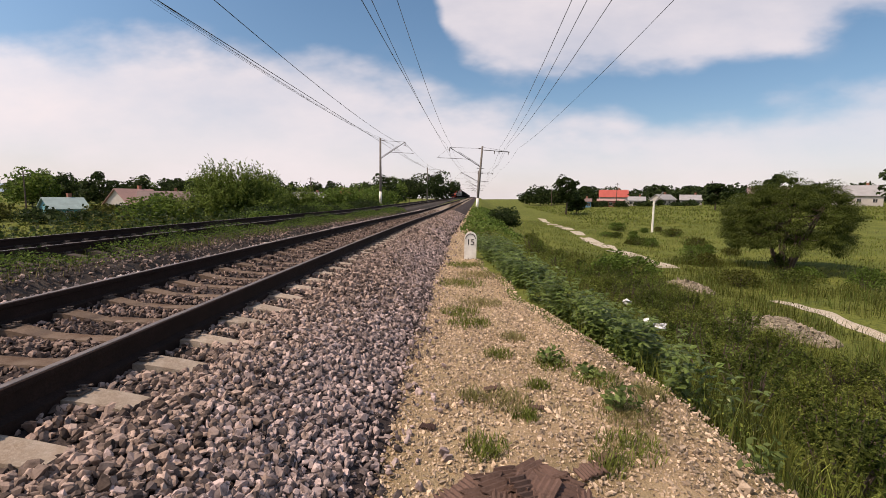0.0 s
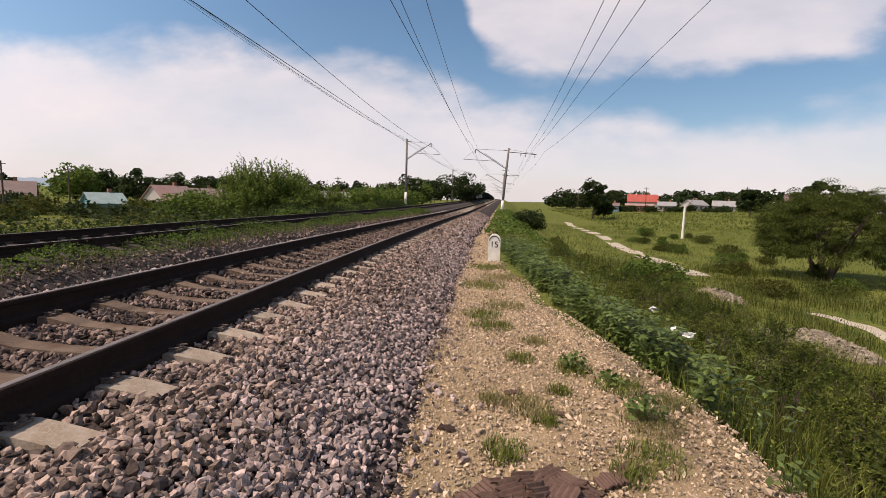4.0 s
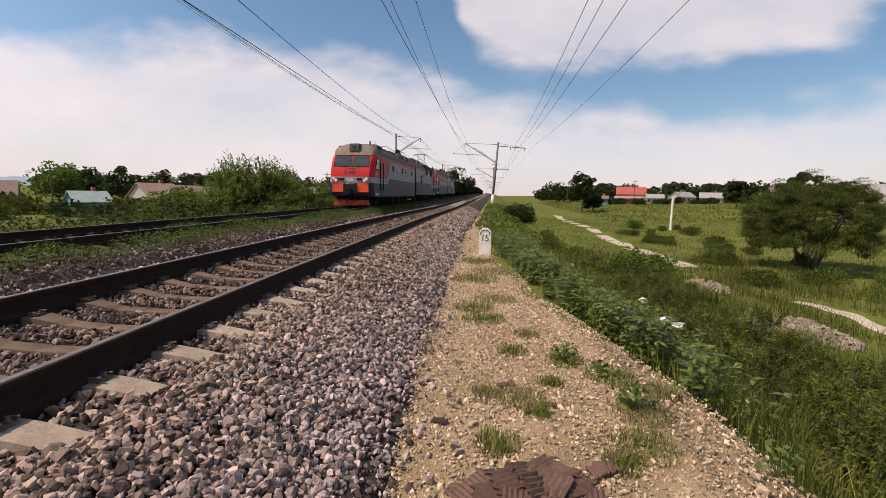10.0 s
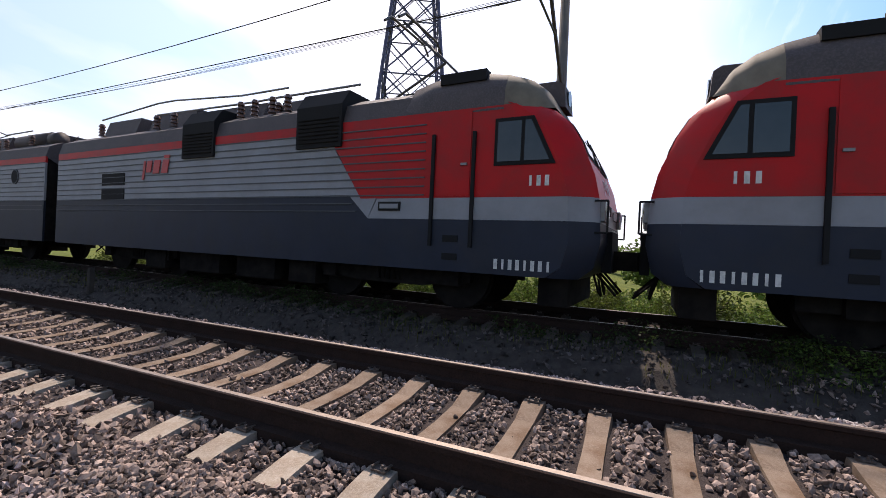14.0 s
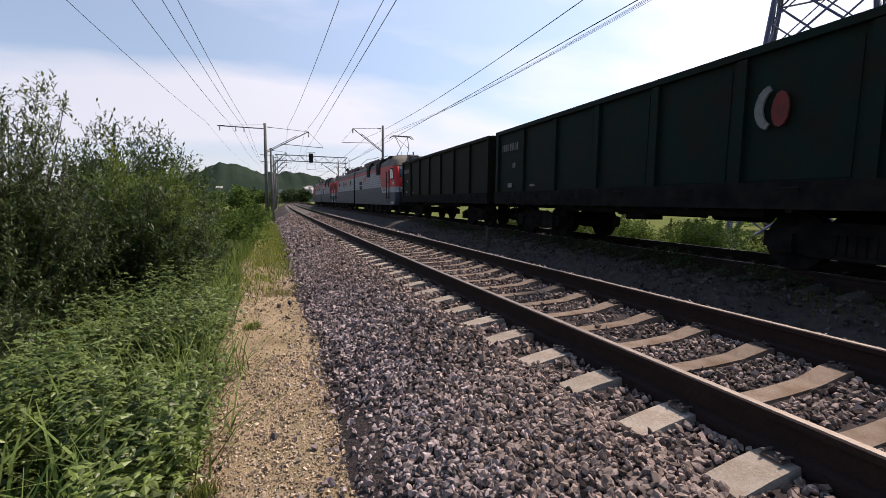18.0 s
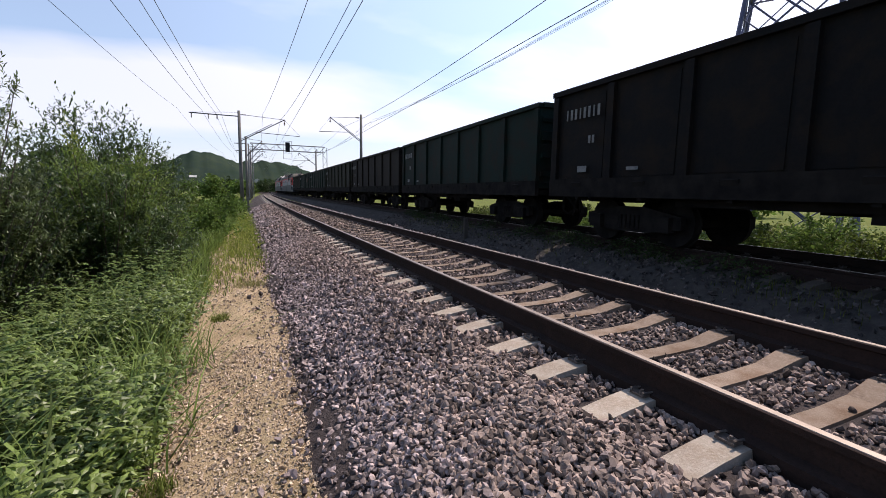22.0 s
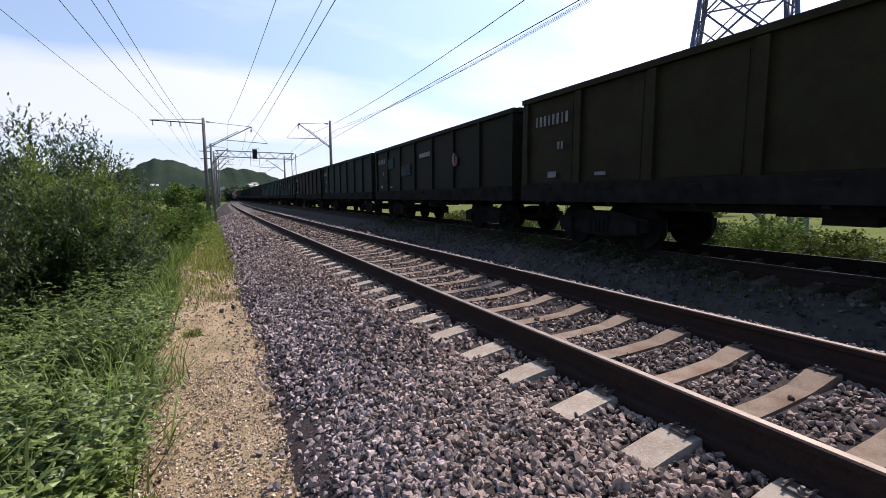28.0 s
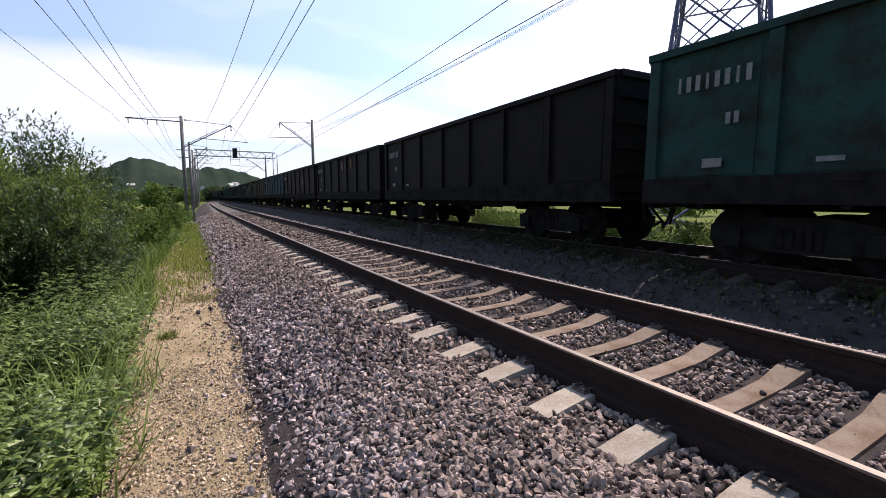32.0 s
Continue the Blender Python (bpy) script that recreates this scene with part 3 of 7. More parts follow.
GX = spaced([(-4500, -600, 500), (-600, -100, 50), (-100, -30, 5), (-30, -12, 1), (-12, 12, 0.4), (12, 40, 1.2), (40, 120, 5), (120, 600, 40), (600, 4500, 500)])
GY = spaced([(-4500, -600, 500), (-600, -120, 40), (-120, -30, 4), (-30, 30, 0.8), (30, 120, 3), (120, 600, 30), (600, 4500, 500)])
ground = tagged(new("ground", sheet("ground", GX, GY, ground_z, M["soil"])), "grassy soil of the embankment and lower land", "ground", kind="structure")


def strip(name, ys, section, material, label, category="ground", centre=x1, lean=1.0):
    """A sheet swept along the track; section(y) gives rows of (u, z)."""
    rows = []
    for y in ys:
        c = centre(y)
        rows.append([(c + u, y, z + grade(y) + float(tilt(u)) * lean) for u, z in section(y)])
    n = len(rows[0])
    v = np.array(rows).reshape(-1, 3)
    i, j = np.meshgrid(np.arange(n - 1), np.arange(len(ys) - 1))
    a = (j * n + i).ravel()
    return tagged(new(name, raw(name, v, np.stack([a, a + 1, a + n + 1, a + n], 1), material)), label, category, kind="structure")


def wob(y, s, k):
    return 0.10 * math.sin(y * 0.9 * k + s) + 0.06 * math.sin(y * 2.3 * k + 2 * s)


def path_section(y):
    n = 9
    right = float(interp(y, [(-60, 5.2), (-30, 4.9), (-14, 4.5), (-8, 4.15), (-4, 3.95), (-1, 4.5), (1, 5.15), (4, 5.0), (6, 4.3), (9, 3.95), (14, 3.6), (60, 3.3)])) + wob(y, 1.0, 1.0)
    left = 2.2
    return [(left + (right - left) * i / (n - 1), -0.705 + 0.025 * math.sin(3.1 * i + y) * (0.3 if i else 0) - (0.06 if i == n - 1 else 0)) for i in range(n)]


PY = [-22 + 0.5 * i for i in range(0, 185)]
gravel_path = strip("path", PY, path_section, M["path"], "trodden sandy gravel path along the embankment", "path", edge, 0.0)


def bed_section(half_in, toe, z_top, z_toe):
    def f(y):
        return [(-toe - 0.25, z_toe - 0.12), (-toe + 0.05 * math.sin(y * 2.1), z_toe), (-half_in, z_top), (-0.7, z_top - 0.02), (0, z_top - 0.035), (0.7, z_top - 0.02), (half_in, z_top),
                (half_in + 0.5, z_top * 0.6 + z_toe * 0.4), (toe + wob(y, 0.3, 1.4) * 0.7, z_toe), (toe + 0.3, z_toe - 0.12)]
    return f


BY = spaced([(-320, -60, 10), (-60, 70, 0.5), (70, 640, 10)])
strip("ballast_bed_1", BY, bed_section(1.55, 2.55, -0.228, -0.66), M["bed"], "bed of crushed stone under the near track, darkened for the shade between stones", "ballast")
strip("ballast_bed_2", BY, lambda y: bed_section(1.5, 2.3, -0.27, -0.62)(y), M["shade_dark_bed"], "dark ballast bed under the far track, darkened further for the train's shade", "ballast", centre=x2)

# ---- rails and sleepers ----
RAIL = [(-0.075, -0.25), (0.075, -0.25), (0.075, -0.168), (0.012, -0.150), (0.010, -0.05), (0.036, -0.038), (0.036, -0.004), (0.030, -0.001),
        (-0.030, -0.001), (-0.036, -0.004), (-0.036, -0.038), (-0.010, -0.05), (-0.012, -0.150), (-0.075, -0.168)]


def swept(bm, ys, offset, poly, centre, zoff=0.0):
    rows = []
    for y in ys:
        c, g = centre(y) + offset, grade(y) + zoff - CANT * (offset - 0.8) / 1.6
        rows.append([bm.verts.new((c + px, y, pz + g)) for px, pz in poly])
    n = len(poly)
    for a, b in zip(rows, rows[1:]):
        for i in range(n):
            bm.faces.new((a[i], a[(i + 1) % n], b[(i + 1) % n], b[i]))
    bm.faces.new(rows[0]); bm.faces.new(rows[-1][::-1])


RY = spaced([(-320, -40, 8), (-40, 40, 2), (40, 640, 8)])
SP = 0.555
Y0 = -2.17
sleeper_bm = bmesh.new()
# a prestressed sleeper: wide shoulders under the rails, lower and narrower middle, sloping ends
prof = [(-1.36, -0.30, 0.092), (-1.31, -0.232, 0.092), (-1.10, -0.200, 0.092), (-0.95, -0.185, 0.092), (-0.62, -0.187, 0.088), (-0.35, -0.235, 0.076), (0, -0.242, 0.073),
        (0.35, -0.235, 0.076), (0.62, -0.187, 0.088), (0.95, -0.185, 0.092), (1.10, -0.200, 0.092), (1.31, -0.232, 0.092), (1.36, -0.30, 0.092)]
ring = [[sleeper_bm.verts.new(p) for p in ((x, -w - 0.035, -0.40), (x, -w, z), (x, w, z), (x, w + 0.035, -0.40))] for x, z, w in prof]
for a, b in zip(ring, ring[1:]):
    for i in range(3):
        sleeper_bm.faces.new((a[i], a[i + 1], b[i + 1], b[i]))
sleeper_bm.faces.new(ring[0]); sleeper_bm.faces.new(ring[-1][::-1])
SLEEPER = mesh_of("sleeper", sleeper_bm, M["concrete"])
SLEEPER_STAINED, SLEEPER_DARK = SLEEPER.copy(), SLEEPER.copy()
for me, key in ((SLEEPER_STAINED, "stained"), (SLEEPER_DARK, "dark_concrete")):
    me.materials.clear()
    me.materials.append(M[key])
fast_bm = bmesh.new()
for s in (-0.8, 0.8):
    for e in (-1, 1):
        bm_box(fast_bm, s + e * 0.118, 0, -0.174, 0.07, 0.10, 0.014)
        bm_tube(fast_bm, (s + e * 0.13, 0.02, -0.185), (s + e * 0.13, 0.02, -0.140), 0.010, n=6)
        bm_tube(fast_bm, (s + e * 0.13, 0.02, -0.168), (s + e * 0.13, 0.02, -0.154), 0.018, n=6)
        for w in (-0.05, 0.06):
            bm_tube(fast_bm, (s + e * 0.075, w * 0.8, -0.160), (s + e * 0.16, w * 0.8, -0.148), 0.007, n=5)
FAST = mesh_of("rail_fastening", fast_bm, M["clip"])


def track(name, centre, zoff, label, k0, k1, joined_range, sleeper_of):
    t = empty(name, label, "railway track", kind="structure")
    for off in (-0.8, 0.8):
        bm = bmesh.new()
        swept(bm, RY, off, RAIL, centre, zoff)
        r = part("rail", bm, M["rail"], t, "rusty brown steel rail")
        bm = bmesh.new()
        swept(bm, RY, off, [(-0.024, 0.0), (-0.022, 0.003), (0.022, 0.003), (0.024, 0.0)], centre, zoff)
        part("running_surface", bm, M["rail_top"], r, "polished running surface of the rail")

    def m_at(k):
        y = Y0 + k * SP
        head = math.atan2(centre(y + 0.1) - centre(y - 0.1), 0.2)
        return Matrix.Translation((centre(y) + 0.02 * math.sin(k * 7.3), y, grade(y) + zoff + CANT / 2)) @ pose(0, 0, 0, 0, math.degrees(CANT / 1.6), math.degrees(-head) + 0.8 * math.sin(k * 3.7))
    for k in range(k0, k1):
        for nm, me in (("sleeper", sleeper_of(k)), ("rail_fastening", FAST)):
            ob = new(nm, me)
            ob.parent = t
            ob.matrix_basis = m_at(k)
    # the far sleepers, joined
    v0 = np.array([v.co for v in SLEEPER.vertices])
    f0 = [tuple(p.vertices) for p in SLEEPER.polygons if len(p.vertices) == 4]
    vs, fs = [], []
    for k in list(range(joined_range[0], k0)) + list(range(k1, joined_range[1])):
        m = np.array(m_at(k))
        fs += [[i + len(vs) * len(v0) for i in f] for f in f0]
        vs.append(v0 @ m[:3, :3].T + m[:3, 3])
    ob = tagged(new("far_sleepers", raw("far_sleepers", np.concatenate(vs), fs, sleeper_of(k1).materials[0])), kind="stuff")
    ob.parent = t
    return t


track_1 = track("track_1", x1, 0.0, "near railway track on pale concrete sleepers", -62, 62, (-220, 420), lambda k: SLEEPER_STAINED if k > 5 else SLEEPER)
track_2 = track("track_2", x2, 0.0, "second railway track with dark sleepers and weeds", -30, 34, (-200, 420), lambda k: SLEEPER_DARK)


# ---- loose stones ----
def stone_cloud(name, centres, sizes, material, label, category, detail=True, flat=0.7):
    """Angular stones: jittered boxes with cut corners, each turned at random."""
    n = len(centres)
    if detail:
        g = 1.618 / 1.9
        base = np.array([(-1 / 1.9, g, 0), (1 / 1.9, g, 0), (-1 / 1.9, -g, 0), (1 / 1.9, -g, 0), (0, -1 / 1.9, g), (0, 1 / 1.9, g), (0, -1 / 1.9, -g), (0, 1 / 1.9, -g),
                         (g, 0, -1 / 1.9), (g, 0, 1 / 1.9), (-g, 0, -1 / 1.9), (-g, 0, 1 / 1.9)])
        tris = np.array([(0, 11, 5), (0, 5, 1), (0, 1, 7), (0, 7, 10), (0, 10, 11), (1, 5, 9), (5, 11, 4), (11, 10, 2), (10, 7, 6), (7, 1, 8),
                         (3, 9, 4), (3, 4, 2), (3, 2, 6), (3, 6, 8), (3, 8, 9), (4, 9, 5), (2, 4, 11), (6, 2, 10), (8, 6, 7), (9, 8, 1)])
    else:
        base = np.array([(1, 0, 0), (-1, 0, 0), (0, 1, 0), (0, -1, 0), (0, 0, 1), (0, 0, -1)], float)
        tris = np.array([(0, 2, 4), (2, 1, 4), (1, 3, 4), (3, 0, 4), (2, 0, 5), (1, 2, 5), (3, 1, 5), (0, 3, 5)])
    k = len(base)
    v = base[None] + rng.normal(0, 0.20 if detail else 0.24, (n, k, 3))
    v *= rng.uniform(0.6, 1.45, (n, 1, 3)) * np.array([1, 1, flat])
    q = rng.normal(size=(n, 4)); q /= np.linalg.norm(q, axis=1)[:, None]
    w, x, y, z = q.T
    R = np.stack([1 - 2 * (y * y + z * z), 2 * (x * y - z * w), 2 * (x * z + y * w), 2 * (x * y + z * w), 1 - 2 * (x * x + z * z), 2 * (y * z - x * w),
                  2 * (x * z - y * w), 2 * (y * z + x * w), 1 - 2 * (x * x + y * y)], 1).reshape(n, 3, 3)
    v = np.einsum("nij,nkj->nki", R, v) * np.asarray(sizes)[:, None, None] + np.asarray(centres)[:, None]
    f = (tris[None] + (np.arange(n) * k)[:, None, None]).reshape(-1, 3)
    return tagged(new(name, raw(name, v.reshape(-1, 3), f, material)), label, category, kind="stuff")


def bed_height(u, toe=2.55, zt=-0.228, zb=-0.66):
    return tilt(u) + np.interp(np.abs(u), [0, 0.7, 1.55, 2.05, toe, toe + 0.3], [zt - 0.035, zt - 0.02, zt, zt * 0.6 + zb * 0.4, zb, zb - 0.05])


def clear_of_sleepers(u, y, ok_top):
    k = np.round((y - Y0) / SP)
    return (np.abs(y - (Y0 + k * SP)) > 0.118) | (np.abs(u) > 1.33) | ok_top


def ballast(n, ylo, yhi, size, name, detail):
    y = rng.uniform(ylo, yhi, n)
    u = np.where(rng.random(n) < 0.42, rng.uniform(-1.6, 1.5, n), 1.24 + 1.22 * rng.random(n) + np.maximum(0, rng.normal(0, 0.13, n)) + (rng.random(n) < 0.05) * np.abs(rng.normal(0, 0.35, n)))
    u = np.where(rng.random(n) < 0.17, -rng.uniform(1.3, 3.3, n), u)
    keep = clear_of_sleepers(u, y, rng.random(n) < 0.01) & (np.abs(np.abs(u) - 0.8) > 0.08)
    y, u = y[keep], u[keep]
    s = size * rng.uniform(0.55, 1.45, len(y))
    z = np.maximum(bed_height(u), -0.70) + np.where(np.abs(u) < 0.7, 0.008, 0.012) + V_grade(y) + s * rng.uniform(-0.1, 1.15, len(y))
    c = np.stack([V_x1(y) + u, y, z], 1)
    clean = ((u - 2.0) / 0.30 + rng.normal(0, 0.9, len(y)) + 0.8 * np.sin(0.8 * y) > 0) | (u < -1.3)
    inner = (np.abs(u) < 0.75) & (y > 0.6)
    stone_cloud(name, c[clean], s[clean], M["stone"], "loose crushed dark grey granite stones on the shoulder", "ballast stones", detail)
    if inner.any():
        stone_cloud(name, c[inner], s[inner], M["rusty"], "rust-brown crushed stones between the rails", "ballast stones", detail)
    clean |= inner
    stone_cloud(name, c[~clean], s[~clean], M["dusty"], "dusty brownish crushed stones round the sleepers", "ballast stones", detail)


ballast(25000, -0.9, 3.9, 0.0215, "ballast_stones", True)
ballast(24000, -3.9, -0.9, 0.0178, "ballast_stones", True)
ballast(29000, 3.9, 14, 0.026, "ballast_stones", False)
ballast(36000, -14, -3.9, 0.0225, "ballast_stones", False)
ballast(17000, 14, 42, 0.042, "ballast_stones", False)
ballast(17000, -42, -14, 0.042, "ballast_stones", False)


def west_shoulder(n):
    """Pale stones on the foot of the far track's bed, in the strip between the tracks."""
    y = rng.uniform(0.8, 40, n)
    u = 1.6 + 0.7 * rng.random(n) + np.maximum(0, rng.normal(0, 0.1, n))
    s = 0.030 * rng.uniform(0.55, 1.4, n)
    x = V_x2(y) + u
    z = np.maximum(bed_height(u, 2.3, -0.27, -0.62), ground_z(x, y)) + 0.35 * s
    stone_cloud("ballast_stones", np.stack([x, y, z], 1), s, M["dusty"], "pale dusty stones in the strip between the tracks", "ballast stones", False)


west_shoulder(3500)


def inner_shoulder(n):
    """Pale grey stones down the near track's west shoulder."""
    y = 0.4 + 40 * rng.random(n) ** 1.5
    u = -1.36 - 2.15 * rng.random(n)
    s = 0.029 * rng.uniform(0.55, 1.4, n) * (1 + y / 40)
    z = np.maximum(bed_height(u), ground_z(V_x1(y) + u, y) - V_grade(y)) + V_grade(y) + s * rng.uniform(0, 0.8, n)
    stone_cloud("ballast_stones", np.stack([V_x1(y) + u, y, z], 1), s, M["pale"], "pale grey stones on the shoulder between the tracks", "ballast stones", False)


inner_shoulder(26000)


def toe_stones(n):
    """Stones that have rolled down over the toe of the bed onto the path."""
    y = rng.uniform(-15, 15, n)
    u = 1.9 + 0.66 * rng.random(n) + np.maximum(0, rng.normal(0, 0.10, n))
    s = 0.018 * rng.uniform(0.5, 1.4, n)
    z = np.maximum(bed_height(u), -0.70) + V_grade(y) + s * rng.uniform(0.1, 0.8, n)
    stone_cloud("ballast_stones", np.stack([V_x1(y) + u, y, z], 1), s, M["stone"], "grey stones rolled down to the path", "ballast stones", False)


toe_stones(18000)


def ballast_2(n):
    y = rng.uniform(-26, 34, n)
    u = rng.uniform(1.1, 3.4, n)
    u = np.where(rng.random(n) < 0.3, rng.uniform(-1.2, 1.2, n), u)
    keep = (np.abs(np.abs(u) - 0.8) > 0.08) & ((y < 1.5) | (u < 1.75)) & clear_of_sleepers(u, y, np.zeros(n, bool))
    y, u = y[keep], u[keep]
    s = 0.032 * rng.uniform(0.6, 1.35, len(y))
    z = np.maximum(bed_height(u, 2.3, -0.27, -0.62), ground_z(V_x2(y) + u, y) - V_grade(y)) + V_grade(y) + 0.3 * s
    return stone_cloud("ballast_stones", np.stack([V_x2(y) + u, y, z], 1), s, M["oily"], "dark crushed stones beside the far track, darkened further for the train's shade", "ballast stones", False)


ballast_2(13000)


def pebbles(n, ylo, yhi, size, detail=False):
    y = rng.uniform(ylo, yhi, n)
    w = np.array([path_section(v)[-1][0] for v in np.linspace(ylo, yhi, 60)])
    right = np.interp(y, np.linspace(ylo, yhi, 60), w) - 0.02
    u = 2.35 + (right - 2.35) * rng.random(n) ** 1.15
    s = size * rng.uniform(0.4, 1.4, n) * np.where(rng.random(n) < 0.015, 2.0, 1.0)
    z = -0.70 + V_grade(y) + 0.2 * s
    return stone_cloud("path_pebbles", np.stack([V_edge(y) + u, y, z], 1), s, M["pebble"], "small pale stones strewn over the path", "pebbles", detail)


pebbles(36000, -6, 6, 0.0095)
pebbles(9000, -8, 8, 0.012)
pebbles(7000, 0.3, 9, 0.015)
pebbles(260, -8, 8, 0.018, True)
pebbles(5000, 8, 24, 0.017)
pebbles(4000, -16, -8, 0.016)


# ---- overhead line ----
def contact_pole(name, x, y, z0, h, lean, arm, label, feeder=0, track_x=None, white=True):
    """A round concrete pole with a stay-hung bracket towards its track and, where it has one, a cross-arm for feeders."""
    t = empty(name, label, "overhead line pole", "overhead line poles", m=Matrix.Translation((x, y, z0)) @ pose(0, 0, 0, 0, lean, 0))
    bm = bmesh.new(); bm_tube(bm, (0, 0, -0.6), (0, 0, h), 0.20, 0.13, n=12)
    part("mast", bm, M["pole_concrete"], t, "tapered grey concrete mast", True)
    if white:
        bm = bmesh.new(); bm_tube(bm, (0, 0, 0.05), (0, 0, 1.9), 0.203, 0.195, n=12)
        part("painted_foot", bm, M["white_paint"], t, "white painted foot of the mast", True)
    s = 1 if arm > 0 else -1
    bm = bmesh.new()
    bm_tube(bm, (0, 0, h - 3.0), (arm, 0, h - 0.55), 0.045)
    bm_tube(bm, (0, 0, h - 2.85), (arm * 0.72, 0, h - 1.05), 0.03)
    bm_tube(bm, (0, 0, h - 0.35), (arm, 0, h - 0.55), 0.022)
    part("bracket", bm, M["steel"], t, "slanting steel bracket")
    bm = bmesh.new()
    bm_tube(bm, (arm * 0.35, 0, h - 2.0), (arm * 1.35, 0, h - 2.15), 0.03)
    bm_tube(bm, (arm, 0, h - 0.6), (arm * 1.35, 0, h - 2.1), 0.012)
    part("registration_arm", bm, M["steel"], t)
    bm = bmesh.new()
    bm_tube(bm, (arm, 0, h - 0.55), (arm, 0, h - 1.12), 0.02, n=6)
    for i in range(4):
        bm_tube(bm, (arm, 0, h - 0.62 - 0.13 * i), (arm, 0, h - 0.68 - 0.13 * i), 0.10, 0.05, n=8)
    part("hanging_insulator", bm, M["porcelain"], t, "brown insulator string")
    bm = bmesh.new()
    for i in range(4):
        bm_tube(bm, (s * (0.25 + 0.1 * i), 0, h - 0.36), (s * (0.31 + 0.1 * i), 0, h - 0.365), 0.07, n=8)
    part("stay_insulator", bm, M["porcelain"], t)
    if feeder:
        bm = bmesh.new()
        bm_box(bm, feeder / 2, 0, h - 0.55, abs(feeder), 0.07, 0.09)
        bm_tube(bm, (0, 0, h - 0.15), (feeder * 0.95, 0, h - 0.5), 0.015)
        part("cross_arm", bm, M["steel"], t, "steel cross-arm")
        for fx in (0.45, 0.62, 0.95):
            bm = bmesh.new()
            bm_tube(bm, (feeder * fx, 0, h - 0.55), (feeder * fx, 0, h - 1.05), 0.02, n=6)
            for i in range(4):
                bm_tube(bm, (feeder * fx, 0, h - 0.62 - 0.1 * i), (feeder * fx, 0, h - 0.67 - 0.1 * i), 0.07, 0.04, n=8)
            part("hanging_insulator", bm, M["porcelain"], t)
        for dz, ww in ((3.2, 1.1), (3.9, 0.9)):
            bm = bmesh.new(); bm_box(bm, 0.0, 0, h - dz, ww, 0.06, 0.07)
            part("low_cross_arm", bm, M["steel"], t)
    return t


POLE_Y = [64, 120, 178, 236, 296, 358]
for i, y in enumerate(POLE_Y):
    contact_pole("contact_pole", 3.05 if i == 0 else x1(y) + 3.6, y, -0.75, 9.4, 4.0 if i == 0 else 1.0, -4.7, "tall concrete mast with white foot carrying the overhead wires" if i == 0 else "distant concrete mast of the overhead line", feeder=4.0)
    contact_pole("contact_pole", x2(y) - 3.6 if i else -11.1, y, 0.05 if i == 0 else -0.3, 9.6, 0, 3.6, "concrete mast on the village side of the far track", white=i == 0)
contact_pole("contact_pole", -13.0, -3.15, -0.8, 9.8, 0, 3.2, "concrete mast standing behind the train", white=False)
SOUTH_Y = [-51, -74, -86, -98]
for i, y in enumerate(SOUTH_Y):
    contact_pole("contact_pole", edge(y) + 5.0 - 0.25 * i, y, -0.7 + grade(y), 9.5, 0, -4.3 if i == 0 else -2.2, "weathered concrete mast above the bushes by the path", feeder=4.4 if i == 0 else 0, white=False)
contact_pole("contact_pole", x2(-51) - 2.2, -51, -0.4 + grade(-51), 9.9, 0, 3.4, "dark mast rising behind the freight wagons", white=False)
contact_pole("contact_pole", x2(-96) - 3.2, -96, -0.4 + grade(-96), 9.5, 0, 3.4, "distant mast behind the freight wagons", white=False)


def wire(name, pts, sag, r, label, n=14):
    """Catenary between supports."""
    line = []
    for a, b in zip(pts, pts[1:]):
        a, b = Vector(a), Vector(b)
        line += [a.lerp(b, i / n) - Vector((0, 0, sag * 4 * (i / n) * (1 - i / n))) for i in range(n)]
    line.append(Vector(pts[-1]))
    bm = bmesh.new()
    rows = []
    for p in line:
        rows.append([bm.verts.new(p + Vector((0.9 * r * math.cos(a), 0, 0.9 * r * math.sin(a)))) for a in (0.5, 2.6, 4.7)])
    for a, b in zip(rows, rows[1:]):
        for i in range(3):
            bm.faces.new((a[i], a[(i + 1) % 3], b[(i + 1) % 3], b[i]))
    return thing(name, bm, M["wire"], label, "overhead wire", "overhead wires")


SPANS = [-160, -104, -51, 5, 64, 120, 178, 236, 296]


def line(offs, zs):
    """Supports of a wire beside the near track: offsets and heights far south, at -51, 5, 64 m and beyond."""
    def at(y, vals):
        return float(interp(y, [(-104, vals[0]), (-51, vals[1]), (5, vals[2]), (64, vals[3])]))
    return [(edge(y) + at(y, offs), y, at(y, zs) + grade(y)) for y in SPANS]


wire("contact_wire", line((0.5, 0.9, 0.1, -0.2), (6.4, 6.4, 6.5, 6.6)), 0.03, 0.017, "taut copper contact wire above the near track")
wire("messenger_wire", line((0.5, 1.1, -0.2, -0.95), (8.0, 8.2, 8.2, 8.6)), 1.0, 0.017, "sagging messenger wire above the near track")
wire("feeder_wire", line((2.5, 2.8, 0.5, -0.4), (8.6, 8.6, 8.8, 8.8)), 0.9, 0.017, "feeder wire over the near track")
for a, b in ((6.6, 6.9), (7.1, 7.6)):
    wire("feeder_wire", line((6.6, a, a, b), (8.4, 8.4, 8.4, 8.3)), 0.7, 0.018, "feeder wire on the outer arms of the masts")
wire("feeder_wire", line((7.6, 8.3, 8.0, 7.9), (8.5, 8.6, 8.2, 8.3)), 0.6, 0.018, "feeder wire on the outer arms of the masts")
wire("feeder_wire", line((9.6, 10.4, 10.2, 9.4), (8.4, 8.6, 8.2, 8.0)), 0.6, 0.014, "thin side wire above the slope")
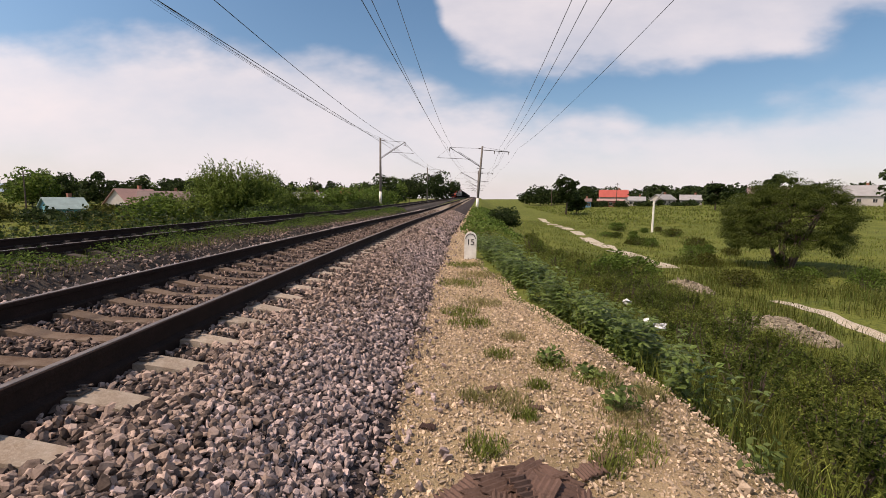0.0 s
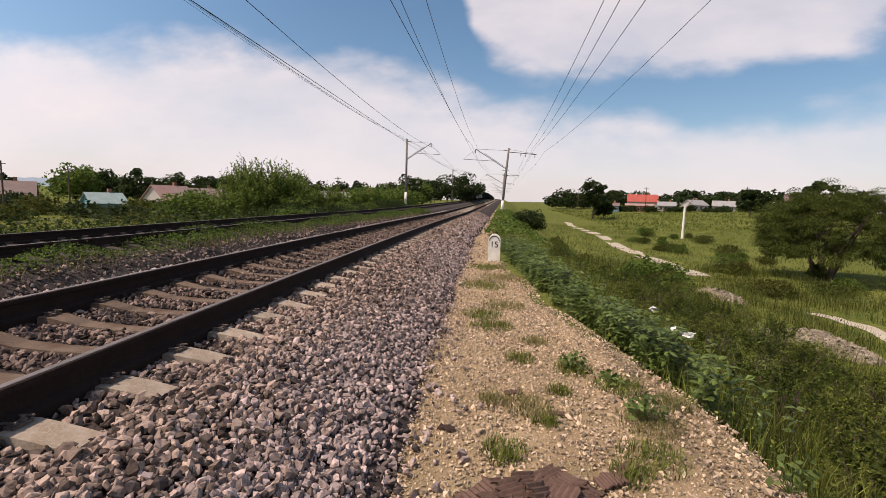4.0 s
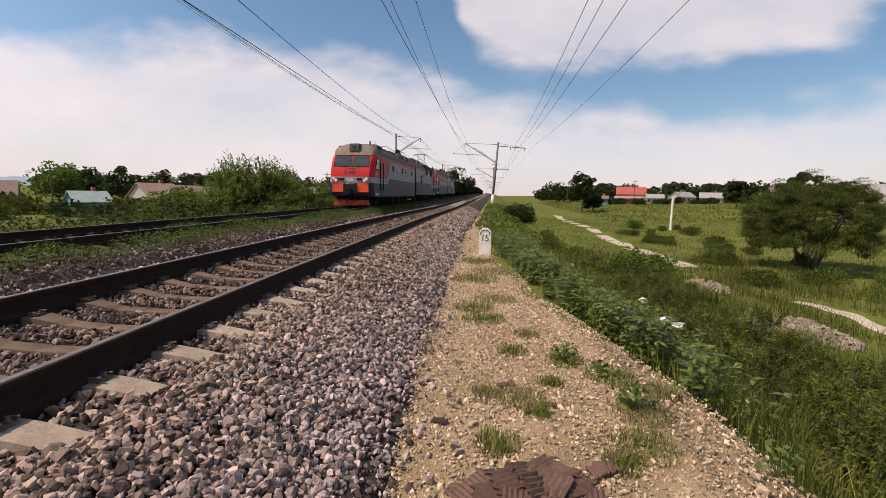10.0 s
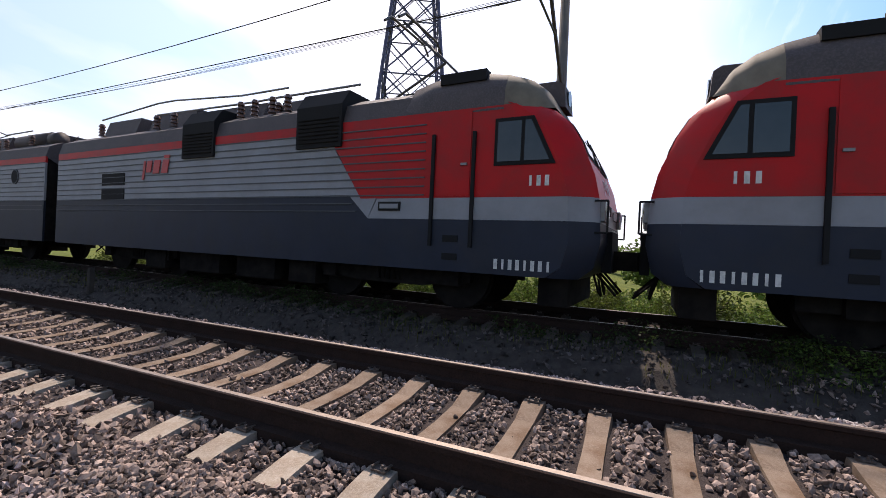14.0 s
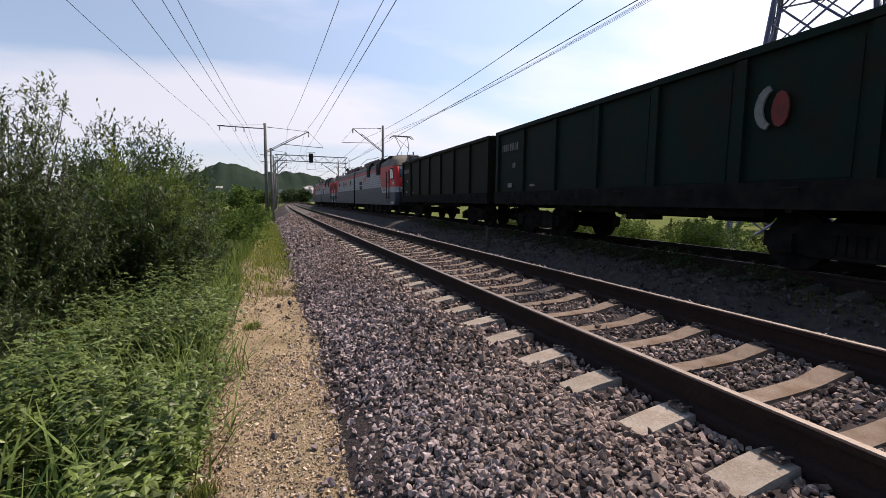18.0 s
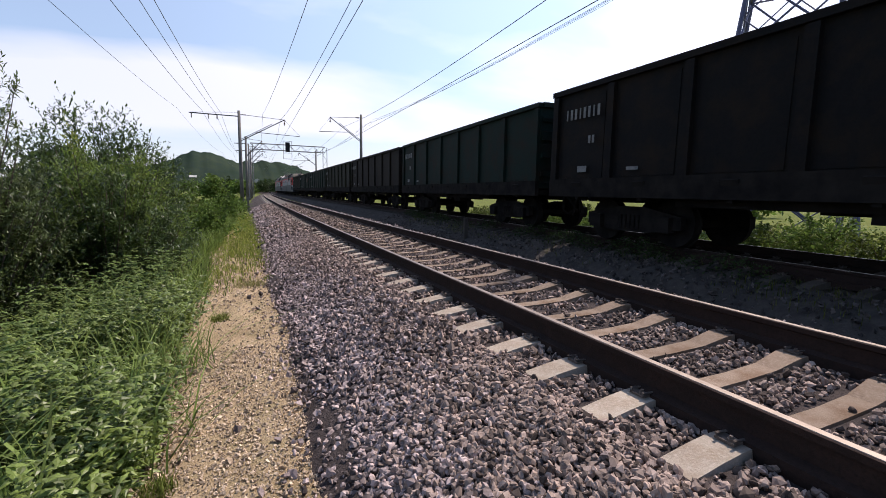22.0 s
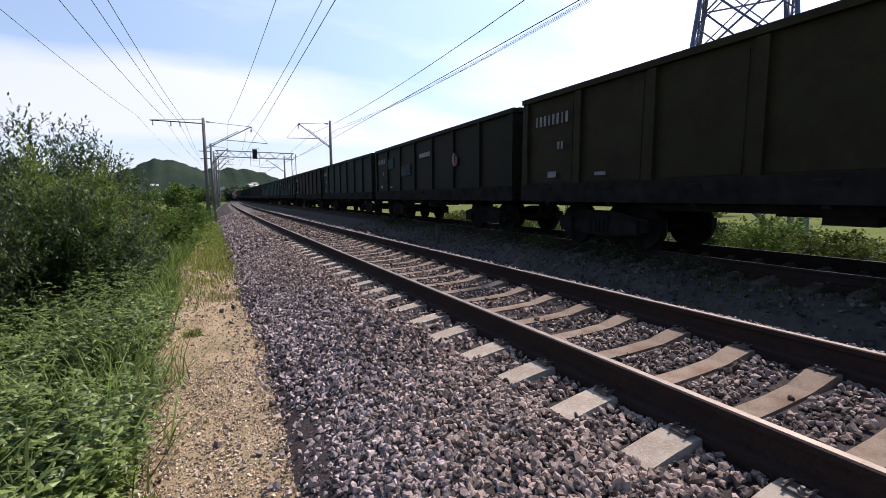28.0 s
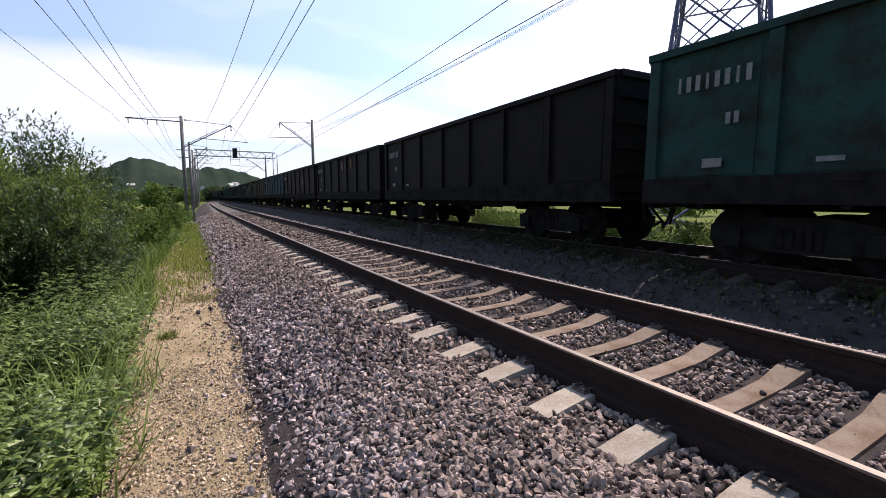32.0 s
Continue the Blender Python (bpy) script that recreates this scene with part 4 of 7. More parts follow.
st = [0.25 if k % 2 else -0.25 for k in range(len(SPANS))]
wire("contact_wire", [(x2(y) + e, y, 6.3 + grade(y)) for y, e in zip(SPANS, st)], 0.03, 0.017, "taut copper contact wire above the far track")
wire("messenger_wire", [(x2(y) + e * 0.6, y, 8.0 + grade(y)) for y, e in zip(SPANS, st)], 0.9, 0.017, "sagging messenger wire above the far track")
for off, zz in ((-2.55, 8.4), (-2.95, 8.6), (-3.55, 9.05), (-4.3, 9.35)):
    wire("feeder_wire", [(x2(y) + off, y, zz + grade(y)) for y in SPANS], 0.8, 0.009, "wire along the masts of the far track")


# ---- signal bridge over the tracks ----
def signal_bridge(y):
    xa, xb, zb = edge(y) + 4.2, x2(y) - 3.2, -0.6
    t = empty("signal_bridge", "grey lattice signal bridge spanning both tracks", "signal bridge")
    for xx in (xa, xb):
        bm = bmesh.new()
        for dx in (-0.35, 0.35):
            bm_tube(bm, (xx + dx, y, zb), (xx + dx, y, zb + 9.3), 0.06, n=6)
        for i in range(9):
            s = 1 if i % 2 else -1
            bm_tube(bm, (xx - 0.35 * s, y, zb + i), (xx + 0.35 * s, y, zb + i + 1), 0.03, n=5)
        part("leg", bm, M["galv"], t, "lattice leg")
    bm = bmesh.new()
    for zz in (8.4, 9.4):
        for dy in (-0.4, 0.4):
            bm_tube(bm, (xa, y + dy, zb + zz), (xb, y + dy, zb + zz), 0.05, n=6)
    n = 12
    for i in range(n):
        xl, xr = xa + (xb - xa) * i / n, xa + (xb - xa) * (i + 1) / n
        za, zc = (8.4, 9.4) if i % 2 else (9.4, 8.4)
        for dy in (-0.4, 0.4):
            bm_tube(bm, (xl, y + dy, zb + za), (xr, y + dy, zb + zc), 0.03, n=5)
    part("truss", bm, M["galv"], t, "lattice girder")
    xm = (xa * 0.52 + xb * 0.48)
    bm = bmesh.new()
    for dx in (-0.7, 0.7):
        bm_tube(bm, (xm + dx, y + 0.5, zb + 7.0), (xm + dx, y + 0.5, zb + 10.0), 0.03, n=5)
    for zz in (7.0, 8.0, 10.0):
        bm_tube(bm, (xm - 0.7, y + 0.5, zb + zz), (xm + 0.7, y + 0.5, zb + zz), 0.03, n=5)
    part("signal_cage", bm, M["steel"], t)
    bm = bmesh.new(); bm_box(bm, xm, y + 0.6, zb + 9.0, 0.7, 0.35, 1.6)
    part("signal_head", bm, M["black"], t, "black signal head")


signal_bridge(-84)


# ---- lattice power tower ----
def lattice_tower(x, y, z0, top, w0, w1, turn):
    t = empty("power_tower", "dark blue steel lattice power tower behind the tracks", "power tower", m=pose(x, y, z0, 0, 0, turn))
    lv = [0, 5, 9.5, 13.5, 17, 20, 22.5, 25, 27.5, 30, 32]
    def w(z):
        return w0 + (w1 - w0) * min(1, z / 25)
    for sx in (-1, 1):
        for sy in (-1, 1):
            bm = bmesh.new()
            for a, b in zip(lv, lv[1:]):
                bm_tube(bm, (sx * w(a) / 2, sy * w(a) / 2, a), (sx * w(b) / 2, sy * w(b) / 2, b), 0.11, n=6)
            part("leg", bm, M["tower"], t)
    for face in range(4):
        bm = bmesh.new()
        def c(s, z):
            h = w(z) / 2
            return [(s * h, -h, z), (h, s * h, z), (-s * h, h, z), (-h, -s * h, z)][face]
        for a, b in zip(lv, lv[1:]):
            bm_tube(bm, c(-1, a), c(1, b), 0.055, n=5)
            bm_tube(bm, c(1, a), c(-1, b), 0.055, n=5)
            bm_tube(bm, c(-1, b), c(1, b), 0.05, n=5)
            mid = (a + b) / 2
            bm_tube(bm, c(-1, mid), c(0, b), 0.035, n=4)
            bm_tube(bm, c(1, mid), c(0, b), 0.035, n=4)
            bm_tube(bm, c(-1, mid), c(0, a), 0.035, n=4)
            bm_tube(bm, c(1, mid), c(0, a), 0.035, n=4)
        part("bracing", bm, M["tower"], t)
    for zz in (24, 29):
        bm = bmesh.new()
        for sy in (-0.6, 0.6):
            bm_tube(bm, (-6, 0, zz + 0.4), (0, sy, zz + 1.6), 0.06, n=5); bm_tube(bm, (6, 0, zz + 0.4), (0, sy, zz + 1.6), 0.06, n=5)
            bm_tube(bm, (-6, 0, zz + 0.3), (6, 0, zz + 0.3), 0.06, n=5)
        part("cross_arm", bm, M["tower"], t)


lattice_tower(-26.0, -15.4, -1.5, 32, 6.4, 1.7, 30)


# ---- the train ----
def side_panel(bm, poly, x, thick):
    """A plate in the y, z plane at x."""
    bm_prism(bm, poly, x, x + thick, axis="x")


def bogie(bm_f, length, wheel_r, gauge_x, yc, zc):
    for s in (-1, 1):
        bm_prism(bm_f, [(yc - length / 2 - 0.35, zc + 0.15), (yc - length / 2 - 0.35, zc - 0.10), (yc - length / 4, zc - 0.22), (yc + length / 4, zc - 0.22),
                        (yc + length / 2 + 0.35, zc - 0.10), (yc + length / 2 + 0.35, zc + 0.15), (yc + 0.35, zc + 0.32), (yc - 0.35, zc + 0.32)], s * (gauge_x + 0.12) - 0.07, s * (gauge_x + 0.12) + 0.07, axis="x")
        for e in (-1, 1):
            bm_box(bm_f, s * (gauge_x + 0.22), yc + e * length / 2, zc - 0.02, 0.18, 0.34, 0.30)
        for i in range(5):
            bm_tube(bm_f, (s * (gauge_x + 0.2), yc - 0.24 + 0.12 * i, zc - 0.15), (s * (gauge_x + 0.2), yc - 0.24 + 0.12 * i, zc + 0.15), 0.045, n=6)
    bm_box(bm_f, 0, yc, zc + 0.1, 2.2, 0.45, 0.3)


def wheelset_mesh(r, name):
    bm = bmesh.new()
    for s in (-1, 1):
        bm_tube(bm, (s * 0.73, 0, 0), (s * 0.87, 0, 0), r, n=24)
        bm_tube(bm, (s * 0.70, 0, 0), (s * 0.735, 0, 0), r + 0.03, n=24)
        bm_tube(bm, (s * 0.86, 0, 0), (s * 0.90, 0, 0), r * 0.35, n=12)
    bm_tube(bm, (-0.8, 0, 0), (0.8, 0, 0), 0.09, n=10)
    return mesh_of(name, bm, M["under"])


WHEEL_W = wheelset_mesh(0.475, "wheelset")
WHEEL_L = wheelset_mesh(0.625, "wheelset")


def add_wheels(t, me, ys, r):
    for y in ys:
        ob = new("wheelset", me)
        ob.parent = t
        ob.location = (0, y, r)


LATCH = {}
for side in (-1, 1):
    bm = bmesh.new()
    bm_prism(bm, [(side * 1.53, 1.18), (side * 1.60, 1.32), (side * 1.62, 1.30), (side * 1.56, 1.12)], -0.15, 0.15)
    bm_box(bm, side * 1.45, 0, 1.06, 0.22, 0.1, 0.26)
    LATCH[side] = mesh_of("hatch_latch", bm, M["under"])


def gondola(paint, label, rib=7):
    """A four-axle open wagon, 13.2 m body, along y, rail level at z = 0."""
    t = empty("gondola_wagon", label, "freight wagon", "wagons of the train")
    L, W, zb, zt = 13.2, 3.10, 1.20, 3.48
    for s in (-1, 1):
        bm = bmesh.new()
        bm_box(bm, s * (W / 2 - 0.09), 0, (zb + zt) / 2, 0.06, L, zt - zb - 0.02)
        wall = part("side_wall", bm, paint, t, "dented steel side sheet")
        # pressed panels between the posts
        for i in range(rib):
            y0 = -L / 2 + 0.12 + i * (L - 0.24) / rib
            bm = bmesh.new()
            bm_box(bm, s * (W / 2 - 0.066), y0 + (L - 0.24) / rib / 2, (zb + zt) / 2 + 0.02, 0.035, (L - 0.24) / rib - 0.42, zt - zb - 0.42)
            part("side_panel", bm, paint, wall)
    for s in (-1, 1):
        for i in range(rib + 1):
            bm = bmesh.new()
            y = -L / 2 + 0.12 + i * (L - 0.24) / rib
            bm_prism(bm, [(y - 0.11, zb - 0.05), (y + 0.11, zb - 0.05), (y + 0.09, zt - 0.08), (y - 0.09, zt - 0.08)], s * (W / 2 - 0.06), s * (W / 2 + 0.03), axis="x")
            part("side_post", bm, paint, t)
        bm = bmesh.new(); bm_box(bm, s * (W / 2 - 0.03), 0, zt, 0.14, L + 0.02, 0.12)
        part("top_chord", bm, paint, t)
        bm = bmesh.new(); bm_box(bm, s * (W / 2 - 0.02), 0, zb - 0.01, 0.12, L, 0.42)
        part("bottom_chord", bm, M["under"], t, "near-black bottom sill")
    for e in (-1, 1):
        bm = bmesh.new()
        bm_box(bm, 0, e * (L / 2 - 0.04), (zb + zt) / 2, W - 0.16, 0.07, zt - zb)
        wall = part("end_wall", bm, paint, t)
        for z, d in ((1.6, 0.08), (2.1, 0.08), (2.6, 0.08), (3.1, 0.08), (zt, 0.14)):
            bm = bmesh.new(); bm_box(bm, 0, e * (L / 2 + 0.01), z, W - 0.2, d, 0.13)
            part("end_rib", bm, paint, wall)
        bm = bmesh.new()
        bm_box(bm, 0, e * (L / 2 + 0.14), 1.06, 0.26, 0.34, 0.30)
        bm_box(bm, 0, e * (L / 2 + 0.28), 1.06, 0.42, 0.14, 0.34)
        bm_tube(bm, (0.5, e * (L / 2 + 0.05), 0.95), (0.3, e * (L / 2 + 0.28), 0.55), 0.03, n=6)
        part("coupler", bm, M["under"], t, "automatic coupler")
        bm = bmesh.new()
        bm_path(bm, [(0.62, e * (L / 2 + 0.02), 0.98), (0.66, e * (L / 2 + 0.10), 0.62), (0.60, e * (L / 2 + 0.22), 0.48), (0.45, e * (L / 2 + 0.34), 0.60)], 0.028)
        part("brake_hose", bm, M["under"], t, "hanging black brake hose")
        bm = bmesh.new()
        for z in (1.35, 1.7, 2.05, 2.4, 2.75, 3.1):
            bm_tube(bm, (W / 2 - 0.45, e * (L / 2 + 0.08), z), (W / 2 - 0.1, e * (L / 2 + 0.08), z), 0.012, n=5)
        part("ladder", bm, M["under"], t)
    bm = bmesh.new()
    bm_box(bm, 0, 0, 1.02, 0.5, L, 0.32)
    for i in range(rib + 1):
        y = -L / 2 + 0.12 + i * (L - 0.24) / rib
        bm_box(bm, 0, y, 1.08, W - 0.3, 0.12, 0.14)
    bm_box(bm, 0, 0, 1.19, W - 0.2, L - 0.1, 0.03)
    bm_box(bm, 0, 0, 0.98, 2.5, 6.2, 0.30)
    bm_tube(bm, (-0.5, 0.8, 0.85), (-0.5, 2.0, 0.85), 0.16, n=10)
    bm_tube(bm, (0.7, -1.0, 0.8), (0.7, 1.6, 0.8), 0.025, n=5)
    bm_box(bm, 0.9, 0.1, 0.84, 0.5, 0.6, 0.3)
    part("underframe", bm, M["under"], t, "blackened steel underframe")
    for s in (-1, 1):
        for i in range(rib):
            ob = new("hatch_latch", LATCH[s]); ob.parent = t
            ob.location = (0, -L / 2 + 0.12 + (i + 0.5) * (L - 0.24) / rib, 0)
    bm = bmesh.new()
    nx, ny = 7, 25
    gv = [[bm.verts.new((-1.40 + 2.8 * i / (nx - 1), -L / 2 + 0.15 + (L - 0.3) * j / (ny - 1),
                         3.02 + 0.30 * math.sin(math.pi * i / (nx - 1)) + 0.10 * math.sin(j * 1.7) + 0.05 * math.sin(3 * i + j))) for i in range(nx)] for j in range(ny)]
    for j in range(ny - 1):
        for i in range(nx - 1):
            bm.faces.new((gv[j][i], gv[j][i + 1], gv[j + 1][i + 1], gv[j + 1][i]))
    part("coal_load", bm, M["coal"], t, "black coal load")
    for e in (-1, 1):
        bm = bmesh.new(); bogie(bm, 1.85, 0.475, 0.92, e * 4.33, 0.475)
        part("bogie", bm, M["under"], t, "cast steel bogie")
    add_wheels(t, WHEEL_W, [-4.33 - 0.925, -4.33 + 0.925, 4.33 - 0.925, 4.33 + 0.925], 0.475)
    return t


def number_bars(parent, x, y, z, n, h, w, material=None, face=1):
    """Painted number drawn as plain bars on the side facing +x."""
    for i in range(n):
        bm = bmesh.new()
        bm_box(bm, x, y + face * i * w * 1.5, z, 0.006, w * (0.75 if i % 3 else 0.45), h)
        part("number_bar", bm, material or M["mark"], parent, "white painted number bar")


# a company mark as three slanted plain shapes, in units of its half width and height
MARK = [[(-1.0, -1.0), (-0.84, -1.0), (-0.72, 0.62), (-0.88, 0.62)], [(-0.70, -0.38), (-0.34, -0.38), (-0.24, 0.62), (-0.60, 0.62)],
        [(-0.20, -0.50), (0.26, -0.50), (0.38, 0.62), (-0.08, 0.62)], [(0.42, -0.50), (0.88, -0.50), (0.98, 0.62), (0.54, 0.62)], [(0.60, 0.74), (0.98, 0.74), (1.02, 1.00), (0.62, 1.00)]]
CAB = [(0.35, 0.72), (0.10, 0.9), (0.0, 1.35), (0.04, 2.02), (0.13, 2.40), (0.36, 2.92), (0.54, 3.20), (0.80, 3.42), (1.12, 3.56)]   # nose, y back from the front, z


def loco_section():
    """One section of a two-part freight locomotive; cab at -y, portholes on +x, louvres on -x."""
    t = empty("locomotive_section", "red and grey electric freight locomotive section with cab", "locomotive", "locomotive sections")
    L, W = 16.95, 3.10
    yf, yb = -L / 2, L / 2
    H = 3.52
    # bands of the side, outlined in y back from the nose and z
    lower = [(0.80, 0.74), (0.55, 0.92), (0.45, 1.35), (0.47, 1.66), (4.35, 1.66), (4.85, 2.12), (L, 2.12), (L, 0.74)]
    grey_low = [(0.47, 1.663), (0.49, 2.05), (4.15, 2.05), (4.35, 1.663)]
    red_up = [(0.49, 2.053), (0.58, 2.40), (0.81, 2.92), (0.99, 3.20), (1.25, 3.42), (1.40, H), (5.62, H), (4.55, 2.053)]
    grey_up = [(4.18, 2.053), (4.55, 2.053), (5.50, H - 0.20), (L, H - 0.20), (L, 2.123), (4.853, 2.123), (4.353, 1.663)]
    stripe = [(5.52, H - 0.196), (L, H - 0.196), (L, H), (5.64, H)]
    for s in (-1, 1):
        for nm, poly, m, lab in (("lower_side", lower, M["blue"], "blue-grey lower side"), ("grey_band", grey_low, M["lgrey"], "light grey band"),
                                 ("cab_side", red_up, M["red"], "red cab side"), ("body_side", grey_up, M["lgrey"], "ribbed light grey body side"),
                                 ("top_stripe", stripe, M["red"], "red stripe under the roof")):
            bm = bmesh.new()
            side_panel(bm, [(yf + a, b) for a, b in poly], s * (W / 2) - (0.06 if s > 0 else 0), 0.06)
            part(nm, bm, m, t, lab)
        for i in range(11):
            bm = bmesh.new()
            z = 1.80 + i * 0.152
            a = 3.05 if z > 2.06 else 4.7
            if i == 0:
                a = 4.6
            bm_box(bm, s * (W / 2 + 0.008), yf + (a + L) / 2, z, 0.02, L - a - 0.1, 0.022)
            part("side_rib", bm, M["seam"], t)
        for a in (2.12, 2.92):
            bm = bmesh.new(); bm_box(bm, s * (W / 2 + 0.03), yf + a, 2.15, 0.05, 0.06, 1.95)
            part("door_handrail", bm, M["black"], t)
        bm = bmesh.new()
        bm_box(bm, s * (W / 2 + 0.005), yf + 2.52, 2.78, 0.02, 0.66, 1.40)
        d = part("cab_door", bm, M["red"], t, "red cab side door")
        bm = bmesh.new(); bm_box(bm, s * (W / 2 + 0.03), yf + 2.3, 2.6, 0.04, 0.12, 0.04)
        part("door_handle", bm, M["galv"], d)
        for z in (1.0, 1.32):
            bm = bmesh.new(); bm_box(bm, s * (W / 2 + 0.004), yf + 2.52, z, 0.02, 0.30, 0.12)
            part("foothold", bm, M["black"], t)
        bm = bmesh.new()
        side_panel(bm, [(yf + 0.70, 2.55), (yf + 1.75, 2.55), (yf + 1.75, 3.30), (yf + 1.08, 3.30)], s * (W / 2 + 0.012) - 0.012, 0.024)
        w = part("cab_side_window", bm, M["black"], t, "black framed cab side window")
        for poly in ([(0.80, 2.61), (1.22, 2.61), (1.22, 3.24), (1.12, 3.24)], [(1.28, 2.61), (1.69, 2.61), (1.69, 3.24), (1.28, 3.24)]):
            bm = bmesh.new()
            side_panel(bm, [(yf + a, b) for a, b in poly], s * (W / 2 + 0.028) - 0.006, 0.012)
            part("pane", bm, GLASS, w)
        bm = bmesh.new()
        bm_box(bm, s * (W / 2 + 0.01), yf + 3.85, 1.90, 0.03, 0.5, 0.17)
        h = part("hatch", bm, M["black"], t)
        bm = bmesh.new(); bm_box(bm, s * (W / 2 + 0.02), yf + 3.85, 1.90, 0.03, 0.42, 0.09)
        part("hatch_lid", bm, M["lgrey"], h)
        number_bars(t, s * (W / 2 + 0.004), yf + 1.1, 2.30, 3, 0.16, 0.09, face=s)
        number_bars(t, s * (W / 2 + 0.004), yf + 0.75, 0.92, 8, 0.17, 0.085, face=1)
    # corridor side with portholes
    for a in (6.3, 10.05, 14.9):
        bm = bmesh.new(); bm_tube(bm, (W / 2, yf + a, 2.92), (W / 2 + 0.035, yf + a, 2.92), 0.25, n=24)
        p = part("porthole", bm, M["seam"], t, "round porthole")
        bm = bmesh.new(); bm_tube(bm, (W / 2 + 0.02, yf + a, 2.92), (W / 2 + 0.042, yf + a, 2.92), 0.21, n=24)
        part("pane", bm, M["black"], p, "dark porthole glass")
    # louvred side
    for a in (5.7, 9.7):
        bm = bmesh.new()
        bm_prism(bm, [(-W / 2 - 0.06, H - 0.46), (-W / 2 - 0.06, H + 0.36), (-W / 2 + 0.16, H + 0.68), (-W / 2 + 1.0, H + 0.68), (-W / 2 + 1.0, H - 0.42)], yf + a - 0.62, yf + a + 0.62)
        g = part("louvre_box", bm, M["black"], t, "dark ventilation louvre box")
        for i in range(7):
            bm = bmesh.new()
            bm_box(bm, -W / 2 - 0.06, yf + a, H - 0.36 + i * 0.075, 0.04, 1.1, 0.02)
            part("slat", bm, M["under"], g)
    for poly, x, nm in (((13.0, 14.2, 2.10, 2.42), 0, "a"), ((13.0, 14.2, 2.50, 2.82), 0, "b")):
        bm = bmesh.new()
        bm_box(bm, -W / 2 - 0.008, yf + (poly[0] + poly[1]) / 2, (poly[2] + poly[3]) / 2, 0.02, poly[1] - poly[0], poly[3] - poly[2])
        part("vent_grille", bm, M["black"], t)
    # company mark as plain red shapes
    for s, a in ((1, 11.75), (-1, 11.5)):
        for poly in MARK:
            bm = bmesh.new()
            bm_prism(bm, [(yf + a + s * b * 0.62, 2.90 + c * 0.30) for b, c in poly], s * (W / 2 + 0.020), s * (W / 2 + 0.030), axis="x")
            part("mark_shape", bm, M["redmark"], t, "slanted red shape of a company mark")
    # ends: cab front with chamfered corners, and rear wall with gangway
    XN, CH = 1.30, 0.45                                  # half width of the nose, depth of the corners

    def nose(z):
        return yf + float(np.interp(z, [p[1] for p in CAB], [p[0] for p in CAB]))

    def front_band(zs, x0, x1_, out=0.0):
        """A strip of the nose between two half widths at the heights zs."""
        bm = bmesh.new()
        rows = [[bm.verts.new((x, nose(z) - out, z)) for x in (x0, x1_)] for z in zs]
        for r0, r1 in zip(rows, rows[1:]):
            bm.faces.new((r0[0], r0[1], r1[1], r1[0]))
        return bm

    def corner_band(zs, s):
        bm = bmesh.new()
        rows = [[bm.verts.new((s * x, nose(z) + d, z)) for x, d in ((XN, 0), (XN + 0.14, 0.12), (W / 2, CH))] for z in zs]
        for r0, r1 in zip(rows, rows[1:]):
            for k in (0, 1):
                bm.faces.new((r0[k], r0[k + 1], r1[k + 1], r1[k]))
        return bm

    for nm, zs, m, lab in (("front_apron", (0.74, 0.92, 1.35, 1.66), M["blue"], "dark grey lower front"), ("front_band", (1.66, 1.85, 2.05), M["lgrey"], "light grey front band"),
                           ("cab_front", (2.05, 2.4, 2.92, 3.20, 3.42, 3.56), M["red"], "rounded red cab front")):
        part(nm, front_band(zs, -XN, XN), m, t, lab, True)
        for s in (-1, 1):
            part("cab_corner", corner_band(zs, s), m, t, lab, True)
    for s in (-1, 1):
        bm = bmesh.new()
        bm_box(bm, s * 0.86, yf + 0.04, 1.34, 0.78, 0.08, 0.62)
        part("front_panel", bm, M["orange"], t, "orange-red front panel")
        part("windscreen_frame", front_band((2.68, 2.92, 3.20, 3.46), s * 0.02, s * 1.24, 0.012), M["black"], t, "black windscreen frame")
        part("windscreen", front_band((2.74, 2.92, 3.20, 3.41), s * 0.06, s * 1.19, 0.024), GLASS, t, "clear windscreen reflecting the sky")
        bm = bmesh.new(); bm_tube(bm, (s * 0.50, nose(2.66) - 0.05, 2.64), (s * 0.16, nose(3.18) - 0.05, 3.18), 0.014, n=5)
        part("wiper", bm, M["black"], t)
        bm = bmesh.new(); bm_box(bm, s * 1.08, yf + 0.01, 1.86, 0.36, 0.10, 0.34)
        lp = part("headlight", bm, M["galv"], t)
        for dx, dz in ((0.06, 0.05), (-0.09, -0.07)):
            bm = bmesh.new(); bm_tube(bm, (s * (1.08 + dx), yf - 0.02, 1.88 + dz), (s * (1.08 + dx), yf - 0.065, 1.88 + dz), 0.09, n=14)
            part("lens", bm, M["lens"], lp)
        bm = bmesh.new(); bm_box(bm, s * 0.62, yf + 0.0, 1.90, 0.36, 0.08, 0.16)
        part("marker_light", bm, M["black"], t)
        bm = bmesh.new(); bm_path(bm, [(s * 1.38, yf + 0.1, 1.5), (s * 1.38, yf - 0.1, 1.5), (s * 1.38, yf - 0.1, 2.0), (s * 1.38, yf + 0.1, 2.0)], 0.018)
        part("grab_rail", bm, M["black"], t)
    for zz, n_, hh in ((1.86, 3, 0.15), (1.52, 5, 0.15)):
        for k in range(n_):
            bm = bmesh.new(); bm_box(bm, (k - (n_ - 1) / 2) * 0.14, yf - 0.056, zz, 0.075, 0.02, hh)
            part("number_bar", bm, M["mark"], t, "white painted number bar")
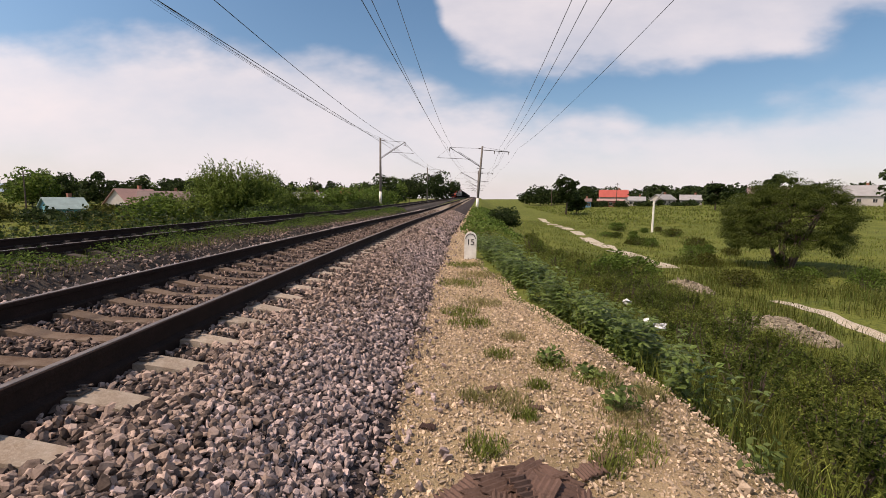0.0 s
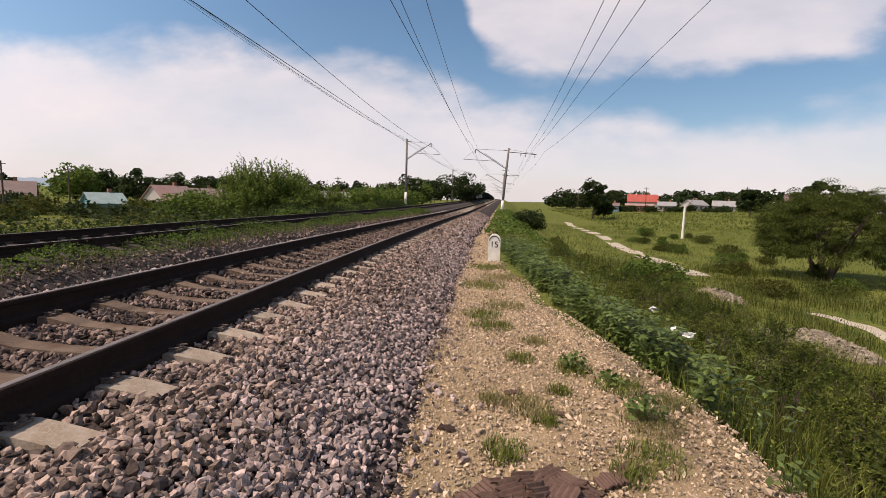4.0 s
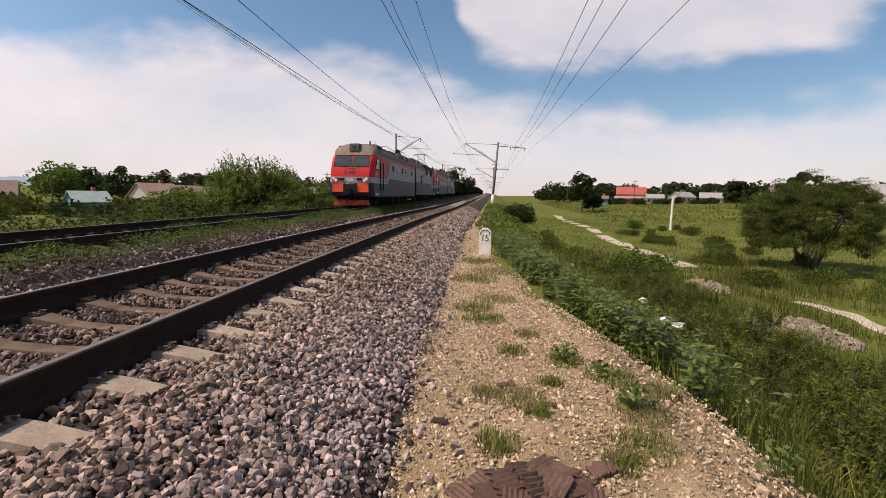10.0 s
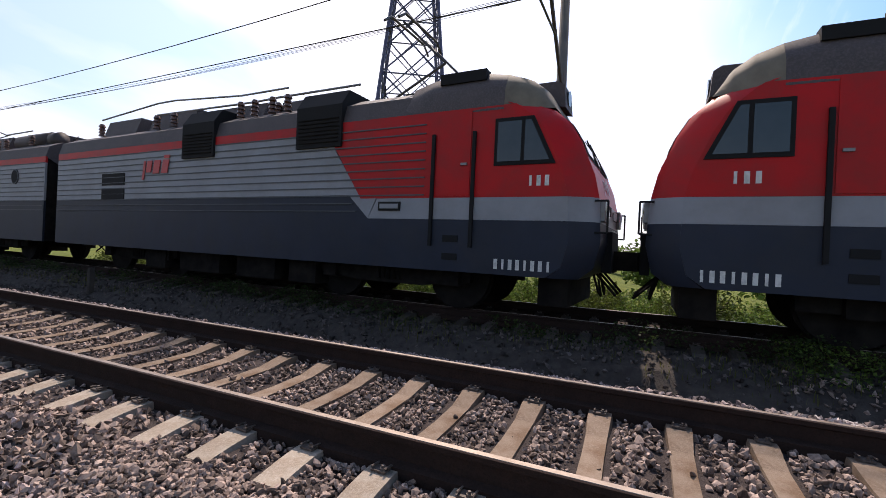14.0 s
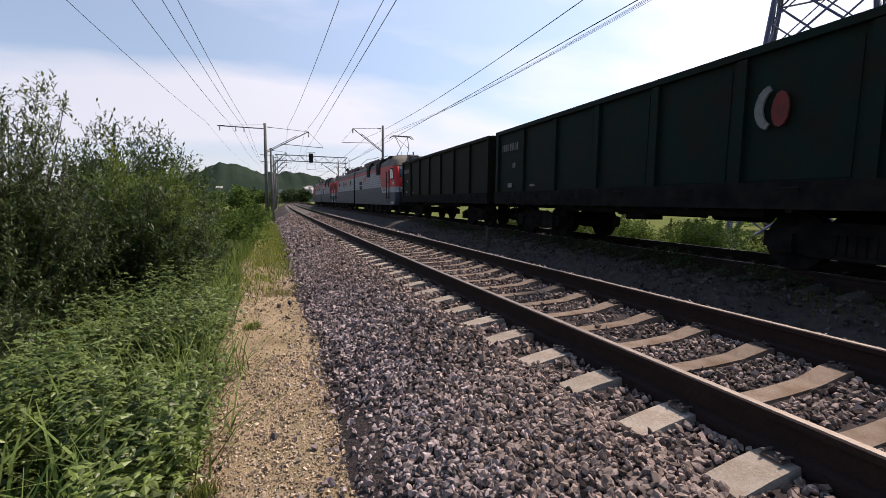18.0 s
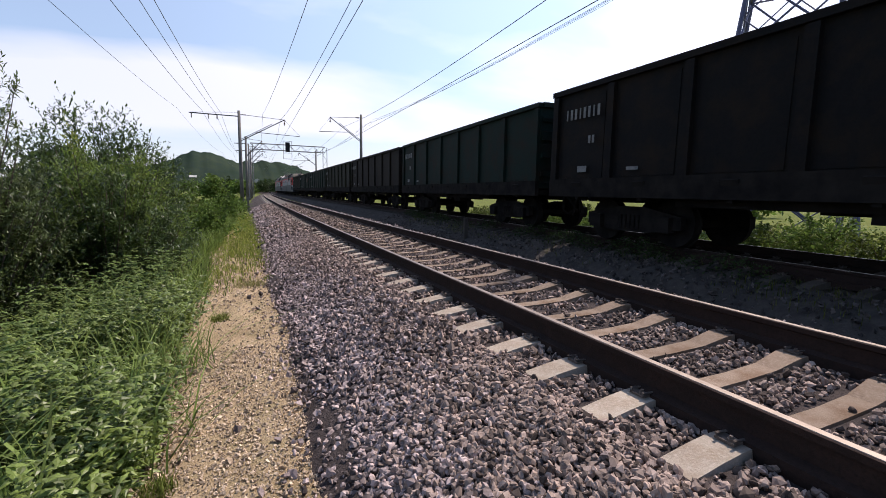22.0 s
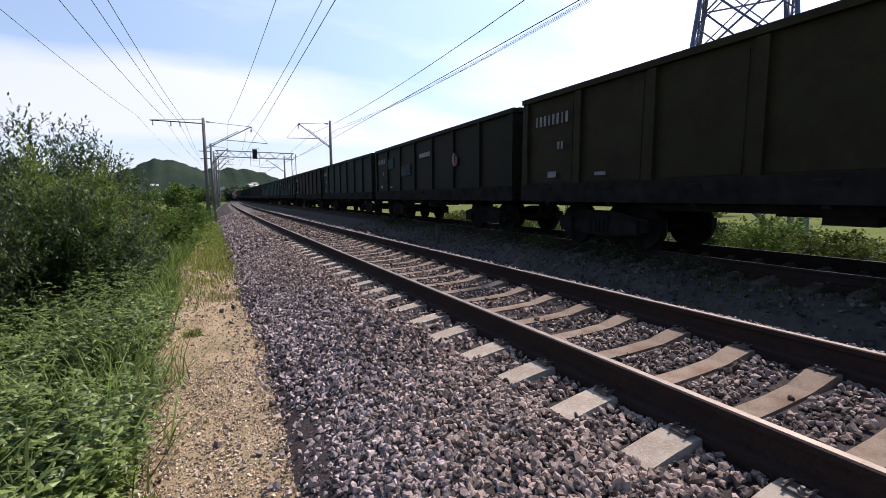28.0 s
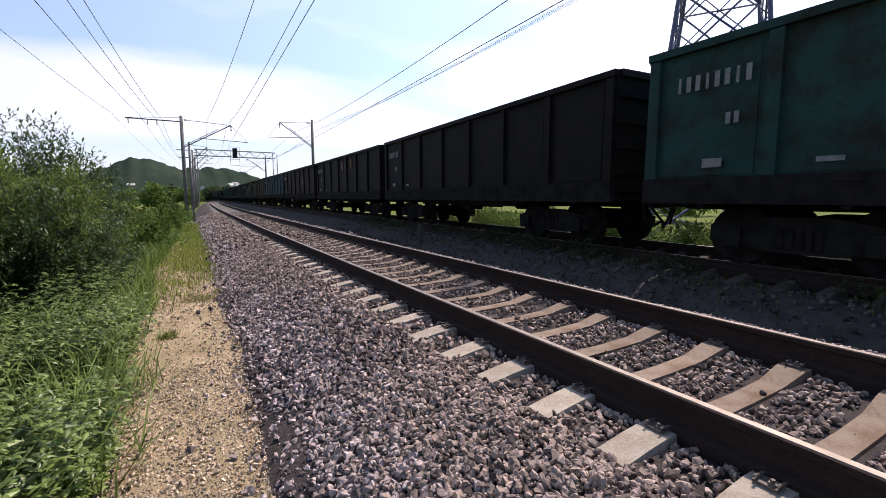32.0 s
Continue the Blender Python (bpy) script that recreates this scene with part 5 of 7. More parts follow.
    for poly in MARK:
        bm = bmesh.new()
        lay = [bm.verts.new((b * 0.42, nose(2.36 + c * 0.18) - 0.012, 2.36 + c * 0.18)) for b, c in poly]
        bm.faces.new(lay)
        bmesh.ops.solidify(bm, geom=bm.faces[:], thickness=0.008)
        part("mark_shape", bm, M["mark"], t, "slanted white shape of a company mark")
    for k in range(5):
        bm = bmesh.new(); bm_box(bm, 0.14 * (k - 2), nose(2.56) - 0.02, 2.60, 0.10, 0.02, 0.03)
        part("wiper_trough", bm, M["black"], t)
    bm = bmesh.new(); bm_box(bm, 0, yf + 0.0, 1.20, 0.94, 0.16, 0.72)
    part("coupler_recess", bm, M["black"], t)
    bm = bmesh.new()
    bm_prism(bm, [(-1.30, 0.14), (1.30, 0.14), (1.15, 0.50), (-1.15, 0.50)], yf + 0.26, yf + 0.34)
    part("snow_plough", bm, M["plough"], t, "red cow-catcher")
    # black block added to stand in for the shade under the cab
    bm = bmesh.new(); bm_box(bm, 0, yf + 0.75, 0.56, 2.3, 0.5, 0.62)
    part("buffer_beam", bm, M["under"], t, "near-black block standing in for the shade under the cab")
    for s in (-1, 1):
        bm = bmesh.new(); bm_path(bm, [(s * 0.35, yf + 0.22, 0.80), (s * 0.40, yf + 0.12, 0.50), (s * 0.22, yf + 0.10, 0.42), (s * 0.16, yf + 0.16, 0.72)], 0.022)
        part("brake_hose", bm, M["under"], t, "hanging black brake hose")

    def dome(sect):
        bm = bmesh.new()
        rows = []
        for a, zt, w in sect:
            zt -= 0.15
            k = zt - 3.45
            rows.append([bm.verts.new((x * w, yf + a, 3.45 + k * c)) for x, c in ((-1.55, 0.0), (-1.52, 0.45), (-1.36, 0.80), (-0.9, 0.97), (0, 1.0), (0.9, 0.97), (1.36, 0.80), (1.52, 0.45), (1.55, 0.0))])
        for r0, r1 in zip(rows, rows[1:]):
            for i in range(8):
                bm.faces.new((r0[i], r0[i + 1], r1[i + 1], r1[i]))
        return bm
    part("roof_fairing", dome([(0.80, 3.62, 0.86), (0.90, 3.80, 0.88), (1.05, 4.05, 0.94), (1.30, 4.24, 0.985), (1.62, 4.36, 1.0)]), M["beige"], t, "dusty beige front of the cab roof", True)
    part("roof_hump", dome([(1.62, 4.36, 1.002), (2.0, 4.44, 1.002), (2.5, 4.46, 1.0), (3.05, 4.44, 1.0), (3.5, 4.30, 1.0), (3.7, 3.64, 1.0)]), M["roof"], t, "dark rounded cab roof hump", True)
    for s in (-1, 1):
        bm = bmesh.new(); bm_box(bm, s * 1.36, yf + 2.45, 4.09, 0.22, 0.9, 0.18)
        part("roof_vent", bm, M["black"], t)
    bm = bmesh.new(); bm_prism(bm, [(yf + 0.86, 3.76), (yf + 0.90, 4.16), (yf + 1.02, 4.23), (yf + 1.7, 4.23), (yf + 1.7, 3.9)], -0.32, 0.32, axis="x")
    lp = part("roof_headlight", bm, M["roof"], t, "dark headlight housing on the roof")
    bm = bmesh.new(); bm_tube(bm, (0.0, yf + 0.91, 3.99), (0.0, yf + 0.855, 3.99), 0.14, n=16)
    part("lens", bm, GLASS, lp)
    bm = bmesh.new()
    bm_prism(bm, [(-W / 2, H), (-W / 2 + 0.10, H + 0.34), (-1.05, H + 0.54), (1.05, H + 0.54), (W / 2 - 0.10, H + 0.34), (W / 2, H), (1.2, H - 0.2), (-1.2, H - 0.2)], yf + 3.4, yb)
    part("roof", bm, M["roof"], t, "dark brown roof")
    # wall in underframe black, standing in for the shaded gap between sections
    bm = bmesh.new(); bm_box(bm, 0, yb - 0.05, 2.15, W - 0.14, 0.08, 2.8)
    part("rear_wall", bm, M["under"], t)
    bm = bmesh.new(); bm_box(bm, 0, yb + 0.18, 2.1, 1.5, 0.36, 2.3)
    part("gangway", bm, M["black"], t, "black rubber gangway")
    # roof equipment
    zr = H + 0.54
    for a, w_, l_, h_ in ((7.0, 1.9, 1.4, 0.34), (9.0, 2.1, 1.8, 0.36), (11.8, 2.2, 2.0, 0.46), (14.6, 2.0, 1.8, 0.5)):
        bm = bmesh.new()
        bm_prism(bm, [(-w_ / 2, zr - 0.1), (-w_ / 2 + 0.2, zr + h_), (w_ / 2 - 0.2, zr + h_), (w_ / 2, zr - 0.1)], yf + a - l_ / 2, yf + a + l_ / 2)
        part("roof_hatch", bm, M["roof"], t, "roof hatch cover")
    bm = bmesh.new(); bm_tube(bm, (0.75, yf + 13.2, zr + 0.22), (0.75, yf + 15.4, zr + 0.22), 0.27, n=14)
    bm_tube(bm, (0.75, yf + 15.6, zr + 0.22), (0.75, yf + 16.1, zr + 0.22), 0.25, n=14)
    part("air_reservoir", bm, M["roof"], t, "roof air reservoir", True)
    for a in (10.35, 11.0):
        bm = bmesh.new()
        for i in range(5):
            bm_tube(bm, (1.15, yf + a, zr + 0.11 * i - 0.12), (1.15, yf + a, zr + 0.11 * i - 0.02), 0.13, 0.08, n=8)
        part("breaker_post", bm, M["porcelain"], t)
    bm = bmesh.new(); bm_tube(bm, (1.15, yf + 9.75, zr + 0.48), (1.15, yf + 10.45, zr + 0.52), 0.15, 0.13, n=10)
    part("circuit_breaker", bm, M["black"], t)
    ins = [(1.2, 12.4), (1.2, 13.1), (1.25, 15.2), (-1.25, 7.0), (-1.25, 7.5), (-1.25, 8.1), (-1.25, 8.6), (-1.25, 11.3), (-1.25, 12.1), (-1.25, 15.0), (-0.9, 7.7), (-0.9, 8.5), (-0.9, 12.7), (0.9, 5.0), (0.9, 10.6), (-0.4, 13.9), (0.3, 16.2)]
    for ix, a in ins:
        bm = bmesh.new()
        for i in range(4):
            bm_tube(bm, (ix, yf + a, zr + 0.09 * i - 0.05), (ix, yf + a, zr + 0.09 * i + 0.03), 0.10, 0.06, n=8)
        part("roof_insulator", bm, M["porcelain"], t)
    bm = bmesh.new()
    bm_path(bm, [(-0.9, yf + 5.2, zr + 0.42), (-0.9, yf + 7.7, zr + 0.42), (-0.9, yf + 8.5, zr + 0.40), (-0.9, yf + 12.7, zr + 0.46), (-0.4, yf + 13.9, zr + 0.42), (0.3, yf + 16.2, zr + 0.40)], 0.025)
    part("roof_busbar", bm, M["galv"], t, "high-voltage roof busbar")
    bm = bmesh.new()
    bm_path(bm, [(-1.25, yf + 7.0, zr + 0.45), (-1.25, yf + 8.6, zr + 0.45), (-1.25, yf + 11.3, zr + 0.62), (-1.25, yf + 12.1, zr + 0.62), (-1.25, yf + 15.0, zr + 0.42)], 0.022)
    part("roof_busbar", bm, M["galv"], t, "high-voltage roof busbar")
    bm = bmesh.new()
    bm_path(bm, [(1.15, yf + 11.0, zr + 0.45), (1.2, yf + 12.4, zr + 0.62), (1.2, yf + 13.1, zr + 0.45), (1.25, yf + 15.2, zr + 0.45)], 0.022)
    part("roof_busbar", bm, M["galv"], t, "high-voltage roof busbar")
    bm = bmesh.new()
    bm_path(bm, [(0.9, yf + 5.0, zr + 0.40), (0.9, yf + 6.8, zr + 0.55), (0.9, yf + 10.6, zr + 0.42), (0.9, yf + 13.0, zr + 0.6)], 0.02)
    part("roof_busbar", bm, M["galv"], t, "high-voltage roof busbar")
    bm = bmesh.new(); bm_tube(bm, (0.3, yf + 5.4, zr), (0.3, yf + 5.4, zr + 0.8), 0.02, n=6)
    part("roof_antenna", bm, M["black"], t)
    bm = bmesh.new(); bm_tube(bm, (0.55, yf + 3.0, zr), (0.55, yf + 3.0, zr + 0.55), 0.05, n=6)
    part("roof_mast", bm, M["black"], t)
    bm = bmesh.new(); bm_tube(bm, (-0.4, yf + 3.4, zr + 0.2), (-0.4, yf + 4.3, zr + 0.2), 0.08, n=8)
    part("air_horn", bm, M["black"], t)
    # underframe
    bm = bmesh.new()
    bm_box(bm, 0, 0, 0.95, W - 0.3, L - 0.8, 0.22)
    for y, l_ in ((-0.9, 1.3), (1.2, 1.6), (3.1, 0.9), (-2.4, 0.8)):
        bm_box(bm, 0.95, y, 0.55, 0.7, l_, 0.62); bm_box(bm, -0.95, y + 0.2, 0.55, 0.7, l_, 0.62)
    bm_tube(bm, (-0.9, 4.0, 0.6), (0.9, 4.0, 0.6), 0.2, n=10)
    for e in (-1, 1):
        for i in range(3):
            bm_tube(bm, (0.9 - 0.5 * i, e * (L / 2 - 0.2), 0.8), (0.7 - 0.5 * i, e * (L / 2 + 0.15), 0.45), 0.025, n=5)
    part("underframe", bm, M["under"], t, "black underframe boxes")
    for e in (-1, 1):
        bm = bmesh.new(); bogie(bm, 2.9, 0.625, 0.95, e * 4.4, 0.625)
        bm_box(bm, 1.12, e * 4.4 - 1.9, 0.75, 0.12, 0.5, 0.5); bm_box(bm, 1.12, e * 4.4 + 1.9, 0.75, 0.12, 0.5, 0.5)
        part("bogie", bm, M["under"], t, "two-axle motor bogie")
        bm = bmesh.new(); bm_box(bm, 0, e * (L / 2 + 0.22), 1.06, 0.3, 0.5, 0.34)
        part("coupler", bm, M["under"], t)
    add_wheels(t, WHEEL_L, [-4.4 - 1.45, -4.4 + 1.45, 4.4 - 1.45, 4.4 + 1.45], 0.625)
    return t


def pantograph(parent, y, up):
    """A pantograph on the roof, raised or folded."""
    zr = 4.06
    p = new("pantograph"); p.parent = parent; p["label"] = "raised pantograph" if up else "folded pantograph"
    h = 1.80 if up else 0.35
    bm = bmesh.new()
    bm_path(bm, [(-0.6, y - 0.7, zr + 0.2), (0.6, y - 0.7, zr + 0.2), (0.6, y + 0.7, zr + 0.2), (-0.6, y + 0.7, zr + 0.2), (-0.6, y - 0.7, zr + 0.2)], 0.035)
    b = part("base_frame", bm, M["steel"], p)
    for s in (-1, 1):
        bm = bmesh.new()
        bm_path(bm, [(s * 0.45, y + 0.6, zr + 0.25), (s * 0.32, y - 0.75, zr + 0.2 + h * 0.45), (s * 0.5, y + 0.25, zr + 0.2 + h)], 0.028)
        bm_path(bm, [(s * 0.32, y - 0.75, zr + 0.2 + h * 0.45), (-s * 0.5, y + 0.25, zr + 0.2 + h)], 0.015)
        part("arm", bm, M["steel"], p)
    bm = bmesh.new()
    for dy in (-0.18, 0.18):
        bm_path(bm, [(-0.95, y + 0.25 + dy, zr + 0.05 + h), (-0.7, y + 0.25 + dy, zr + 0.24 + h), (0.7, y + 0.25 + dy, zr + 0.24 + h), (0.95, y + 0.25 + dy, zr + 0.05 + h)], 0.03)
    part("contact_head", bm, M["steel"], p)


# the coupled order, from the head; S0 is the place along the line at t = 0 of the gap in front of the first wagon
SPEED, WAGON_LEN, SECT_LEN = 16.18, 13.92, 17.75
S_WAGON = -2.90 + 19 * WAGON_LEN
TRAIN = []                                               # (object, place of its middle at t = 0, turned round)
sect = loco_section()
for ob in sect.children_recursive:                       # the upper body stands a little higher than its drawing
    if ob.type == "MESH" and ob.name.split(".")[0] not in ("wheelset", "bogie"):
        for v in ob.data.vertices:
            if v.co.z > 2.05:
                v.co.z += 0.065 * (v.co.z - 2.05)
second, third, fourth = (copy_thing(sect, Matrix()) for _ in range(3))
# only the leading cab carries a cow-catcher and orange panels
for other in (second, third, fourth):
    for ob in [c for c in other.children if c.name.split(".")[0] in ("snow_plough", "front_panel")]:
        bpy.data.objects.remove(ob)
pantograph(sect, -4.3, False)
pantograph(second, -4.3, True)
pantograph(third, -4.3, False)
pantograph(fourth, -4.3, True)
TRAIN.append((sect, S_WAGON - 0.65 - 3.5 * SECT_LEN, False))
TRAIN.append((second, S_WAGON - 0.47 - 2.5 * SECT_LEN, True))
TRAIN.append((third, S_WAGON - 0.70 - 1.5 * SECT_LEN, False))
TRAIN.append((fourth, S_WAGON - 0.70 - 0.5 * SECT_LEN, True))
tagged(sect, "leading red and grey electric locomotive section, cab ahead")
tagged(second, "red and grey locomotive section with louvred side, cab facing back")
tagged(third, "second red and grey locomotive's first section with portholes")
tagged(fourth, "second locomotive's rear section, coupled to the freight wagons")

KINDS = ["olive", "green", "green", "olive", "brown", "green", "black", "teal", "teal", "green", "black", "green", "olive", "yellow", "blue", "brown",
         "black", "black", "teal", "green", "olive", "brown", "green", "black", "olive", "teal", "black", "green"]
LABELS = {"olive": "dirty olive-green open freight wagon with ribbed sides", "green": "dark green steel open freight wagon", "brown": "grimy brown-black open freight wagon",
          "teal": "faded blue-green open freight wagon with painted number", "black": "nearly black open freight wagon", "blue": "pale blue weathered open freight wagon",
          "yellow": "rusty yellow-olive open freight wagon"}
models = {}
for i, kind in enumerate(KINDS):
    if kind not in models:
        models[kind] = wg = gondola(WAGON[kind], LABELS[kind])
        number_bars(wg, 1.585, -6.0, 2.90, 8, 0.24, 0.10, M["faded"])
        for py, pz, pw, ph in ((-5.2, 2.28, 0.07, 0.17), (-5.08, 2.28, 0.07, 0.17), (-5.4, 1.62, 0.30, 0.14), (-3.9, 1.58, 0.30, 0.07)):
            bm = bmesh.new(); bm_box(bm, 1.585, py, pz, 0.006, pw, ph)
            part("painted_plate", bm, M["faded"], wg, "faded white stencilled plate")
    else:
        wg = copy_thing(models[kind], Matrix())
    slack = {6: 0.25, 7: 0.45, 8: 0.25, 14: -0.35}.get(i, -0.70 if i > 14 else 0.0)     # play in the couplers
    TRAIN.append((wg, S_WAGON + (i + 0.5) * WAGON_LEN + slack, False))


def emblem(i, y, z, red=True, k=1.0):
    """A round painted emblem on the side of one wagon: a pale crescent, with a dull red disc beside it where it has one."""
    wg = TRAIN[4 + i][0]
    bm = bmesh.new()
    bm_prism(bm, [(y + 0.24 * k * math.cos(a), z + 0.34 * k * math.sin(a)) for a in [math.radians(100 + 20 * j) for j in range(9)]]
             + [(y + 0.08 * k + 0.19 * k * math.cos(a), z + 0.27 * k * math.sin(a)) for a in [math.radians(250 - 20 * j) for j in range(8)]], 1.552, 1.590, axis="x")
    part("painted_emblem", bm, M["faded"], wg, "white crescent-shaped painted emblem")
    if red:
        bm = bmesh.new()
        bm_prism(bm, [(y + 0.16 * k + 0.13 * k * math.cos(a), z - 0.05 + 0.27 * k * math.sin(a)) for a in [math.radians(30 * j) for j in range(12)]], 1.552, 1.588, axis="x")
        part("painted_emblem", bm, M["dullred"], wg, "dull red painted emblem")


emblem(1, 3.3, 2.55)
emblem(9, 2.7, 2.38, False)
emblem(12, 3.0, 2.40, True, 0.7)
emblem(15, 2.5, 2.40)


def patches(i, rows):
    """Painted-over patches on the side of one wagon."""
    wg = TRAIN[4 + i][0]
    for y, z, w, h, m, lab in rows:
        bm = bmesh.new()
        bm_prism(bm, [(y - w / 2, z - h / 2), (y + w / 2, z - h / 2 + 0.03), (y + w / 2 - 0.04, z + h / 2), (y - w / 2 + 0.03, z + h / 2 - 0.03)], 1.50, 1.552, axis="x")
        part("painted_patch", bm, m, wg, lab)


patches(14, [(-5.2, 2.95, 1.1, 0.3, WAGON["black"], "dark patch painted over old lettering"), (-3.3, 3.0, 1.2, 0.32, WAGON["black"], "dark patch painted over old lettering"),
             (-1.5, 3.0, 1.3, 0.34, WAGON["black"], "dark patch painted over old lettering"), (1.0, 3.05, 1.3, 0.32, WAGON["black"], "dark patch painted over old lettering")])
patches(16, [(0.0, 2.95, 0.34, 0.5, M["ochre"], "faded ochre patch"), (0.75, 2.95, 0.30, 0.5, M["ochre"], "faded ochre patch"), (1.8, 3.0, 0.30, 0.5, M["ochre"], "faded ochre patch")])
patches(12, [(-4.1, 2.7, 0.9, 0.5, WAGON["teal"], "paler repainted patch"), (-2.0, 2.3, 1.2, 0.5, WAGON["blue"], "paler repainted patch"), (0.3, 2.8, 1.3, 0.2, M["faded"], "smeared pale lettering")])


def on_track_2(y, turned):
    head = math.degrees(math.atan2(x2(y + 4) - x2(y - 4), 8.0))
    return pose(x2(y), y, z2(y), 0, 0, -head + (180 if turned else 0))


# ---- plants ----
def leaves(centres, size, spread_up=0.3, long=1.6, droop=0.0):
    """Quads with a point at each end, turned at random; returns verts and faces."""
    n = len(centres)
    d = rng.normal(size=(n, 3)); d[:, 2] = d[:, 2] * 0.6 + spread_up - droop
    d /= np.linalg.norm(d, axis=1)[:, None]
    s = np.cross(d, rng.normal(size=(n, 3)))
    s /= np.linalg.norm(s, axis=1)[:, None] + 1e-9
    k = (size * rng.uniform(0.6, 1.4, n))[:, None]
    c = np.asarray(centres)
    v = np.stack([c - d * k * long * 0.5, c + s * k * 0.42, c + d * k * long * 0.5, c - s * k * 0.42], 1).reshape(-1, 3)
    f = np.arange(4 * n).reshape(n, 4)
    return v, f


def surf_z(x, y):
    """Height of the soil or of the ballast beds, whichever is higher."""
    g = V_grade(y)
    return np.maximum(ground_z(x, y), g + np.maximum(np.where(np.abs(x - V_x1(y)) < 2.8, bed_height(x - V_x1(y)), -9), np.where(np.abs(x - V_x2(y)) < 2.5, bed_height(x - V_x2(y), 2.3, -0.27, -0.62), -9)))


def crown_points(n, rx, ry, rz, clumps, clump_r, hollow=0.35):
    d = rng.normal(size=(clumps, 3)); d /= np.linalg.norm(d, axis=1)[:, None]
    r = rng.uniform(hollow, 1.0, clumps) ** 0.6
    c = d * r[:, None] * np.array([rx, ry, rz])
    c[:, 2] = np.where(c[:, 2] < -0.55 * rz, -0.55 * rz * rng.random(clumps), c[:, 2])
    sz = clump_r * rng.uniform(0.6, 1.4, clumps)
    idx = rng.integers(0, clumps, n)
    p = rng.normal(size=(n, 3)); p /= np.linalg.norm(p, axis=1)[:, None]
    return c, c[idx] + p * (sz[idx] * rng.uniform(0.55, 1.0, n) ** 0.5)[:, None] * np.array([1, 1, 0.8])


def tree(name, x, y, h, w, leaf, label, n=2600, leaf_size=0.22, trunk=0.16, stems=1, bare=0.25, z=None, clumps=46, group="trees", category="tree", clump_r=0.17):
    x, y = site(x, y)
    z = float(ground_z(x, y)) if z is None else z
    t = empty(name, label, category, group, m=pose(x, y, z))
    rz = h * (1 - bare) / 2
    mid = h * bare + rz
    c, p = crown_points(n, w / 2, w / 2, rz, clumps, clump_r * w)
    v, f = leaves(p + (0, 0, mid), leaf_size)
    bm = bmesh.new()
    for s in range(stems):
        a = 2 * math.pi * s / max(stems, 1) + 0.5
        off = 0.0 if stems == 1 else 0.10 * w
        foot = Vector((0.7 * off * math.cos(a), 0.7 * off * math.sin(a), -0.25))
        top = Vector((off * math.cos(a) * 1.6, off * math.sin(a) * 1.6, mid + 0.3 * rz))
        knee = foot.lerp(top, 0.5) + Vector((0.06 * w * math.sin(3 * a), 0.05 * w, 0))
        bm_tube(bm, foot, knee, trunk, trunk * 0.7, n=8)
        bm_tube(bm, knee, top, trunk * 0.7, trunk * 0.2, n=7)
        for i in range(5):
            q = knee.lerp(top, 0.1 + 0.18 * i)
            tip = Vector(c[(s * 7 + i * 3) % len(c)]) + Vector((0, 0, mid))
            bm_tube(bm, q, q.lerp(tip, 0.9), trunk * 0.3, trunk * 0.08, n=5)
    part("trunk", bm, M["bark"], t, "", True)
    ob = new("crown", raw("crown", v, f, LEAF[leaf])); ob.parent = t
    return t


def bush(name, x, y, h, w, leaf, label, n=5000, leaf_size=0.06, spikes=0, z=None, group="bushes", long=1.8, shoot=None):
    x, y = site(x, y)
    z = float(ground_z(x, y)) if z is None else z
    t = empty(name, label, "bush", group, m=pose(x, y, z))
    c, p = crown_points(n, w / 2, w / 2, h * 0.5, 60, 0.16 * w, 0.2)
    p[:, 2] = p[:, 2] * 0.95 + h * 0.48
    p = p[p[:, 2] > 0.02]
    bm = bmesh.new()
    extra = []
    for i in range(16):
        a = rng.uniform(0, 2 * math.pi); r = rng.uniform(0.1, 0.42) * w
        tip = Vector((r * math.cos(a), r * math.sin(a), h * rng.uniform(0.55, 0.95)))
        bm_tube(bm, (0.12 * r * math.cos(a), 0.12 * r * math.sin(a), -0.1), tip, 0.022, 0.005, n=5)
    for i in range(spikes):
        a = rng.uniform(0, 2 * math.pi); r = w * (0.02 + 0.34 * rng.random() ** 0.7)
        foot = Vector((r * math.cos(a), r * math.sin(a), h * (0.90 - 0.75 * (r / w) ** 1.5)))
        up = h * rng.uniform(0.12, 0.34)
        tip = foot + Vector((up * (0.9 * r / w * math.cos(a) + 0.12 * rng.normal()), up * (0.9 * r / w * math.sin(a) + 0.12 * rng.normal()), up))
        bm_tube(bm, foot, tip, 0.008 * (w / 2.2) ** 0.5, 0.003, n=4)
        for j in range(0, 90, 2):
            q = foot.lerp(tip, j / 90)
            extra.append(q + Vector(rng.normal(size=3) * 0.022 * w * (1.25 - j / 90)))
    if extra:
        v, f = leaves(np.array([tuple(e) for e in extra]), leaf_size, 0.5, long * 1.15)
        ob = new("shoot_foliage", raw("shoot_foliage", v, f, LEAF[shoot or leaf])); ob.parent = t
        ob["kind"] = "stuff"
    v, f = leaves(p, leaf_size, 0.35, long)
    part("woody_base", bm, M["bark"], t)
    ob = new("foliage", raw("foliage", v, f, LEAF[leaf])); ob.parent = t
    return t


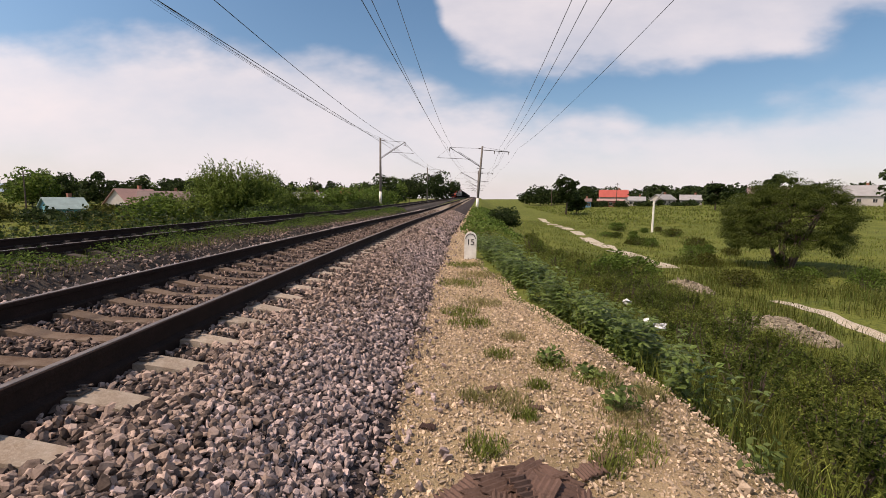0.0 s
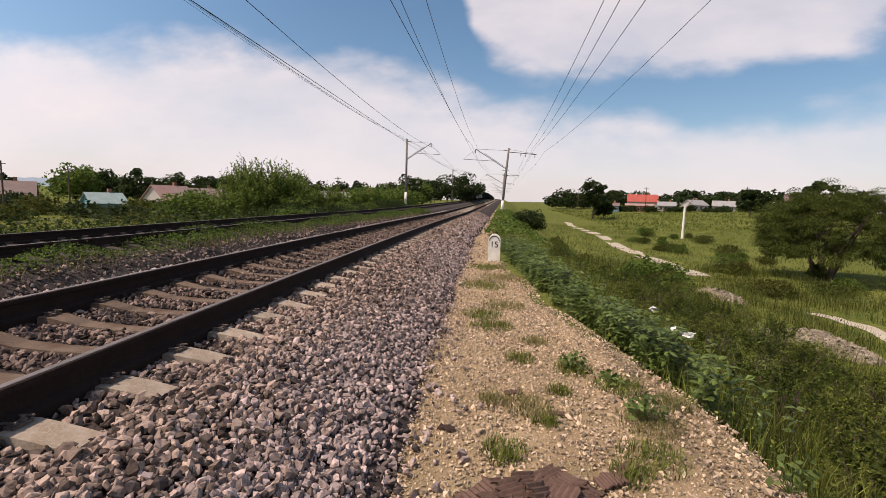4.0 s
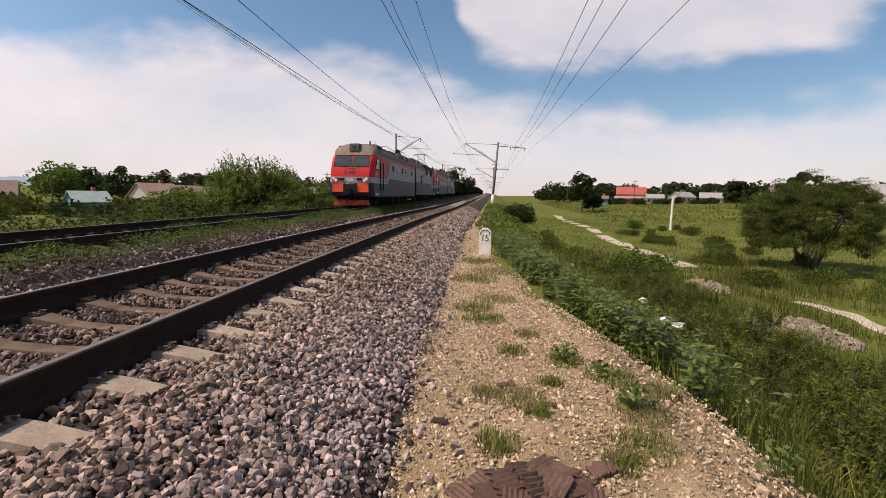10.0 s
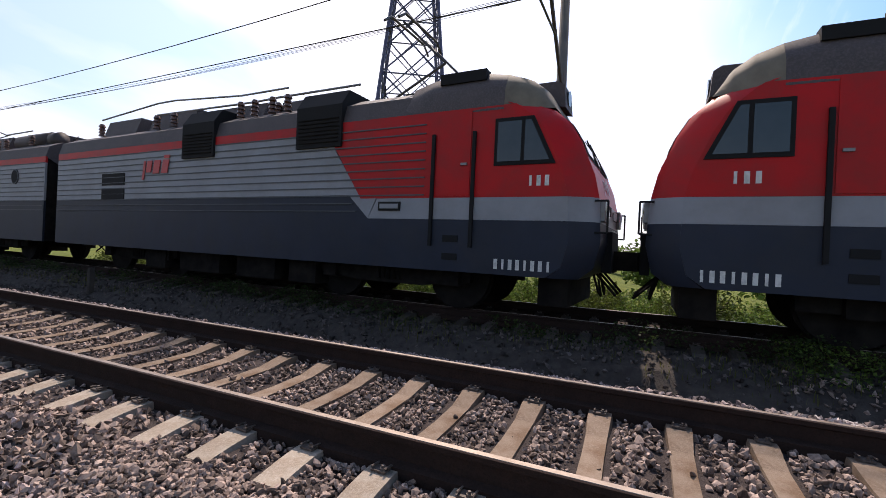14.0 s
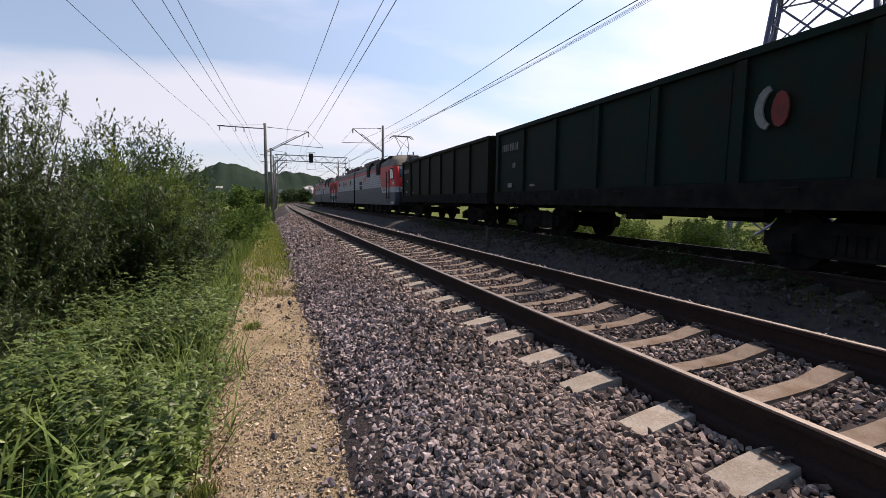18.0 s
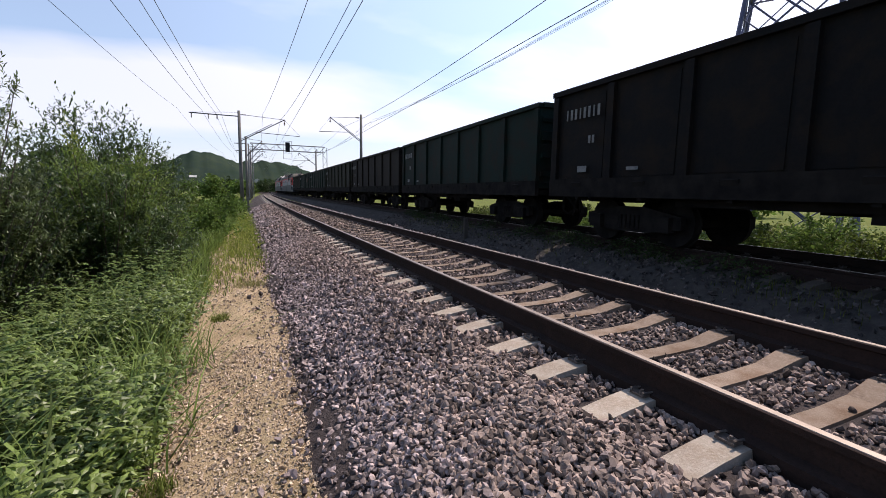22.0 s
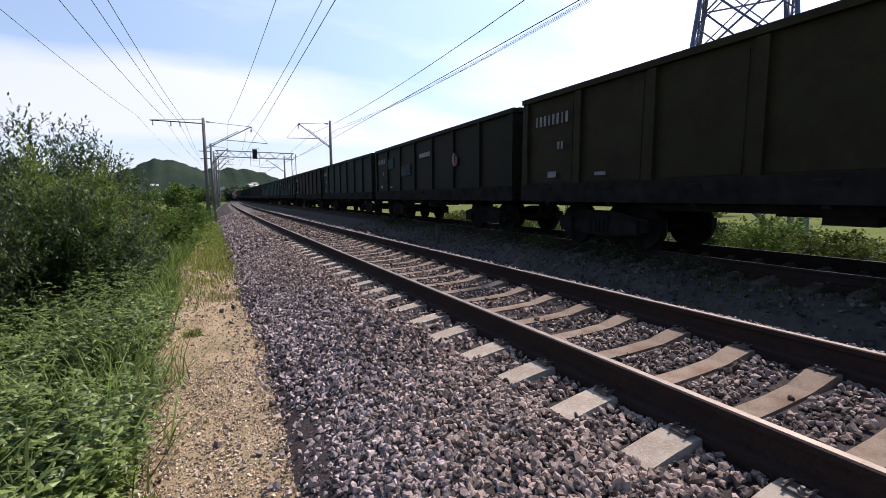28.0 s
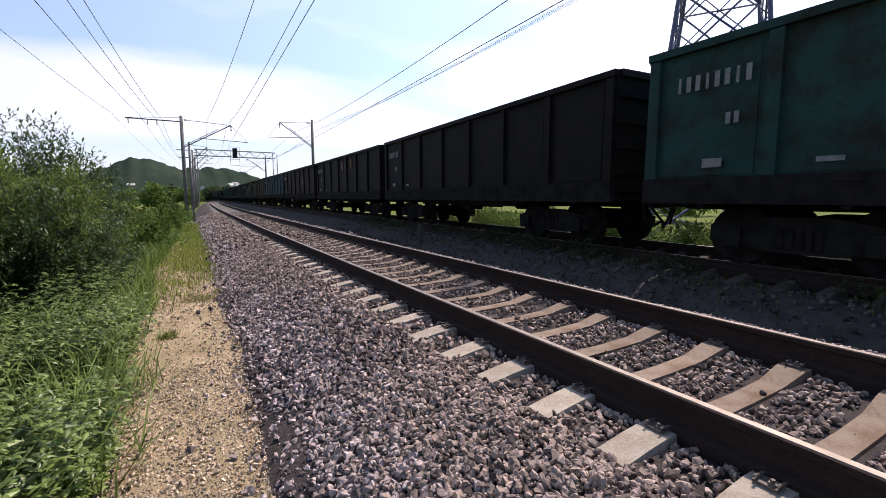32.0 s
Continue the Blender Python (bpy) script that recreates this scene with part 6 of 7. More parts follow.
def leaf_pairs(base, way, size, long, sag):
    """Pointed leaves that start at base and lie along way, two triangles each folded at the midrib."""
    n = len(base)
    way = way / (np.linalg.norm(way, axis=1)[:, None] + 1e-9)
    s = np.cross(way, np.array([0.0, 0.0, 1.0]) + rng.normal(0, 0.25, (n, 3)))
    s /= np.linalg.norm(s, axis=1)[:, None] + 1e-9
    k = (size * rng.uniform(0.6, 1.35, n))[:, None]
    up = np.cross(s, way)
    mid = base + way * k * long * 0.45 + up * k * 0.10
    tip = base + way * k * long - np.array([0, 0, 1.0]) * k * sag
    v = np.stack([base, mid + s * k * 0.36 - up * k * 0.12, tip, mid - s * k * 0.36 - up * k * 0.12, mid], 1).reshape(-1, 3)
    b = (np.arange(n) * 5)[:, None]
    f = np.concatenate([b + np.array([[0, 1, 2, 4]]), b + np.array([[0, 4, 2, 3]])])
    return v, f


def leafy_stand(name, n, place, h, size, leaf, label, tiers=6):
    """Upright stalks with whorls of broad leaves; place(n) gives their feet."""
    x, y, z = place(n)
    n = len(x)
    hh = h * rng.uniform(0.55, 1.2, n)
    tilt_a = rng.normal(0, 0.16, (n, 2))
    base, way = [], []
    for i in range(tiers):
        f = (i + 1.0) / tiers
        for j in range(4):
            a = rng.uniform(0, 2 * math.pi, n)
            base.append(np.stack([x + tilt_a[:, 0] * hh * f, y + tilt_a[:, 1] * hh * f, z + hh * f], 1))
            way.append(np.stack([np.cos(a), np.sin(a), rng.uniform(-0.25, 0.45, n)], 1))
    v, f = leaf_pairs(np.concatenate(base), np.concatenate(way), size, 1.7, 0.35)
    return tagged(new(name, raw(name, v, f, LEAF[leaf])), label, "weeds", kind="stuff")


def spray_bush(name, x, y, h, w, leaf, label, branches=90, twigs=11, per=13, size=0.03, upright=0.5, shoot=None, group="bushes", dark_core=0.35, long=2.2):
    """A shrub of arching branches that carry leafy sprays; some shoots stand up out of the crown."""
    z = float(ground_z(x, y))
    t = empty(name, label, "bush", group, m=pose(x, y, z))
    bm = bmesh.new()
    bases, ways, sb, sw = [], [], [], []
    for i in range(branches):
        a = rng.uniform(0, 2 * math.pi)
        r = w / 2 * rng.uniform(0.15, 1.0) ** 0.7
        top = h * (1.0 - 0.62 * (2 * r / w) ** 3.0) * rng.uniform(0.55, 1.0)
        foot = Vector((0.10 * w * math.cos(a + 0.6), 0.10 * w * math.sin(a + 0.6), -0.1))
        knee = Vector((0.62 * r * math.cos(a), 0.62 * r * math.sin(a), top * rng.uniform(0.45, 0.75)))
        tip = Vector((r * math.cos(a), r * math.sin(a), top))
        stands = rng.random() < upright * 0.4 and r < 0.33 * w
        if stands:
            tip = knee + Vector((0.12 * w * math.cos(a), 0.12 * w * math.sin(a), max(top - knee.z, 0.1) + h * rng.uniform(0.02, 0.14)))
        if i % 3 == 0:
            bm_tube(bm, foot, knee, 0.016, 0.010, n=4, caps=False)
            bm_tube(bm, knee, tip, 0.010, 0.004, n=4, caps=False)
        for k in range(twigs):
            f = rng.uniform(dark_core, 1.0)
            q = foot.lerp(knee, f / 0.5) if f < 0.5 else knee.lerp(tip, (f - 0.5) / 0.5)
            d = Vector(rng.normal(size=3)) * 0.75 + (tip - knee).normalized() * (0.9 if not stands else 1.8) + Vector((0, 0, 0.35))
            d.normalize()
            ln = w * rng.uniform(0.07, 0.16) * (0.85 if stands else 1.0)
            m = np.arange(per) / per
            c = np.array(q)[None] + np.array(d)[None] * (m * ln)[:, None]
            side = rng.normal(size=(per, 3)) * 0.8 + np.array(d)[None] * 0.9
            (sb if stands else bases).append(c)
            (sw if stands else ways).append(side)
    part("branchwork", bm, M["bark"], t, "thin grey-brown branches")["kind"] = "stuff"
    for nm, bb, ww, lf in (("foliage", bases, ways, leaf), ("shoot_foliage", sb, sw, shoot or leaf)):
        if bb:
            v, f = leaf_pairs(np.concatenate(bb), np.concatenate(ww), size, long, 0.15)
            ob = new(nm, raw(nm, v, f, LEAF[lf])); ob.parent = t; ob["kind"] = "stuff"
    return t


def blades(xs, ys, h, w, lean=0.35, zf=ground_z, segs=2):
    """Bent grass blades, two quads each, as one array."""
    n = len(xs)
    z = zf(xs, ys)
    a = rng.uniform(0, 2 * math.pi, n)
    hh = h * rng.uniform(0.45, 1.25, n)
    ww = w * rng.uniform(0.6, 1.4, n)
    side = np.stack([np.cos(a), np.sin(a), 0 * a], 1) * ww[:, None] / 2
    b = a + math.pi / 2 + rng.normal(0, 0.4, n)
    out = np.stack([np.cos(b), np.sin(b), 0 * b], 1) * (hh * lean * rng.uniform(0.2, 1.6, n))[:, None]
    foot = np.stack([xs, ys, z - 0.02], 1)
    up = np.stack([0 * a, 0 * a, hh], 1)
    mid = foot + up * 0.6 + out * 0.35
    tip = foot + up + out
    v = np.stack([foot - side, foot + side, mid + side * 0.8, mid - side * 0.8, tip + side * 0.15, tip - side * 0.15], 1).reshape(-1, 3)
    base = (np.arange(n) * 6)[:, None]
    f = np.concatenate([base + np.array([[0, 1, 2, 3]]), base + np.array([[3, 2, 4, 5]])])
    return v, f


def grass_field(name, n, xr, yr, h, w, leaf, label, patchy=0.0, keep=None, lean=0.35, along=False, zf=ground_z):
    xs, ys = rng.uniform(*xr, n), rng.uniform(*yr, n)
    if along:
        xs = xs + V_edge(ys)
    if patchy:
        k = np.sin(xs * 1.7 + 1.1 * np.sin(ys * 0.9)) * np.cos(ys * 1.3 + 0.7 * np.sin(xs * 1.1)) + rng.normal(0, 0.35, n)
        s = k > patchy
        xs, ys = xs[s], ys[s]
    if keep is not None:
        s = keep(xs, ys)
        xs, ys = xs[s], ys[s]
    v, f = blades(xs, ys, h, w, lean, zf)
    return tagged(new(name, raw(name, v, f, LEAF[leaf])), label, "grass", kind="stuff")


def leafy_patch(name, n, xr, yr, h, size, leaf, label, patchy=0.0, along=True, keep=None, zf=ground_z):
    """Broad-leaved weeds: leaves at all heights above the soil."""
    xs, ys = rng.uniform(*xr, n), rng.uniform(*yr, n)
    if along:
        xs = xs + V_edge(ys)
    k = np.sin(xs * 2.1 + 1.3 * np.sin(ys * 1.1)) * np.cos(ys * 1.7 + 0.9 * np.sin(xs * 1.4))
    if patchy:
        s = k + rng.normal(0, 0.3, n) > patchy
        xs, ys, k = xs[s], ys[s], k[s]
    if keep is not None:
        s = keep(xs, ys)
        xs, ys, k = xs[s], ys[s], k[s]
    z = zf(xs, ys) + h * np.clip(0.6 + 0.5 * k, 0.15, 1.2) * rng.uniform(0.05, 1.0, len(xs)) ** 0.6
    v, f = leaves(np.stack([xs, ys, z], 1), size, 0.05, 1.35)
    return tagged(new(name, raw(name, v, f, LEAF[leaf])), label, "weeds", kind="stuff")


def right_slope(xs, ys):
    edge = np.interp(ys, [-4, -1, 1, 4, 6, 9, 14, 60], [4.0, 4.5, 5.2, 5.0, 4.35, 4.0, 3.6, 3.3])
    return xs - V_edge(ys) > edge


# slope and low land, north
def strip_feet(u0, u1, y0, y1, keep=None, clump=0.0):
    """Feet of plants in a strip beside the near track, thinned into clumps."""
    def place(n):
        y = rng.uniform(y0, y1, n)
        x = rng.uniform(u0, u1, n) + V_edge(y)
        k = np.sin(x * 2.3 + 1.1 * np.sin(y * 1.3)) * np.cos(y * 1.9 + 0.8 * np.sin(x * 1.7)) + rng.normal(0, 0.25, n)
        m = k > clump
        if keep is not None:
            m &= keep(x, y)
        return x[m], y[m], ground_z(x[m], y[m])
    return place


leafy_patch("slope_weeds", 26000, (3.6, 12), (-1, 24), 0.40, 0.022, "bush", "small-leaved weeds among the slope grass", -0.6, keep=right_slope)
leafy_patch("slope_weeds", 10000, (4.0, 11), (-1, 22), 0.45, 0.026, "grass", "dark stalky weeds on the slope", 0.35, keep=right_slope)
leafy_patch("slope_weeds", 20000, (4.6, 12), (-1, 24), 0.42, 0.022, "lime", "olive feathery weeds on the slope", 0.0, keep=right_slope)
grass_field("slope_grass", 30000, (4.4, 12), (-1, 24), 0.36, 0.007, "lime", "feathery yellow-green weeds on the slope", patchy=-0.3, keep=right_slope, along=True, lean=0.5)
grass_field("slope_grass", 14000, (3.2, 12), (-2, 24), 0.24, 0.009, "olive", "green weeds and grass on the embankment slope", keep=right_slope, along=True)
grass_field("slope_grass", 22000, (3.2, 13), (-2, 26), 0.34, 0.007, "olive", "dark grass stalks on the slope", patchy=0.3, keep=right_slope, along=True)
grass_field("slope_grass", 16000, (3.2, 13), (-2, 26), 0.28, 0.008, "dry", "yellowish grass on the embankment slope", patchy=0.35, keep=right_slope, along=True)
def path_brink(y0, y1, depth):
    """Feet of plants along the brink of the path, where the slope begins."""
    def place(n):
        y = rng.uniform(y0, y1, n)
        u = np.interp(y, [-4, -1, 1, 4, 6, 9, 14, 60], [4.0, 4.5, 5.2, 5.0, 4.35, 4.0, 3.6, 3.3]) + 0.05 + depth * rng.random(n) ** 1.4
        k = np.sin(y * 2.1 + 0.8 * u) + 0.5 * np.sin(5.3 * y) + rng.normal(0, 0.3, n) > -0.35
        x = (u + V_edge(y))[k]
        return x, y[k], ground_z(x, y[k])
    return place


leafy_stand("edge_weeds", 1300, path_brink(2.6, 14, 0.85), 0.50, 0.058, "edge", "broad-leaved weeds crowding the edge of the path", 5)
grass_field("slope_grass", 11000, (5.3, 10), (-2, 9), 0.48, 0.008, "olive", "tall slender grass on the embankment slope", patchy=0.1, keep=right_slope, along=True, lean=0.3)
grass_field("slope_grass", 4000, (5.6, 12), (2, 20), 0.42, 0.009, "grass", "tall pale grass on the embankment slope", patchy=0.2, keep=right_slope, along=True, lean=0.3)
for i in range(74):
    y = -0.6 + 0.27 * i + 0.5 * math.sin(i * 4.1)
    u = 5.7 + 4.6 * abs(math.sin(i * 2.37)) + (0.5 if y < 2 else 0.0)
    bush("slope_clump", edge(y) + u, y, 0.45 + 0.42 * math.sin(i * 1.9) ** 2, 0.7 + 0.7 * math.sin(i * 2.7) ** 2, ("bush", "willow", "grass", "grass", "light")[i % 5],
         "clump of feathery weeds on the embankment slope", 1300, 0.022, 24, group="slope clumps", long=2.2, shoot=("willow", "grass")[i % 2])
leafy_patch("slope_weeds", 9000, (3.0, 6.0), (18, 60), 0.6, 0.10, "bush", "weeds along the embankment edge", -0.2)
leafy_patch("meadow_weeds", 15000, (9, 34), (5, 36), 0.5, 0.06, "olive", "low olive scrub scattered over the meadow", 0.35, keep=right_slope)
DIRT = [(10.9, 4), (11.9, 10.5), (12.15, 13.2), (12.05, 15.4), (11.8, 23.2), (12.4, 30), (12.5, 36), (13.5, 56), (14.8, 78)]


def off_track(xs, ys):
    """Keeps plants off the dirt track and the rubble heaps."""
    d = np.full(len(xs), 9.0)
    for (xa, ya), (xb, yb) in zip(DIRT, DIRT[1:]):
        k = np.clip(((xs - xa) * (xb - xa) + (ys - ya) * (yb - ya)) / ((xb - xa) ** 2 + (yb - ya) ** 2), 0, 1)
        d = np.minimum(d, np.hypot(xs - xa - k * (xb - xa), ys - ya - k * (yb - ya)))
    overgrown = (ys > 15.6) & (ys < 22.5)
    return ((d > 0.6) | overgrown) & (np.hypot(xs - 9.2, ys - 11.0) > 1.3) & (np.hypot(xs - 9.75, (ys - 17.0) * 0.8) > 0.9)


grass_field("meadow_weeds", 24000, (8, 19), (5, 27), 0.46, 0.012, "olive", "tall olive weeds over the lower land", patchy=-0.3, along=True, keep=off_track, lean=0.4)
grass_field("meadow_weeds", 9000, (8, 19), (5, 27), 0.42, 0.012, "bush", "green weeds over the lower land", patchy=0.1, along=True, keep=off_track, lean=0.4)
grass_field("meadow_grass", 60000, (8, 40), (4, 70), 0.24, 0.022, "grass", "uneven meadow grass on the lower land", patchy=-0.35, along=True, keep=off_track)
grass_field("meadow_dry_grass", 14000, (8, 45), (4, 80), 0.26, 0.024, "dry", "yellowed grass patches in the meadow", patchy=0.35, along=True, keep=off_track)
grass_field("far_meadow_grass", 16000, (20, 120), (60, 160), 0.35, 0.2, "grass", "distant green meadow", along=True)
for i in range(40):
    y = 5 + 1.2 * i + 1.5 * math.sin(i * 5.1)
    x = x1(y) + 10.5 + 0.16 * y * abs(math.sin(i * 2.3)) + 7 * abs(math.sin(i * 3.7))
    if not off_track(np.array([x]), np.array([y]))[0] or y < 16:
        continue
    bush("weed_clump", x, y, 0.4 + 0.4 * math.sin(i * 1.9) ** 2, 0.9 + 1.1 * math.sin(i * 2.7) ** 2, ("olive", "bush", "willow", "bush")[i % 4], "clump of tall olive weeds on the lower land", 1500, 0.05, 16, group="weed clumps")
# between and beside the tracks, north and south
grass_field("track_weeds", 8000, (-5.0, -3.7), (1, 46), 0.15, 0.010, "olive", "low weeds in the strip between the tracks", patchy=-0.5, along=True, zf=surf_z)
leafy_patch("track_weeds", 40000, (-5.1, -3.65), (1, 46), 0.36, 0.034, "bush", "leafy weeds between the tracks", -0.4, zf=surf_z)
leafy_patch("track_weeds", 20000, (-5.0, -3.6), (1, 46), 0.46, 0.034, "dark", "darker leafy weeds between the tracks", 0.4, zf=surf_z)
grass_field("track_dry_grass", 2500, (-4.2, -3.6), (2, 46), 0.20, 0.010, "dry", "dry stalks between the tracks", patchy=0.1, along=True, zf=surf_z)
grass_field("track_weeds", 5000, (-4.7, -3.4), (-24, 1.5), 0.13, 0.010, "olive", "weeds along the far track", patchy=0.25, along=True, zf=surf_z)
leafy_patch("track_weeds", 14000, (-4.75, -3.7), (-24, 1.5), 0.42, 0.04, "dark", "leafy weeds along the far track", 0.1, zf=surf_z)
grass_field("verge_grass", 26000, (-30, -8.9), (-30, 70), 0.42, 0.04, "grass", "high grass beyond the far track", patchy=-0.5, along=True)
leafy_patch("verge_weeds", 30000, (-26, -8.4), (0, 62), 1.3, 0.11, "dark", "tall dark scrub beyond the far track", -0.3)
leafy_patch("verge_weeds", 22000, (-40, -16), (8, 66), 1.8, 0.14, "olive", "tall olive scrub before the houses", -0.1)
leafy_patch("verge_weeds", 22000, (-26, -8.9), (-26, 60), 0.5, 0.10, "bush", "thick weeds beyond the far track", 0.0)
# south side by the path
def verge(d, wave=0.10):
    """Keeps plants beyond the east edge of the southern path, d metres in from it."""
    return lambda xs, ys: xs - V_edge(ys) > np.interp(ys, [-34, -14, -8, -4, -1.5], [4.75, 4.30, 3.88, 3.62, 3.80]) + d + wave * np.sin(3.1 * ys) * np.sin(7 * ys)


grass_field("path_side_grass", 14000, (3.2, 6.5), (-26, -0.9), 0.22, 0.010, "nettle", "dark green grass beside the path", patchy=-0.3, along=True, lean=0.9, keep=verge(0.25))
grass_field("path_side_grass", 2800, (3.4, 6.4), (-12, -2.2), 0.56, 0.020, "blade", "tall arching grass blades beside the path", patchy=0.0, along=True, lean=0.75, keep=verge(0.12))
grass_field("path_side_grass", 2200, (3.3, 4.4), (-9, -1.6), 0.42, 0.011, "blade", "long grass blades leaning over the path", patchy=0.2, along=True, lean=1.3, keep=verge(-0.06, 0.2))
grass_field("path_side_grass", 9000, (3.6, 7), (-30, -11), 0.5, 0.018, "light", "tall bright grass further along the path", patchy=0.0, along=True, lean=0.6, keep=verge(0.2))
leafy_stand("path_side_weeds", 4200, strip_feet(3.7, 6.2, -7.5, -1.2, verge(0.10), -0.15), 0.52, 0.040, "broad", "broad-leaved weeds in layered leaves beside the path", 7)
leafy_stand("path_side_weeds", 1500, strip_feet(4.3, 7.0, -11, -3.4, verge(0.5), 0.0), 0.75, 0.042, "nettle", "taller broad-leaved weeds below the bushes", 8)
# the dark leaf tone stands in for the shade under the bushes
leafy_patch("path_side_weeds", 22000, (4.2, 7.5), (-24, -1.9), 0.55, 0.03, "dark", "undergrowth in leaves darkened for the shade below the bushes", -0.6, keep=verge(0.6))
grass_field("path_dry_grass", 44000, (2.6, 5.2), (-34, -8.5), 0.15, 0.016, "lime", "short yellow-green grass growing over the end of the path", patchy=-0.8, along=True,
            keep=lambda xs, ys: rng.random(len(xs)) < np.clip((-9.6 - ys + 1.0 * np.sin(3 * xs)) / 4, 0, 1))
for i, (gx, gy, gh, gw) in enumerate(((-50, 60, 2.4, 5), (-57, 58, 2.0, 5), (-66, 60, 2.6, 6), (-72, 62, 3.0, 6), (-52, 73, 2.8, 5), (-55, 71, 2.0, 5), (-46, 76, 2.6, 6), (-43, 66, 2.2, 6), (-38, 72, 2.6, 6), (-48, 55, 1.8, 6), (-60, 50, 1.8, 6), (-70, 52, 2.0, 7), (-40, 54, 1.8, 6))):
    bush("garden_bush", gx, gy, gh, gw, "dark" if i % 2 else "olive", "dark garden bush before the village houses", 3200, 0.17, 12, group="garden bushes")
for i in range(16):
    y = 26 + i * 2.1 + 0.6 * math.sin(i * 2.1)
    bush("verge_bush", x2(y) - 3.6 - 1.6 * abs(math.sin(i * 1.7)), y, 0.7 + 0.5 * math.sin(i * 1.3) ** 2, 2.4, "dark" if i % 3 else "bush", "low dark-green bush beyond the far track", 2200, 0.09, 2)
for i in range(16):
    y = -26 + i * 1.9
    bush("verge_bush", x2(y) - sway(y) - 4.2 - 2.0 * abs(math.sin(i * 1.3)), y, 0.9 + 0.4 * math.sin(i * 1.9) ** 2, 2.4, "bush" if i % 2 else "willow", "low green bush beyond the far track", 5000, 0.05, 10)
# sparse tufts on the path
TUFTS = [(0.64, 2.25, 0.22), (1.19, 3.15, 0.20), (1.53, 2.78, 0.24), (1.55, 2.1, 0.26), (1.41, 1.62, 0.24), (0.38, 4.6, 0.30), (0.6, 5.8, 0.36), (0.66, 3.4, 0.16), (0.42, 1.55, 0.16), (0.35, 2.35, 0.12),
         (0.25, 5.2, 0.30), (0.3, 7.5, 0.5), (0.7, 8.5, 0.5), (0.4, 10, 0.5), (1.2, 1.4, 0.14), (1.9, 2.5, 0.18), (0.75, 2.0, 0.1), (0.95, 2.6, 0.12), (0.9, 4.0, 0.16),
         (0.62, -3.6, 0.10), (0.72, -7.2, 0.12), (0.5, -9.4, 0.3), (0.1, -9.9, 0.2)]
for i, (tx, ty, r) in enumerate(TUFTS):
    n = int(420 * r / 0.22)
    tx, ty = site(tx, ty)
    a, rr = rng.uniform(0, 2 * math.pi, n), r * rng.random(n) ** 0.7
    v, f = blades(tx + rr * np.cos(a), ty + rr * np.sin(a), 0.09, 0.007, 0.6, zf=lambda X, Y: 0 * X - 0.70)
    tagged(new("grass_tuft", raw("grass_tuft", v, f, LEAF["grass" if i % 3 else "dry"])), "small tuft of grass growing through the gravel path", "grass tuft", "grass tufts on the path")


def leafy_plant(x, y, r, h, n, leaf, label):
    t = empty("leafy_plant", label, "plant", "plants on the path", m=pose(x, y, -0.70))
    a, rr = rng.uniform(0, 2 * math.pi, n), r * rng.random(n) ** 0.6
    p = np.stack([rr * np.cos(a), rr * np.sin(a), h * rng.uniform(0.2, 1.0, n)], 1)
    v, f = leaves(p, 0.045, 0.0, 1.5)
    bm = bmesh.new()
    for i in range(0, n, 3):
        bm_tube(bm, (0, 0, 0), tuple(p[i]), 0.003, 0.002, n=4)
    part("stalk", bm, LEAF["nettle"], t)
    ob = new("foliage", raw("foliage", v, f, LEAF[leaf])); ob.parent = t


for x, y, r, h, n in ((1.19, 3.2, 0.14, 0.16, 70), (1.55, 2.2, 0.17, 0.18, 90), (2.1, 1.36, 0.14, 0.22, 40), (1.5, 2.85, 0.15, 0.10, 60)):
    leafy_plant(x, y, r, h, n, "nettle", "low green leafy plant rooted in the gravel")

# shrub leaves darkened for the shaded inside, silver shoots paler as if sunlit
spray_bush("spiky_bush", 3.4, -8.2, 4.0, 2.5, "shrub", "tall grey-green shrub with fine upright shoots beside the path", 340, 16, 14, 0.03, 1.2, "silver", dark_core=0.2, long=2.4)
spray_bush("spiky_bush", 4.6, -8.9, 3.1, 2.8, "shrub", "grey-green shrub with fine upright shoots", 170, 13, 12, 0.028, 0.8, "silver", dark_core=0.25, long=2.4)
spray_bush("leafy_bush", 3.0, -6.2, 1.5, 1.9, "shrub", "low dense shrub in the shade of the bushes", 90, 12, 12, 0.028, 0.3)
# deep core and light sprays: shade and sun put into the leaf colours
spray_bush("leafy_bush", 2.2, -9.9, 2.55, 2.6, "deep", "dense bush with shade-dark core leaves and sun-pale arching sprays beside the path", 240, 14, 12, 0.034, 0.8, "light")
spray_bush("leafy_bush", 2.55, -12.0, 3.1, 2.8, "light", "dense leafy bush beside the path", 190, 14, 12, 0.040, 0.4, "lime", dark_core=0.45)
spray_bush("leafy_bush", 3.3, -14.6, 4.4, 4.2, "deep", "high round dark-leaved bush beside the path", 260, 15, 12, 0.052, 0.0)
spray_bush("leafy_bush", 3.6, -18.6, 2.7, 3.2, "light", "broad green bush beside the path", 110, 11, 11, 0.07, 0.5)
bush("leafy_bush", 6.0, -19, 2.8, 4.5, "willow", "broad light-green bush beside the path", 8000, 0.11)
for i in range(12):
    y = -12.5 - 3.1 * i
    bush("green_thicket", -2.95 + bend(y, 700, 0.055) + 6.4 + 0.9 * math.sin(i * 2.1), y, 1.25 + 0.35 * math.sin(i * 1.7), 2.6, ("light", "olive", "bush")[i % 3], "low light-green thicket beside the line", 3000, 0.075, 14, group="thickets")
